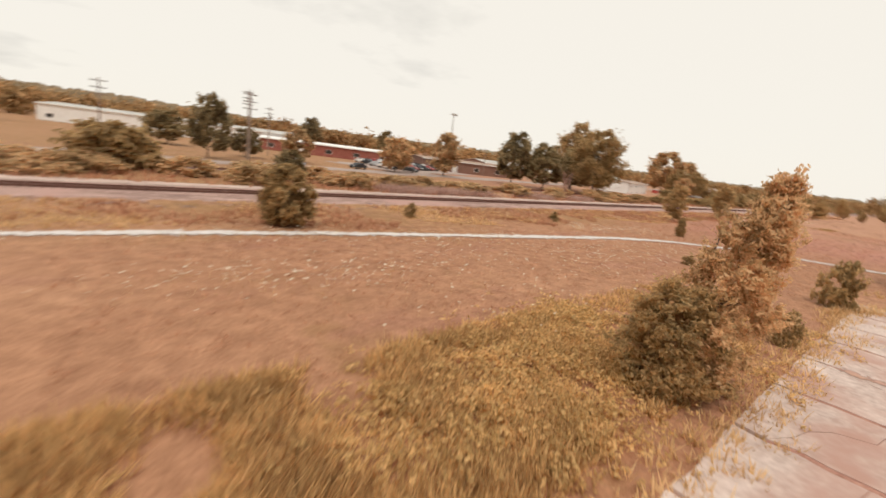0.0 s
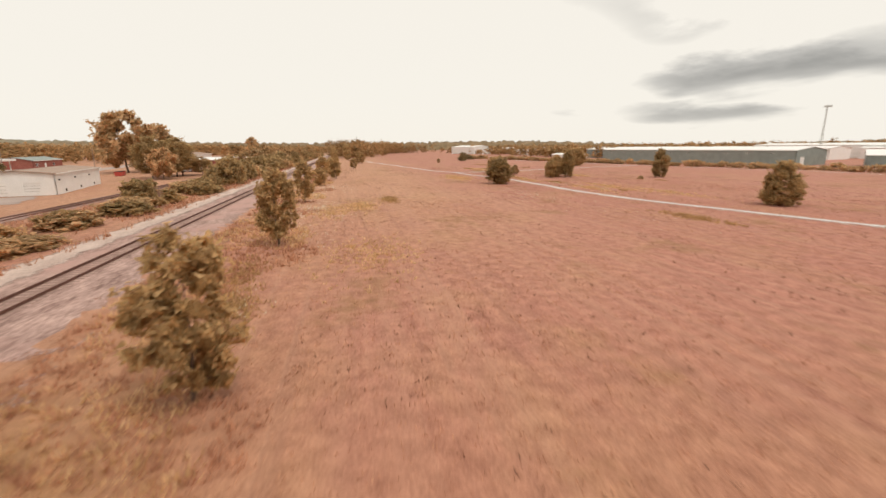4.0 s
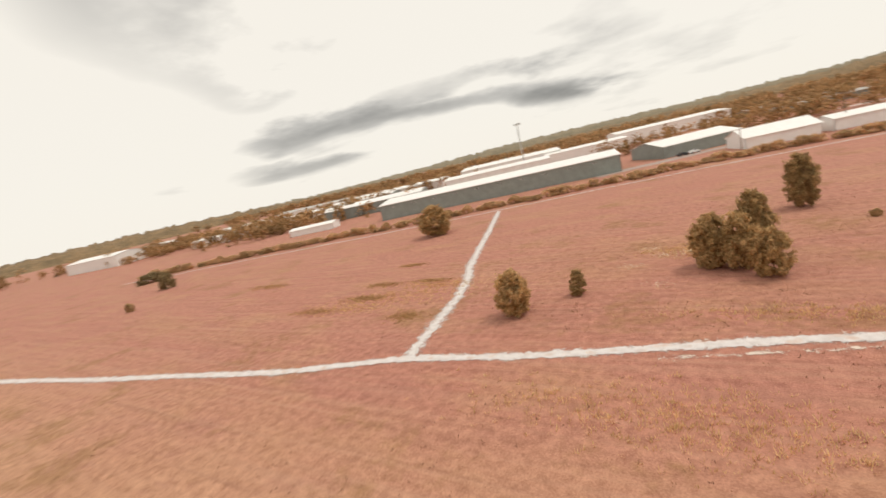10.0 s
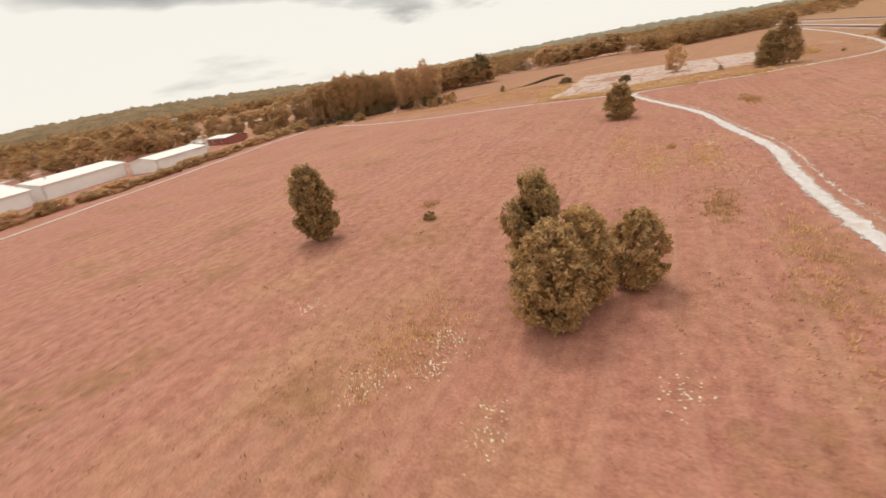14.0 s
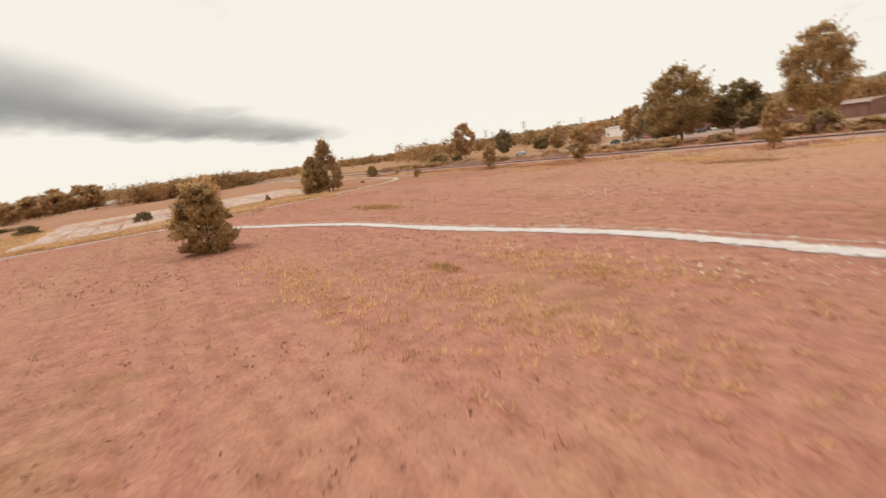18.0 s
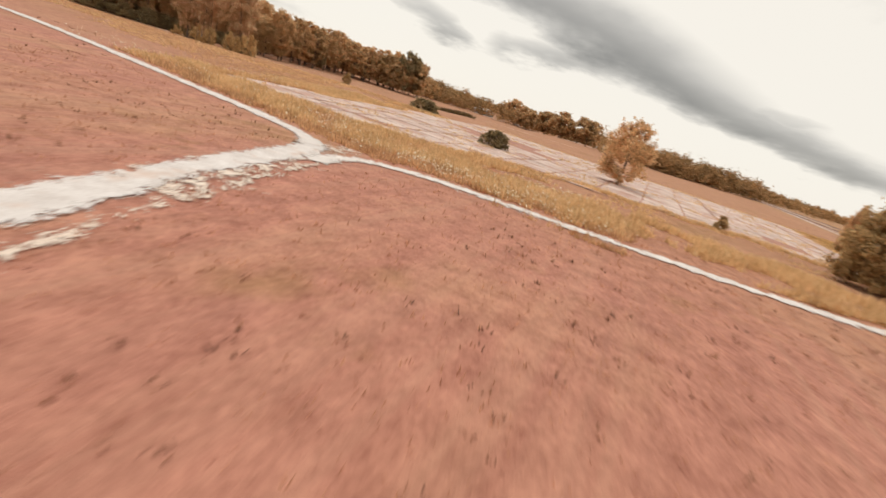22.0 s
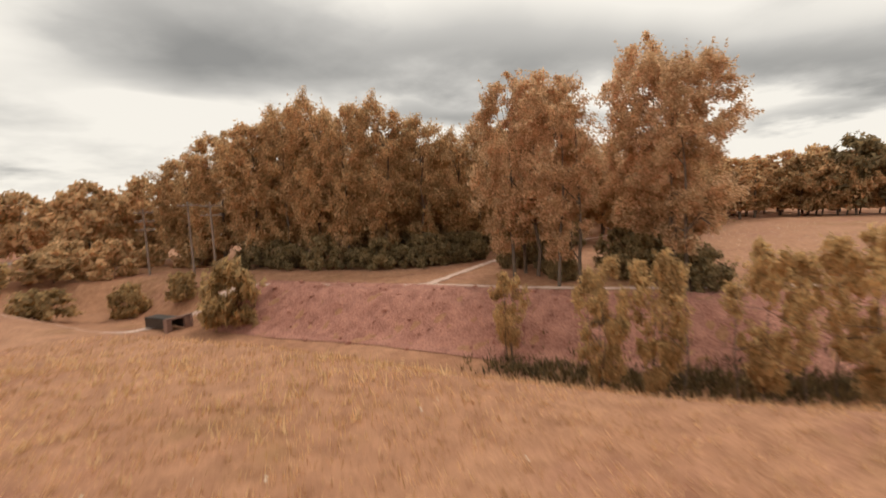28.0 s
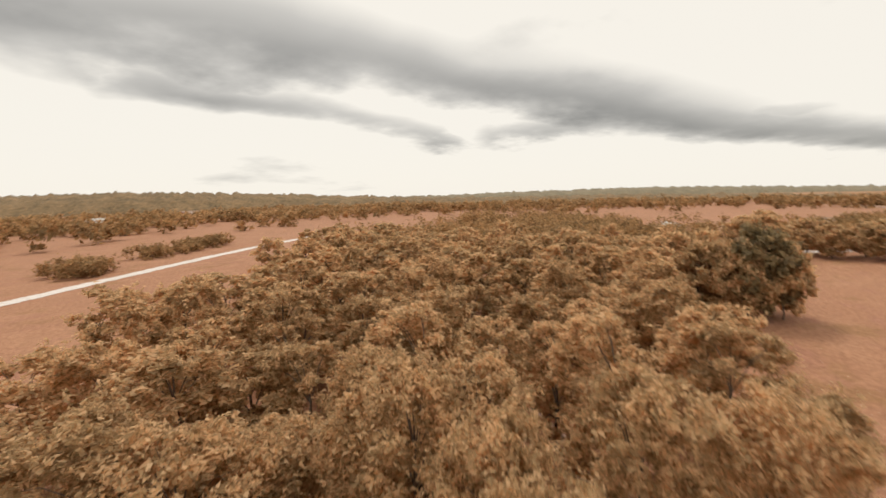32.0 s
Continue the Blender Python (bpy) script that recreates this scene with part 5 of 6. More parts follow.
grass("tall_grass", patchy(4300, -88, -64, 42.6, 49.6, 0.35, -0.05, 3), 0.34, 0.24, 9, GRASS_O, "clumps of tall yellow-green grass beside the slab", 3)
def bend_verge(x, y):
    return not on_slab(x + 0.3, y) and off_trail(x, y, 0.9 + 1.2 * abs(noise.noise(Vector((x * 0.9, y * 0.9, 3.0)))) + 0.7 * ((x * 7.31 + y * 3.17) % 1.0))


grass("tall_grass", patchy(5200, -13.5, -2.2, -28, 14, 0.2, -0.5, 34, bend_verge), 0.30, 0.26, 9, GRASS_T, "dense tan grass beside the trail bend", 34, 0.035)
grass("tall_grass", patchy(3400, -13.2, -4.6, -28, 12, 0.28, 0.02, 36, bend_verge), 0.50, 0.24, 10, GRASS_Y, "clumps of tall yellow grass beside the trail bend", 36, 0.04)
grass("tall_grass", patchy(4200, -20, -6.5, -27, 32, 0.22, -0.02, 4, lambda x, y: off_trail(x, y, 1.3) and not on_slab(x + 0.6, y)), 0.5, 0.2, 9, GRASS_Y, "tall yellow-green grass between trail and slab", 4)
grass("tall_grass", patchy(3600, -60, -14, -31.5, -23.5, 0.12, -0.2, 5), 0.45, 0.2, 9, GRASS_Y, "yellow grass along the slab's edge", 5)
grass("tall_grass", patchy(2000, -86, -12, -24, 42, 0.2, 0.20, 6), 0.3, 0.2, 8, GRASS_Y, "weedy tufts in the slab's joints", 6)
rng_e = np.random.default_rng(77)
joints = np.concatenate([np.stack([x + rng_e.normal(size=70) * 0.07, rng_e.uniform(-25, 42, 70)], 1) for x in JOINTS_X] + [np.stack([rng_e.uniform(-86, -13, 80), y + rng_e.normal(size=80) * 0.07], 1) for y in JOINTS_Y])
joints = [p for p in joints if on_slab(*p) and noise.noise(Vector((p[0] * 0.25, p[1] * 0.25, 2.0))) > -0.15]
grass("tall_grass", joints, 0.11, 0.14, 7, GRASS_B, "dry grass growing along the slab's joints", 7)
grass("tall_grass", joints[::4], 0.27, 0.18, 9, GRASS_Y, "yellow-green weeds growing in the slab's joints", 8)
ye = rng_e.uniform(-25, 42, 2600)
edge = np.concatenate([np.array([(x, slab_end(x) + d) for x, d in zip(rng_e.uniform(-86, -40, 550), rng_e.normal(size=550) * 0.5 + 0.6)]), np.stack([-86 + rng_e.normal(size=500) * 0.9, rng_e.uniform(-25, 42, 500)], 1), np.stack([np.array([slab_edge(y) for y in ye]) + 0.5 + rng_e.normal(size=2600) * 0.8, ye], 1)])
grass("tall_grass", edge, 0.3, 0.22, 8, GRASS_Y, "ragged yellow grass over the slab's edge", 78)
# rough verge beside the railway
grass("verge_grass", patchy(6500, -95, 190, 66.5, 76.9, 0.14, -0.05, 9, lambda x, y: off_trail(x, y) and y > 69 + 2.2 * math.sin(x * 0.21) + 1.4 * math.sin(x * 0.53)), 0.30, 0.25, 6, GRASS_B, "dry tan grass along the railway verge", 49)
grass("verge_grass", patchy(5000, -95, 190, 67.0, 76.9, 0.16, 0.05, 9, lambda x, y: off_trail(x, y) and y > 70 + 2.5 * math.sin(x * 0.17)), 0.30, 0.25, 6, GRASS_Y, "ochre rough grass along the railway verge", 9)
grass("verge_grass", patchy(3500, -95, 190, 87, 104, 0.07, -0.2, 10), 0.6, 0.3, 6, GRASS_B, "russet rough grass beyond the railway", 10, 0.05)
# short dry tufts where the eye passes low
grass("short_grass", patchy(19000, -20, 130, -22, 34, 0.05, -0.4, 11, off_trail), 0.11, 0.22, 3, GRASS_B, "short dry russet grass of the mown field", 11, 0.022)
grass("short_grass", patchy(9000, -82, 60, 44, 70, 0.05, -0.4, 12, off_trail), 0.13, 0.22, 3, GRASS_B, "short dry russet grass beside the trail", 12, 0.025)
grass("short_grass", patchy(20000, -66, -12, -104, -26, 0.05, -0.35, 13, lambda x, y: ditch_side(np.array([x]), np.array([y]))[0] > 5 and off_trail(x, y) and x + 8 * noise.noise(Vector((x * 0.15, y * 0.15, 9.0))) < -18 + 8 * ((x * 7.3 + y * 3.1) % 1.0 - 0.5)), 0.17, 0.25, 4, GRASS_T, "dry tan grass on the slope to the ditch", 13, 0.028)
grass("short_grass", patchy(1500, -62, -16, -100, -40, 0.08, 0.1, 14, lambda x, y: ditch_side(np.array([x]), np.array([y]))[0] > 6), 0.3, 0.25, 6, GRASS_Y, "ochre grass clumps on the slope to the ditch", 14)
grass("reeds", patchy(2600, -48, 4, 87.6, 92.5, 0.12, -0.05, 44), 0.95, 0.3, 7, material("pinkish_dry_reeds", (0.42, 0.25, 0.20), (0.72, 0.50, 0.42), 0.9, 0.4, 2, 0, island=0.6, transl=0.4), "pinkish dry reeds beside the ballast", 44, 0.03, 0.25)
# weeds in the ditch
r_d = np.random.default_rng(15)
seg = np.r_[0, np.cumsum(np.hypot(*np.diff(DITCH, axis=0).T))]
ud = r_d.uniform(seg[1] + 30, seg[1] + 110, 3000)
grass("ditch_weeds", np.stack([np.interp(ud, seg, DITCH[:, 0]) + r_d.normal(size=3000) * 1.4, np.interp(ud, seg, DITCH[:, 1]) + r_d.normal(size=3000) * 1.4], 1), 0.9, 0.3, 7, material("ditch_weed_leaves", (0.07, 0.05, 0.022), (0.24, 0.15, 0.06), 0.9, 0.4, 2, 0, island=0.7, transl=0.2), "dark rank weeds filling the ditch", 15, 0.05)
grass("weed_tufts", patchy(5200, -10, 175, -40, 66, 0.10, 0.0, 47, off_trail), 0.13, 0.16, 4, material("dark_dry_weeds", (0.15, 0.070, 0.045), (0.34, 0.165, 0.09), 0.9, 0.4, 2, 0, island=0.7, transl=0.2), "dark dry weed tufts in the mown field", 47, 0.03)
# weedy patches of the mown field
OLIVE = material("olive_weeds", (0.36, 0.21, 0.09), (0.66, 0.42, 0.2), 0.9, 0.4, 2, 0, island=0.7, transl=0.4)
grass("weed_patch", np.concatenate([np.array(c) + np.random.default_rng(i + 60).normal(size=(n_, 2)) * np.array(s_) for i, (c, s_, n_) in enumerate((((158, 8.5), (2.6, 0.8), 330), ((144.4, 16), (1.6, 0.8), 220), ((149.7, 1), (2.0, 0.5), 200), ((159.5, 2), (2.2, 0.7), 220), ((198, -1.6), (4, 1.1), 300), ((165, 14), (2.4, 0.8), 200), ((161, -9.8), (2.0, 0.6), 160), ((30.4, 21.2), (2.6, 0.9), 260), ((86.3, -17.5), (0.8, 0.5), 70), ((88, 12.0), (2.4, 0.8), 200), ((24.5, 20.6), (0.8, 0.3), 40), ((59.6, 56.8), (2.6, 0.8), 300), ((8.0, 70.2), (2.4, 0.6), 260), ((15.5, 71.4), (2.4, 0.7), 200), ((64.3, 8.2), (0.7, 0.3), 60)))]), 0.24, 0.2, 6, OLIVE, "low olive weed patches scattered in the field", 62)
grass("weed_patch", np.concatenate([np.array(c) + np.random.default_rng(i).normal(size=(360, 2)) * np.array(s_) for i, (c, s_) in enumerate((((114, 32), (6, 2)), ((106, 33), (5, 2)), ((150, 8), (6, 2)), ((158, 12), (5, 1.6)), ((147, 3), (4, 1.4)), ((60, 2), (8, 1.2)), ((72, 6), (7, 1.2)), ((52, 62), (3, 1.2)), ((100, 16), (6, 1)), ((47, 66), (4, 1.5)), ((112, -6), (3, 1.6)), ((70, 12), (5, 1.2)), ((20, 62), (4, 2))))]), 0.22, 0.2, 6, GRASS_Y, "olive weed patches in the mown field", 16)


def flowers(name, spots, label, seed):
    """White heads on stalks; spots are (x, y, spread x, spread y, how many)."""
    r = np.random.default_rng(seed)
    P = np.concatenate([np.array((x, y)) + r.normal(size=(n, 2)) * np.array((a, b)) for x, y, a, b, n in spots])
    n = len(P)
    z = ground_z(P[:, 0], P[:, 1]) + 0.2 + 0.35 * r.random(n)
    c = np.stack([P[:, 0], P[:, 1], z], 1)
    s = 0.03 + 0.04 * r.random((n, 1))
    an = r.random((n, 1)) * 2 * np.pi
    t = np.concatenate([np.cos(an), np.sin(an), 0.4 * r.normal(size=(n, 1))], 1) * s
    b = np.concatenate([-np.sin(an), np.cos(an), 0.4 * r.normal(size=(n, 1))], 1) * s
    up = np.array([0, 0, 0.03])
    v = np.stack([c - t, c - b * 0.8, c + t, c + b * 0.8, c + up], 1).reshape(-1, 3)
    i = np.arange(n)[:, None] * 5
    f = np.concatenate([i + np.array([a_, b_, 4]) for a_, b_ in ((0, 1), (1, 2), (2, 3), (3, 0))])
    ob = new(name, mesh_from(name, v, f, FLOWER))
    tagged(ob, label, "flowers", kind="stuff")
    foot = c * 1.0
    foot[:, 2] = ground_z(P[:, 0], P[:, 1]) - 0.02
    w = np.array([0.008, 0.0, 0.0])
    sv = np.stack([foot - w, foot + w, c], 1).reshape(-1, 3)
    tagged(part("stalks", mesh_from("stalks", sv, np.arange(3 * n).reshape(-1, 3), GRASS_Y), ob), kind="stuff")


flowers("wild_flowers", [(-76, 58, 3, 1.2, 90), (-72, 65, 5, 0.8, 120), (-71, 56.5, 3, 1.0, 120), (-60, 60, 7, 3.5, 260), (-56, 62.5, 4, 1, 120), (-50, 56, 4, 3, 130), (-43, 56, 4, 2, 110), (-36, 57, 4, 3, 80), (-64, 51, 5, 2, 60), (-36.3, 66.0, 0.8, 0.7, 45), (-31.2, 62.6, 1.4, 0.8, 70), (-27.5, 62.4, 1.8, 1.0, 60), (-37.2, 62.8, 0.7, 0.5, 40), (-38.6, 64.6, 0.6, 0.5, 45), (-33.5, 63.6, 1.0, 0.8, 50)], "white wild flowers between trail and slab", 1)
flowers("wild_flowers", [(40, 71.3, 3, 1.0, 190), (48.6, 69, 3, 1.4, 220), (51, 67, 4, 1, 150), (39, 65, 2, 1, 60), (67, 70, 4, 1.2, 120), (84, 67.8, 3.5, 1.5, 260), (80, 65, 5, 1.5, 110), (29, 67, 4, 1.5, 80), (8, 70, 2, 0.8, 40)], "white wild flowers beside the railway verge", 2)
flowers("wild_flowers", [(111.9, -3.4, 1.0, 0.8, 110), (116.1, -6.2, 0.9, 0.8, 90), (117.6, 1.0, 0.9, 0.5, 60), (114.5, -3.3, 0.6, 0.5, 50), (110, -15.4, 0.7, 0.6, 40), (113.5, 8.7, 0.9, 0.6, 40), (65.5, 12.4, 0.5, 0.4, 24), (57, 31.5, 3.5, 1.5, 110), (76, 13, 3, 0.7, 70), (81, 15, 3, 0.7, 50), (58, 34, 8, 4, 120), (40, 30, 8, 4, 70)], "white wild flowers in the mown field", 3)
flowers("wild_flowers", [(-5.6, -2, 1.2, 4, 260), (-7.5, -8, 1.8, 3, 220), (-6, 6, 1.2, 2.5, 160), (-7, 1.5, 1.6, 3, 200), (-9, 6, 2.5, 2, 260), (-14, 8, 2, 1.5, 130), (-7.5, 10, 2, 2, 120), (-8, -18, 1.5, 4, 160), (-5, -28, 1.5, 4, 90), (-20, -27, 5, 1.5, 130), (-30, -29, 5, 1.5, 110)], "dense white wild flowers in the tall grass by the trail", 4)
flowers("wild_flowers", [(-30, -62, 8, 7, 30), (-38, -80, 4, 4, 16), (-110, -104, 14, 8, 200), (-140, -108, 12, 7, 160)], "pale seed heads on the dry slope", 5)


def rubble_bank():
    """The stony far bank of the ditch."""
    u = np.arange(seg[1] + 3, seg[1] + 60, 0.5)
    cx, cy = np.interp(u, seg, DITCH[:, 0]), np.interp(u, seg, DITCH[:, 1])
    dx, dy = np.gradient(cx), np.gradient(cy)
    ln = np.hypot(dx, dy)
    nx, ny = dy / ln, -dx / ln
    rows = []
    for s_ in np.arange(0.8, 9.5, 0.5):
        x, y = cx - nx * s_, cy - ny * s_
        side = ditch_side(x, y)
        x, y = np.where(side > 0, cx + nx * s_, x), np.where(side > 0, cy + ny * s_, y)
        bump_ = np.array([noise.noise(Vector((a * 0.9, b * 0.9, 2.0))) * 0.42 + noise.noise(Vector((a * 2.3, b * 2.3, 5.0))) * 0.22 for a, b in zip(x, y)])
        fade = min(1.0, (s_ - 0.8) / 1.0, (9.3 - s_) / 1.5)
        rows.append(np.stack([x, y, ground_z(x, y) + 0.06 + (bump_ + 0.1) * max(fade, 0)], 1))
    n = len(u)
    v = np.concatenate(rows)
    i = np.arange(n - 1)
    f = np.concatenate([np.stack([i + k * n, i + 1 + k * n, i + 1 + (k + 1) * n, i + (k + 1) * n], 1) for k in range(len(rows) - 1)])
    bank = tagged(new("rubble_bank", mesh_from("rubble_bank", v, f, SOIL)), "pinkish stony earth bank across the ditch", "bank", kind="structure")
    # loose stones on it
    r = np.random.default_rng(40)
    bm = bmesh.new()
    for k in range(420):
        q = v[r.integers(0, len(v))]
        s_ = 0.06 + 0.2 * r.random() ** 2
        res = bmesh.ops.create_icosphere(bm, subdivisions=1, radius=s_)
        for w in res["verts"]:
            w.co = Vector((w.co.x * r.uniform(0.8, 1.4), w.co.y * r.uniform(0.8, 1.4), w.co.z * r.uniform(0.5, 0.8))) + Vector(q)
    me = bpy.data.meshes.new("stones")
    bm.to_mesh(me)
    bm.free()
    me.materials.append(SOIL)
    tagged(part("stones", me, bank), kind="stuff")


rubble_bank()

# ---- buildings ----


def cut_wall(length, height, thick, holes, mat, gable=0.0):
    """A wall along x from 0, standing on z 0, with rectangular holes (x0, x1, z0, z1) through it and an optional gable."""
    xs = sorted({0.0, length, *[v for h in holes for v in h[:2]]})
    zs = sorted({0.0, height, *[v for h in holes for v in h[2:]]})
    bm = bmesh.new()
    for a, b in zip(xs[:-1], xs[1:]):
        for c, d in zip(zs[:-1], zs[1:]):
            mx, mz = (a + b) / 2, (c + d) / 2
            if any(h[0] < mx < h[1] and h[2] < mz < h[3] for h in holes):
                continue
            box_bm(bm, a, b, -thick, 0, c, d)
    if gable:
        pts = [(0, height), (length, height), (length / 2, height + gable)]
        f = [bm.verts.new((x, 0, z)) for x, z in pts]
        g = [bm.verts.new((x, -thick, z)) for x, z in pts]
        bm.faces.new(f[::-1]), bm.faces.new(g)
        for k in range(3):
            bm.faces.new((f[k], f[(k + 1) % 3], g[(k + 1) % 3], g[k]))
    bmesh.ops.remove_doubles(bm, verts=bm.verts, dist=0.001)
    me = bpy.data.meshes.new("wall")
    bm.to_mesh(me)
    bm.free()
    me.materials.append(mat)
    return me


def building(label, x, y, rot, L, D, h, rise, wall_mat, roof_mat, doors=(), windows=(), trim=None, name="building", z=None, over=0.4, roof_label=""):
    """A long low building: ridge along x. Openings are (side, from, to, sill, head); side: front, back, left or right."""
    z = gz(x, y) if z is None else z
    b = tagged(new(name), label, "building")
    b.matrix_basis = pose(x, y, z - 0.05, 0, 0, rot)
    sides = {"front": (L, pose(-L / 2, -D / 2, 0)), "back": (L, pose(L / 2, D / 2, 0, 0, 0, 180)), "right": (D, pose(L / 2, -D / 2, 0, 0, 0, 90)), "left": (D, pose(-L / 2, D / 2, 0, 0, 0, -90))}
    th = 0.25
    for side, (ln, m) in sides.items():
        hs = [(a, c, s_, t_) for k in (doors, windows) for sd, a, c, s_, t_ in k if sd == side]
        w = part("wall", cut_wall(ln, h, -th, hs, wall_mat, rise if side in ("left", "right") else 0), b, m=m)
        for sd, a, c, s_, t_ in doors:
            if sd == side:
                d = part("door", box_mesh("door", [(a, c, 0.08, 0.14, s_ + 0.02, t_)], trim or WHITE), b, "panelled door", m)
                for k in range(1, 4):
                    zz = s_ + (t_ - s_) * k / 4
                    part("rib", box_mesh("rib", [(a + 0.05, c - 0.05, 0.05, 0.08, zz - 0.03, zz + 0.03)], GREYROOF), d)
        for sd, a, c, s_, t_ in windows:
            if sd == side:
                wd = part("window", box_mesh("window", [(a, c, 0.10, 0.14, s_, t_)], DARK), b, "dark window pane", m)
                fr = 0.06
                part("frame", box_mesh("frame", [(a, c, -0.03, 0.1, s_, s_ + fr), (a, c, -0.03, 0.1, t_ - fr, t_), (a, a + fr, -0.03, 0.1, s_ + fr, t_ - fr), (c - fr, c, -0.03, 0.1, s_ + fr, t_ - fr)], WHITE), wd)
    # roof: two slopes with an overhang, edge boards and a ridge
    run = D / 2 + over
    ang = math.atan2(rise, D / 2)
    sl = run / math.cos(ang)
    zr = h + rise
    for sgn in (-1, 1):
        me = box_mesh("roof", [(-L / 2 - over, L / 2 + over, 0, sl, 0.02, 0.16)], roof_mat)
        part("roof", me, b, roof_label, Matrix.Translation((0, 0, zr)) @ pose(0, 0, 0, 0, 0, 180 if sgn < 0 else 0) @ pose(0, 0, 0, -math.degrees(ang)))
        part("fascia", box_mesh("fascia", [(-L / 2 - over, L / 2 + over, sl, sl + 0.04, -0.12, 0.17)], WHITE), b, "", Matrix.Translation((0, 0, zr)) @ pose(0, 0, 0, 0, 0, 180 if sgn < 0 else 0) @ pose(0, 0, 0, -math.degrees(ang)))
    part("ridge_cap", box_mesh("ridge_cap", [(-L / 2 - over, L / 2 + over, -0.18, 0.18, zr + 0.12, zr + 0.2)], roof_mat), b)
    return b


# the white shed beside the siding
house = building("white low shed with a tan roof and garage doors", 96.6, 128.8, 12.4, 30.2, 12.1, 4.1, 0.6, WHITE, ROOFTAN,
                 doors=(("left", 1.6, 4.6, 0.0, 2.6), ("left", 7.0, 9.6, 0.3, 2.4)), windows=(("back", 4, 5.5, 1, 2.2), ("back", 14, 15.5, 1, 2.2)))
for xx in (-13.5, -4, 6):
    part("wall_lamp", box_mesh("wall_lamp", [(xx, xx + 0.35, -6.28, -6.05, 2.7, 3.0)], DARK, 0.03), house, "black wall lamp")
    part("vent", box_mesh("vent", [(xx + 3, xx + 3.4, -6.2, -6.05, 0.4, 0.9)], DARK, 0.02), house)
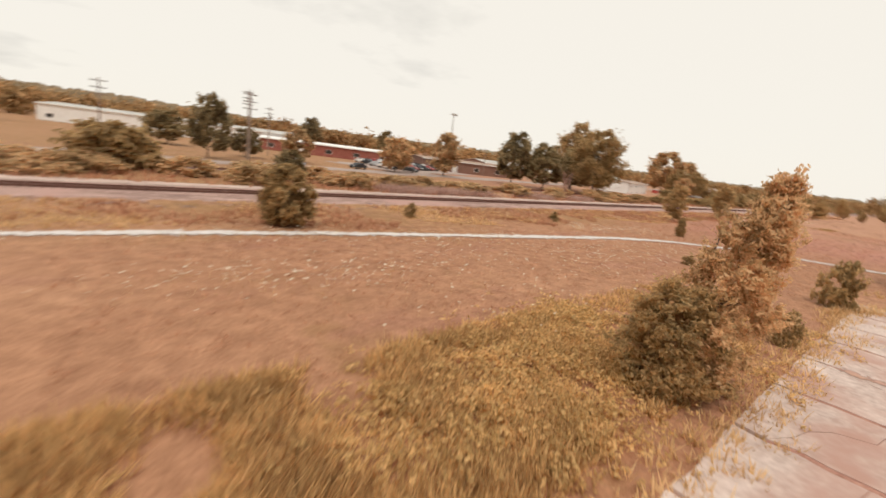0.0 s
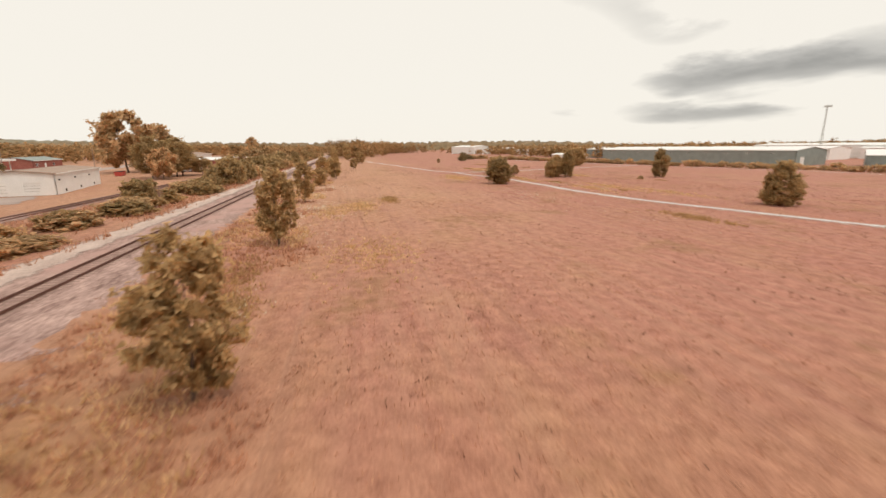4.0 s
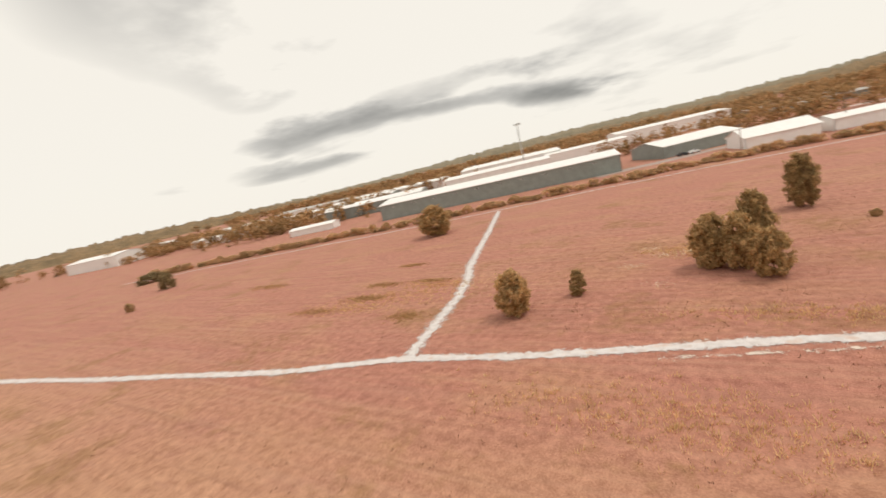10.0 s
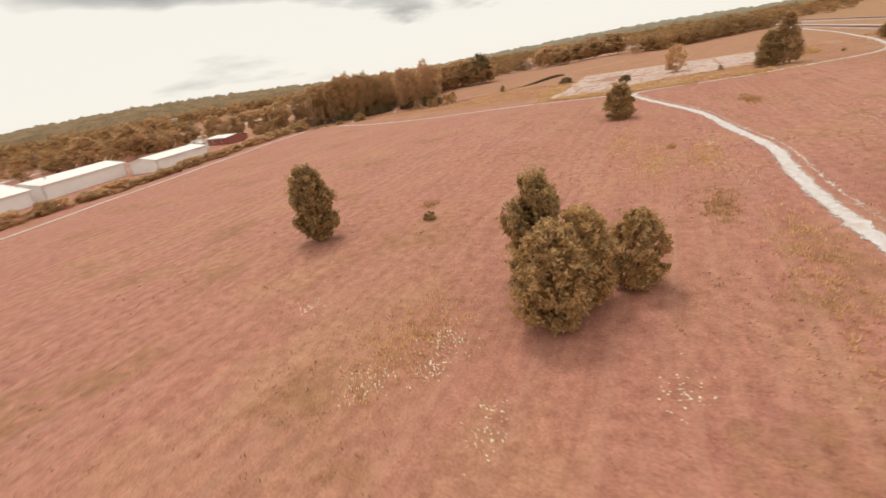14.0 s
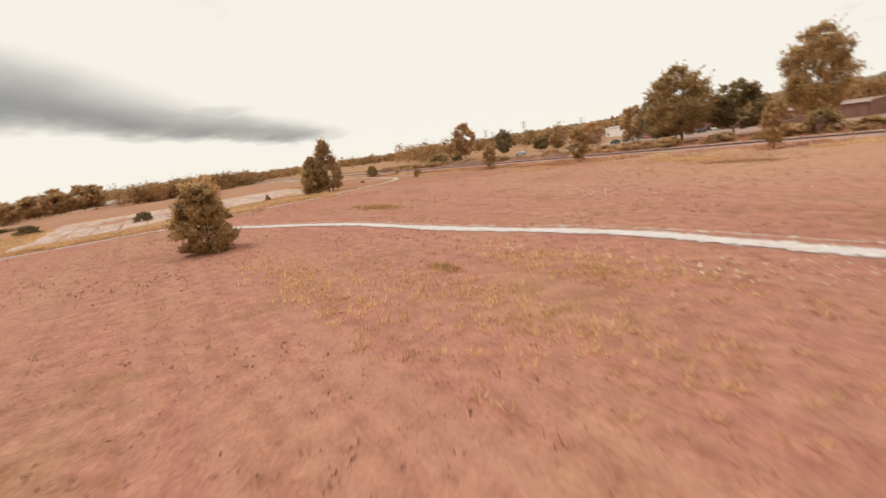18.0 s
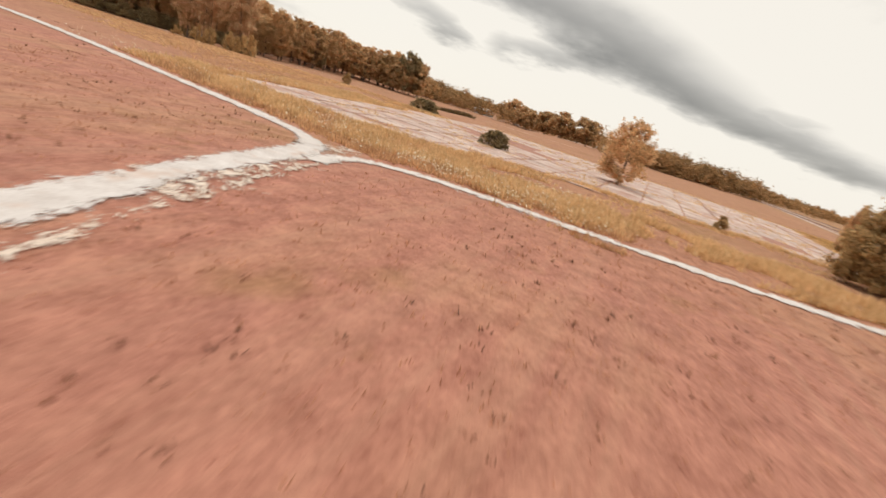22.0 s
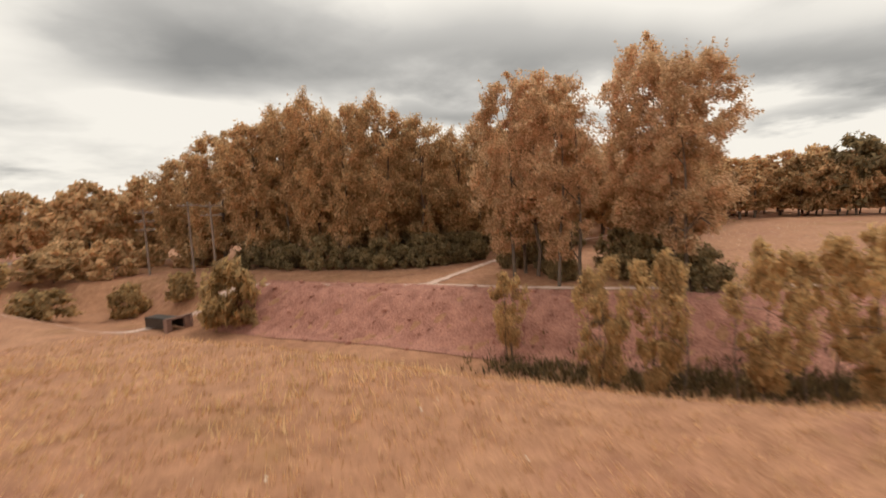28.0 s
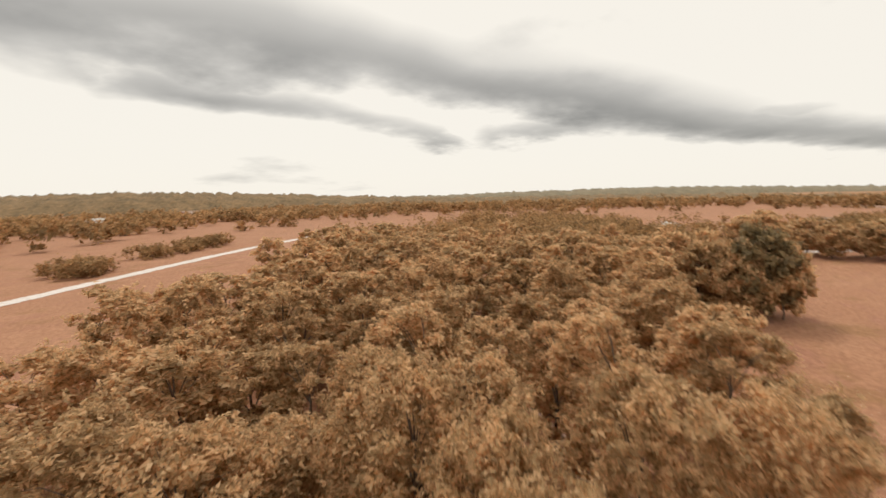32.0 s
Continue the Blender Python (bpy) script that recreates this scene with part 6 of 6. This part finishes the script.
# long shed along the hedge
slits = tuple(("back", 6 + 9.6 * k, 7.6 + 9.6 * k, 5.3, 5.7) for k in range(10))
building("long grey-green metal warehouse with a white roof", 194.5, -123.2, 18.5 + 180, 103, 30, 6.8, 1.5, GREYGREEN, WHITE, windows=tuple(("front", *q[1:]) for q in slits), doors=(("left", 10, 14, 0, 4), ("right", 4, 8, 0, 4)))
for lab, x, y, rot, L, D, h, rise, wm, rm in (
    ("dark grey metal shed with a white roof", 122, -166, 36, 34, 27, 4.8, 2.2, GREYGREEN, WHITE),
    ("pale gabled metal shed with a white roof", 93, -136, 18, 22, 17, 3.8, 2.6, WHITE, WHITE),
    ("white low shed with a white roof", 66, -142, 17, 26, 12, 3.8, 1.2, WHITE, WHITE),
    ("white low shed behind the hedge", 41, -134, 15, 22, 10, 3.4, 1.0, WHITE, WHITE),
    ("large white factory with stepped roofs", 150, -372, 20, 84, 52, 9.5, 1.5, WHITE, WHITE),
    ("long low grey warehouse among trees", 52, -325, 22, 56, 14, 4, 1, GREYGREEN, GREYROOF),
    ("long low grey warehouse among trees", 62, -400, 22, 70, 16, 4, 1, GREYGREEN, GREYROOF),
    ("small red-roofed brick building", -19, -240, 10, 17, 9, 3, 1.4, BRICKRED, BRICKRED),
    ("grey-green warehouse with a pale roof", 292, -152, 25, 64, 30, 6.5, 1.5, GREYGREEN, WHITE),
    ("low white shed beside the hedge", 288, -96, 25, 24, 10, 3, 0.9, WHITE, WHITE),
    ("white warehouse in the industrial estate", 240, -225, 22, 70, 40, 7, 1.2, WHITE, WHITE),
    ("white warehouse in the industrial estate", 345, -250, 22, 80, 40, 7, 1.2, WHITE, WHITE),
    ("white warehouse in the industrial estate", 200, -300, 22, 60, 36, 7, 1.2, WHITE, WHITE),
    ("white warehouse in the industrial estate", 460, -255, 12, 90, 40, 7, 1.2, WHITE, GREYROOF),
    ("white warehouse in the industrial estate", 300, -390, 22, 90, 46, 8, 1.2, WHITE, WHITE),
    ("white warehouse in the industrial estate", 385, -176, 20, 46, 24, 6, 1.0, WHITE, WHITE),
    ("white warehouse in the industrial estate", 470, -182, 15, 60, 28, 6.5, 1.0, WHITE, WHITE),
    ("white warehouse in the industrial estate", 590, -160, 12, 60, 26, 6.5, 1.0, WHITE, WHITE),
    ("grey-green warehouse with a pale roof", 340, -196, 24, 50, 30, 7, 1.2, GREYGREEN, WHITE),
    ("large white factory with stepped roofs", 262, -300, 22, 80, 60, 9, 1.5, WHITE, WHITE),
    ("white barn at the end of the field", 545, -92, 12, 64, 26, 8.5, 2.0, WHITE, WHITE),
    ("white warehouse beyond the field", 430, -130, 12, 46, 22, 5, 1.2, WHITE, WHITE),
    ("brown low building with a grey roof", 84, 192, 4, 28, 13, 4.2, 1.2, BROWNWALL, GREYROOF),
    ("brown low building with a grey roof", 113, 191, 4, 30, 12, 3.0, 1.0, BROWNWALL, GREYROOF),
    ("white store with a flat grey roof", 176, 228, 12, 66, 26, 6, 0.6, WHITE, GREYROOF),
    ("red brick store with a green roof", 232, 212, 10, 32, 14, 3.6, 1.4, BRICKRED, GREYGREEN),
    ("long white industrial building", -46, 226, -28, 76, 22, 5.2, 0.8, WHITE, GREYROOF),
    ("red brick strip of shops", -8, 182, -28, 46, 15, 3.6, 0.5, BRICKRED, WHITE),
    ("brown brick strip of shops", 34, 160, -14, 40, 14, 3.8, 0.5, BROWNWALL, ROOFTAN),
    ("red low building with a white roof in a yard", 213.5, 131.5, 103, 14, 12, 3.4, 0.5, BRICKRED, WHITE),
    ("red low building with a white roof in a yard", 236, 133, 77, 27, 13, 3.6, 0.5, BRICKRED, WHITE),
    ("long low shed with a pale flat roof", 276, 129, 14, 40, 17, 3.2, 0.4, BRICKRED, WHITE),
    ("low blue-grey plant building beneath silos", 343, 200, 20, 24, 12, 5, 0.8, GREYGREEN, GREYROOF),
    ("long pale warehouse with a tan roof", 330, 175, 6, 70, 20, 4.5, 1.2, WHITE, ROOFTAN),
    ("red brick building with a white roof", -1, -158, 80, 16, 9, 2.8, 0.6, BRICKRED, WHITE),
    ("small white hut with a pointed roof", -6, -186, 30, 6, 6, 2.2, 1.4, WHITE, WHITE),
    ("pale farm building beyond the woods", -330, -690, 20, 40, 20, 6, 2, WHITE, GREYROOF),
    ("pink-roofed house far off", -480, -760, 10, 40, 16, 7, 3, BRICKRED, ROOFTAN),
    ("small pale house beyond the meadow", -420, -130, 30, 14, 9, 3, 2, WHITE, GREYROOF),
    ("small pale house beyond the meadow", -452, -40, 80, 14, 9, 3, 2, WHITE, ROOFTAN),
    ("small grey house beyond the woods", -318, -118, 60, 14, 9, 3, 2, GREYROOF, GREYROOF),
):
    op_d, op_w = [], []
    if L > 20 and h < 8:
        for k in range(int(L / 9)):
            (op_d if k % 4 == 1 else op_w).append(("front", 2.5 + 9 * k, 4.6 + 9 * k, 0.0 if k % 4 == 1 else 1.0, 2.3))
    else:
        op_w = [("front", L * 0.25, L * 0.25 + 1.6, 1.0, 2.1), ("front", L * 0.65, L * 0.65 + 1.6, 1.0, 2.1)]
        op_d = [("left", D * 0.4, D * 0.4 + min(4.0, D * 0.3), 0.0, min(4.0, h - 0.6))]
    building(lab, x, y, rot, L, D, h, rise, wm, rm, doors=op_d, windows=op_w)


def canopy():
    b = tagged(new("petrol_canopy"), "white flat filling-station canopy on posts", "canopy")
    b.matrix_basis = pose(184, 198, gz(184, 198), 0, 0, 10)
    part("roof", box_mesh("roof", [(-11, 11, -5, 5, 4.2, 5.0)], WHITE, 0.05), b)
    for sx in (-9, -3, 3, 9):
        for sy in (-3.5, 3.5):
            part("post", box_mesh("post", [(sx - 0.15, sx + 0.15, sy - 0.15, sy + 0.15, -0.1, 4.2)], WHITE, 0.02), b)


canopy()


def bin_box(x, y, rot):
    b = tagged(new("rubbish_skip"), "red steel rubbish skip on the verge", "skip")
    b.matrix_basis = pose(x, y, gz(x, y), 0, 0, rot)
    part("body", box_mesh("body", [(-1.6, 1.6, -0.9, 0.9, 0.12, 1.5)], material("red_steel", (0.36, 0.04, 0.03), (0.5, 0.07, 0.05), 0.5, 1, 8, 0.1), 0.06), b)
    for k in (-1, 1):
        part("runner", box_mesh("runner", [(-1.5, 1.5, k * 0.6 - 0.08, k * 0.6 + 0.08, -0.03, 0.12)], DARK), b)
        part("lid", box_mesh("lid", [(-1.62 if k < 0 else 0.02, -0.02 if k < 0 else 1.62, -0.95, 0.95, 1.5, 1.58)], DARK, 0.02), b)


bin_box(149, 138, 10)
bin_box(153, 139, 14)


def signboard(x, y, rot):
    s_ = tagged(new("signboard"), "small red roadside signboard on two posts", "sign")
    s_.matrix_basis = pose(x, y, gz(x, y), 0, 0, rot)
    part("board", box_mesh("board", [(-1.0, 1.0, -0.03, 0.03, 0.6, 1.8)], bpy.data.materials["red_steel"], 0.01), s_)
    part("text_bar", box_mesh("text_bar", [(-0.7, 0.7, -0.042, -0.031, 1.25, 1.45), (-0.5, 0.5, -0.042, -0.031, 0.9, 1.05)], WHITE), s_, "pale bars of lettering")
    for k in (-0.8, 0.8):
        part("post", box_mesh("post", [(k - 0.05, k + 0.05, 0.03, 0.1, -0.2, 1.7)], POLEWOOD), s_)


signboard(80.5, 134.5, 15)

# ---- roads and yards ----
strip("road", [(-420, 96), (-160, 108), (-58, 121), (-37, 126), (0, 130), (60, 139), (96, 149), (150, 160), (260, 178), (500, 200)], 8.5, ASPHALT, "pale worn asphalt road beyond the siding", lift=0.04, step=2.0, ragged=0.01, category="road")
strip("road", [(66, 121), (72, 122.5), (80, 126)], 8, ASPHALT, "pale concrete drive of the white shed", lift=0.05, step=0.8, ragged=0.02, category="drive")
strip("road", [(-20, 138), (0, 150), (24, 158)], 26, ASPHALT, "pale asphalt car park", lift=0.05, step=2.0, ragged=0.01, category="car park")
strip("road", [(100, 205), (160, 205), (230, 196)], 22, ASPHALT, "pale forecourt of the filling station", lift=0.045, step=2.0, ragged=0.01, category="forecourt")
strip("road", [(60, -244), (-40, -259), (-122, -290), (-157, -304), (-235, -331), (-330, -352)], 6.0, CONCRETE_ROAD, "pale concrete farm road between the fields", lift=0.06, step=1.0, ragged=0.01, category="road")
strip("road", [(-296, -140), (-308, -100), (-313, -70), (-320, -30), (-335, 60)], 8.0, CONCRETE_ROAD, "pale road beyond the meadow", lift=0.06, step=1.0, ragged=0.01, category="road")
strip("road", [(150, -120), (128, -134), (118, -142), (90, -158), (40, -160)], 9, ASPHALT, "pale yard between the sheds", lift=0.05, step=1.0, ragged=0.03, category="yard")
strip("road", [(20, -150), (-10, -180), (-40, -230), (-60, -262)], 5, ASPHALT, "pale lane past the red brick building", lift=0.05, step=1.0, ragged=0.03, category="road")


# ---- poles, towers, stacks ----
def utility_pole(x, y, h, arms=1, label="grey wooden utility pole with a crossarm", rot=0.0, tilt=0.0):
    p = tagged(new("utility_pole"), label, "utility pole")
    p.matrix_basis = pose(x, y, gz(x, y), tilt, 0, rot)
    v, f = tubes([[(0, 0, -0.4, 0.16), (0, 0, h * 0.5, 0.13), (0, 0, h, 0.10)]], 8)
    part("pole", mesh_from("pole", v, f, POLEWOOD, True), p)
    for k in range(arms):
        z = h - 0.5 - 1.1 * k
        part("crossarm", box_mesh("crossarm", [(-1.15, 1.15, 0.12, 0.24, z - 0.07, z + 0.07)], POLEWOOD, 0.01), p)
        for q in (-1.0, -0.4, 0.4, 1.0):
            iv, jf = tubes([[(q, 0.18, z + 0.07, 0.04), (q, 0.18, z + 0.14, 0.06), (q, 0.18, z + 0.22, 0.03)]], 6)
            part("insulator", mesh_from("insulator", iv, jf, GREYROOF), p)
    return p


for x, y, h, a in ((-34.9, -141.5, 8.4, 3), (-39.6, -136.8, 9.0, 1), (-41.7, -133.2, 8.8, 2), (-20, -136, 10.2, 1), (-12.5, -119, 10.4, 2), (-8, -205, 9, 1), (73, -137.7, 11.6, 1), (102, -125, 9, 1), (20, -150, 10, 1), (-2, -175, 10, 1),
                   (-75.2, 135.7, 11.2, 3), (-52, 133, 13.4, 3), (-40, 155, 11.9, 2), (-57, 116, 12, 3), (92, 156, 10, 1), (118, 163, 9, 1), (152, 172, 9, 1), (60, 150, 9, 1), (30, 146, 9.5, 1), (205, 172, 9, 1)):
    utility_pole(x, y, h, a, rot=random.Random(int(x * 7 + y)).uniform(-25, 25))


def light_tower(x, y, h, label):
    t = tagged(new("light_tower"), label, "tower")
    t.matrix_basis = pose(x, y, gz(x, y))
    w = h * 0.018
    for sx, sy in ((-1, -1), (1, -1), (1, 1), (-1, 1)):
        v, f = tubes([[(sx * w, sy * w, -0.5, 0.13), (sx * w * 0.35, sy * w * 0.35, h, 0.08)]], 5)
        part("leg", mesh_from("leg", v, f, GREYROOF), t)
    paths = []
    n = 12
    for k in range(n):
        a, b = w * (1 - 0.65 * k / n), w * (1 - 0.65 * (k + 1) / n)
        za, zb = h * k / n, h * (k + 1) / n
        for (p, q), (r_, s_) in (((-1, -1), (1, -1)), ((1, -1), (1, 1)), ((1, 1), (-1, 1)), ((-1, 1), (-1, -1))):
            paths.append([(p * a, q * a, za, 0.05), (r_ * b, s_ * b, zb, 0.05)])
    v, f = tubes(paths, 4)
    part("bracing", mesh_from("bracing", v, f, GREYROOF), t)
    head = part("lamp_rack", box_mesh("lamp_rack", [(-2.6, 2.6, -0.5, 0.5, h, h + 0.3)], GREYROOF), t)
    for k in range(5):
        part("lamp", box_mesh("lamp", [(-2.5 + k * 1.05, -1.7 + k * 1.05, -0.7, -0.5, h + 0.2, h + 1.3)], GREYROOF, 0.05), head)


light_tower(126, 273, 31.5, "tall pale lattice floodlight tower")
light_tower(230, -250, 33.5, "tall pale lattice floodlight tower")


def stack(x, y, h, r0):
    s_ = tagged(new("chimney_stack"), "tall pale power-station chimney on the horizon", "chimney")
    s_.matrix_basis = pose(x, y, 0)
    v, f = tubes([[(0, 0, -2, r0), (0, 0, h * 0.5, r0 * 0.8), (0, 0, h, r0 * 0.62)]], 16)
    part("shaft", mesh_from("shaft", v, f, GREYROOF, True), s_)
    v, f = tubes([[(0, 0, h - 3, r0 * 0.7), (0, 0, h + 1, r0 * 0.7)]], 16)
    part("rim", mesh_from("rim", v, f, GREYROOF), s_)


stack(-528, -2284, 138, 13)
stack(-624, -2254, 139, 13)


# the culvert under the trail
def silo(x, y, h, r0):
    ob = tagged(new("silo"), "tall pale cylindrical silo with a conical cap", "silo")
    ob.matrix_basis = pose(x, y, gz(x, y))
    v, f = tubes([[(0, 0, -0.3, r0), (0, 0, h * 0.5, r0), (0, 0, h, r0)]], 20)
    part("shell", mesh_from("shell", v, f, WHITE, True), ob)
    v, f = tubes([[(0, 0, h - 0.05, r0 * 1.03), (0, 0, h + r0 * 0.3, r0 * 0.55), (0, 0, h + r0 * 0.6, 0.06)]], 20)
    part("cap", mesh_from("cap", v, f, GREYROOF), ob)
    for k in range(1, 5):
        v, f = tubes([[(0, 0, h * k / 5 - 0.08, r0 * 1.015), (0, 0, h * k / 5, r0 * 1.02), (0, 0, h * k / 5 + 0.08, r0 * 1.015)]], 20)
        part("band", mesh_from("band", v, f, GREYROOF), ob)


silo(337, 200, 16.5, 3.2)
silo(345, 193, 14.0, 3.0)


def culvert():
    c = tagged(new("culvert"), "timber-faced culvert mouth under the trail", "culvert")
    c.matrix_basis = pose(-36.9, -121.0, -4.55, 0, 0, 32) @ Matrix.Diagonal((0.56, 1, 0.55, 1))
    part("headwall", box_mesh("headwall", [(-2.2, -1.1, 0, 0.3, -0.8, 1.25), (1.1, 2.2, 0, 0.3, -0.8, 1.25), (-2.2, 2.2, 0, 0.3, 1.0, 1.35)], SLEEPER, 0.02), c)
    part("barrel", box_mesh("barrel", [(-1.15, -1.05, -3.5, 0.05, -0.7, 1.05), (1.05, 1.15, -3.5, 0.05, -0.7, 1.05), (-1.15, 1.15, -3.5, 0.05, 0.95, 1.05), (-1.15, 1.15, -3.6, -3.5, -0.7, 1.05)], DARK), c)
    for k in (-2.1, 2.1):
        part("post", box_mesh("post", [(k - 0.12, k + 0.12, 0.3, 0.54, -0.9, 1.5)], SLEEPER, 0.02), c)


culvert()


# ---- parked cars ----
def car_meshes(paint):
    bm = bmesh.new()
    side = [(-2.2, 0.35), (-2.2, 0.8), (-1.9, 0.92), (-1.2, 0.98), (-0.6, 1.42), (0.7, 1.46), (1.45, 1.0), (2.15, 0.9), (2.2, 0.4)]
    L_ = [bm.verts.new((x, -0.85 + (0.16 if z > 1.2 else 0), z)) for x, z in side]
    R_ = [bm.verts.new((x, 0.85 - (0.16 if z > 1.2 else 0), z)) for x, z in side]
    bm.faces.new(L_), bm.faces.new(R_[::-1])
    for k in range(len(side)):
        k2 = (k + 1) % len(side)
        bm.faces.new((L_[k2], L_[k], R_[k], R_[k2]))
    bmesh.ops.bevel(bm, geom=list(bm.edges), offset=0.05, segments=1, affect="EDGES")
    body = bpy.data.meshes.new("body")
    bm.to_mesh(body)
    bm.free()
    body.materials.append(paint)
    return body


glass = bpy.data.materials.new("dark_car_glass")
glass.use_nodes = True
glass.node_tree.nodes["Principled BSDF"].inputs["Base Color"].default_value = (0.03, 0.03, 0.035, 1)
glass.node_tree.nodes["Principled BSDF"].inputs["Roughness"].default_value = 0.08
TYRE = material("tyre_rubber", (0.015, 0.014, 0.013), (0.04, 0.036, 0.033), 0.8, 3, 20, 0)


def first_car(paint, label):
    c = tagged(new("car"), label, "car", "cars in the car park")
    part("body", car_meshes(paint), c)
    part("side_glass", box_mesh("side_glass", [(-0.55, 0.75, -0.755, -0.72, 1.02, 1.36), (-0.55, 0.75, 0.72, 0.755, 1.02, 1.36)], glass), c)
    v = [(-1.17, -0.66, 1.03), (-1.17, 0.66, 1.03), (-0.68, 0.6, 1.39), (-0.68, -0.6, 1.39)]
    part("windscreen", mesh_from("windscreen", [(a - 0.02, b, z + 0.03) for a, b, z in v], [(0, 1, 2, 3)], glass), c)
    for sx in (-1.35, 1.35):
        for sy in (-0.82, 0.82):
            tv, tf = tubes([[(sx, sy - 0.1, 0.32, 0.01), (sx, sy - 0.1, 0.32, 0.32), (sx, sy + 0.1, 0.32, 0.32), (sx, sy + 0.1, 0.32, 0.01)]], 12)
            part("wheel", mesh_from("wheel", tv, tf, TYRE), c)
    for sy in (-0.6, 0.6):
        part("headlight", box_mesh("headlight", [(-2.24, -2.19, sy - 0.16, sy + 0.16, 0.66, 0.78)], WHITE), c)
        part("tail_light", box_mesh("tail_light", [(2.18, 2.23, sy - 0.14, sy + 0.14, 0.7, 0.82)], bpy.data.materials["red_steel"]), c)
    return c


PAINTS = [(material("white_car_paint", (0.72, 0.71, 0.7), (0.8, 0.79, 0.78), 0.25, 1, 9, 0), "white parked saloon car"), (material("dark_car_paint", (0.02, 0.022, 0.026), (0.05, 0.05, 0.055), 0.25, 1, 9, 0), "dark grey parked car on asphalt"), (material("silver_car_paint", (0.40, 0.41, 0.42), (0.5, 0.5, 0.51), 0.3, 1, 9, 0), "silver parked car on asphalt"), (material("red_car_paint", (0.35, 0.03, 0.025), (0.45, 0.05, 0.04), 0.3, 1, 9, 0), "red parked car on asphalt")]
cr = random.Random(9)
CARS = [first_car(p, lab if len(lab.split()) > 3 else lab + " on asphalt") for p, lab in PAINTS]
spots = []
for row in range(4):
    for k in range(9):
        if cr.random() < 0.75:
            spots.append((-14 + k * 3.1 + row * 1.2, 140 + row * 6.2 + k * 1.25, 115 + cr.uniform(-4, 4)))
spots += [(-46, 124, 12), (-10, 134, 100), (-27, 132, 15), (150, 158, 15), (172, 168, 100), (182, 170, 95), (192, 172, 98), (121, -143, 30), (117, -146, 34), (-314, -88, 80), (205, 186, 12), (215, 187, 10)]
# a yard crowded with old cars
for k in range(58):
    u, w = (k % 10) / 9.0, (k // 10) / 5.0
    spots.append((164 + 36 * u + 5 * w + cr.uniform(-1.0, 1.0), 128 + 14 * u - 14 * w + cr.uniform(-1.2, 1.2) + 6, cr.uniform(0, 180)))
for i, (x, y, a) in enumerate(spots):
    m = pose(x, y, gz(x, y) + 0.06, 0, 0, a)
    if i < 4:
        CARS[i].matrix_basis = m
    else:
        copy_thing(CARS[cr.choice((0, 0, 1, 1, 2, 2, 3))], m)


# ---- the railway bridge far down the line ----
def truss_bridge(x, y, L, h, w):
    b = tagged(new("truss_bridge"), "rusty steel truss railway bridge over the river", "bridge")
    b.matrix_basis = pose(x, y, 0.2)
    n = 6
    for sy in (-w / 2, w / 2):
        paths = [[(-L / 2, sy, 0.4, 0.35), (L / 2, sy, 0.4, 0.35)], [(-L / 2 + L / n, sy, h, 0.35), (L / 2 - L / n, sy, h, 0.35)]]
        for k in range(n):
            xa, xb = -L / 2 + k * L / n, -L / 2 + (k + 1) * L / n
            paths.append([(xa, sy, 0.4 if k % 2 == 0 else h, 0.3), (xb, sy, h if k % 2 == 0 else 0.4, 0.3)])
            if 0 < k:
                paths.append([(xa, sy, 0.4, 0.2), (xa, sy, h, 0.2)])
        v, f = tubes(paths, 4)
        part("truss", mesh_from("truss", v, f, RUST), b)
    for k in range(1, n):
        xa = -L / 2 + k * L / n
        part("portal", box_mesh("portal", [(xa - 0.2, xa + 0.2, -w / 2, w / 2, h - 0.3, h + 0.1)], RUST), b)
    part("deck", box_mesh("deck", [(-L / 2, L / 2, -w / 2, w / 2, -0.6, 0.0)], RUST), b)


truss_bridge(-585, 82.6, 52, 9, 6)
truss_bridge(-690, 82.6, 52, 9, 6)


def box_trailer(x, y, rot):
    t = tagged(new("box_trailer"), "white parked box trailer beside the road", "trailer")
    t.matrix_basis = pose(x, y, gz(x, y) + 0.05, 0, 0, rot)
    part("box", box_mesh("box", [(-6.5, 6.5, -1.25, 1.25, 1.1, 3.9)], WHITE, 0.05), t)
    part("bumper", box_mesh("bumper", [(6.3, 6.5, -1.1, 1.1, 0.4, 0.6)], DARK), t)
    for sx in (3.6, 4.9):
        for sy in (-1.0, 1.0):
            v, f = tubes([[(sx, sy - 0.15, 0.5, 0.01), (sx, sy - 0.15, 0.5, 0.5), (sx, sy + 0.15, 0.5, 0.5), (sx, sy + 0.15, 0.5, 0.01)]], 12)
            part("wheel", mesh_from("wheel", v, f, TYRE), t)
    part("landing_leg", box_mesh("landing_leg", [(-4.6, -4.4, -0.9, -0.7, 0.0, 1.1), (-4.6, -4.4, 0.7, 0.9, 0.0, 1.1)], DARK), t)


box_trailer(-322, -22, 95)
box_trailer(-324, -8, 95)
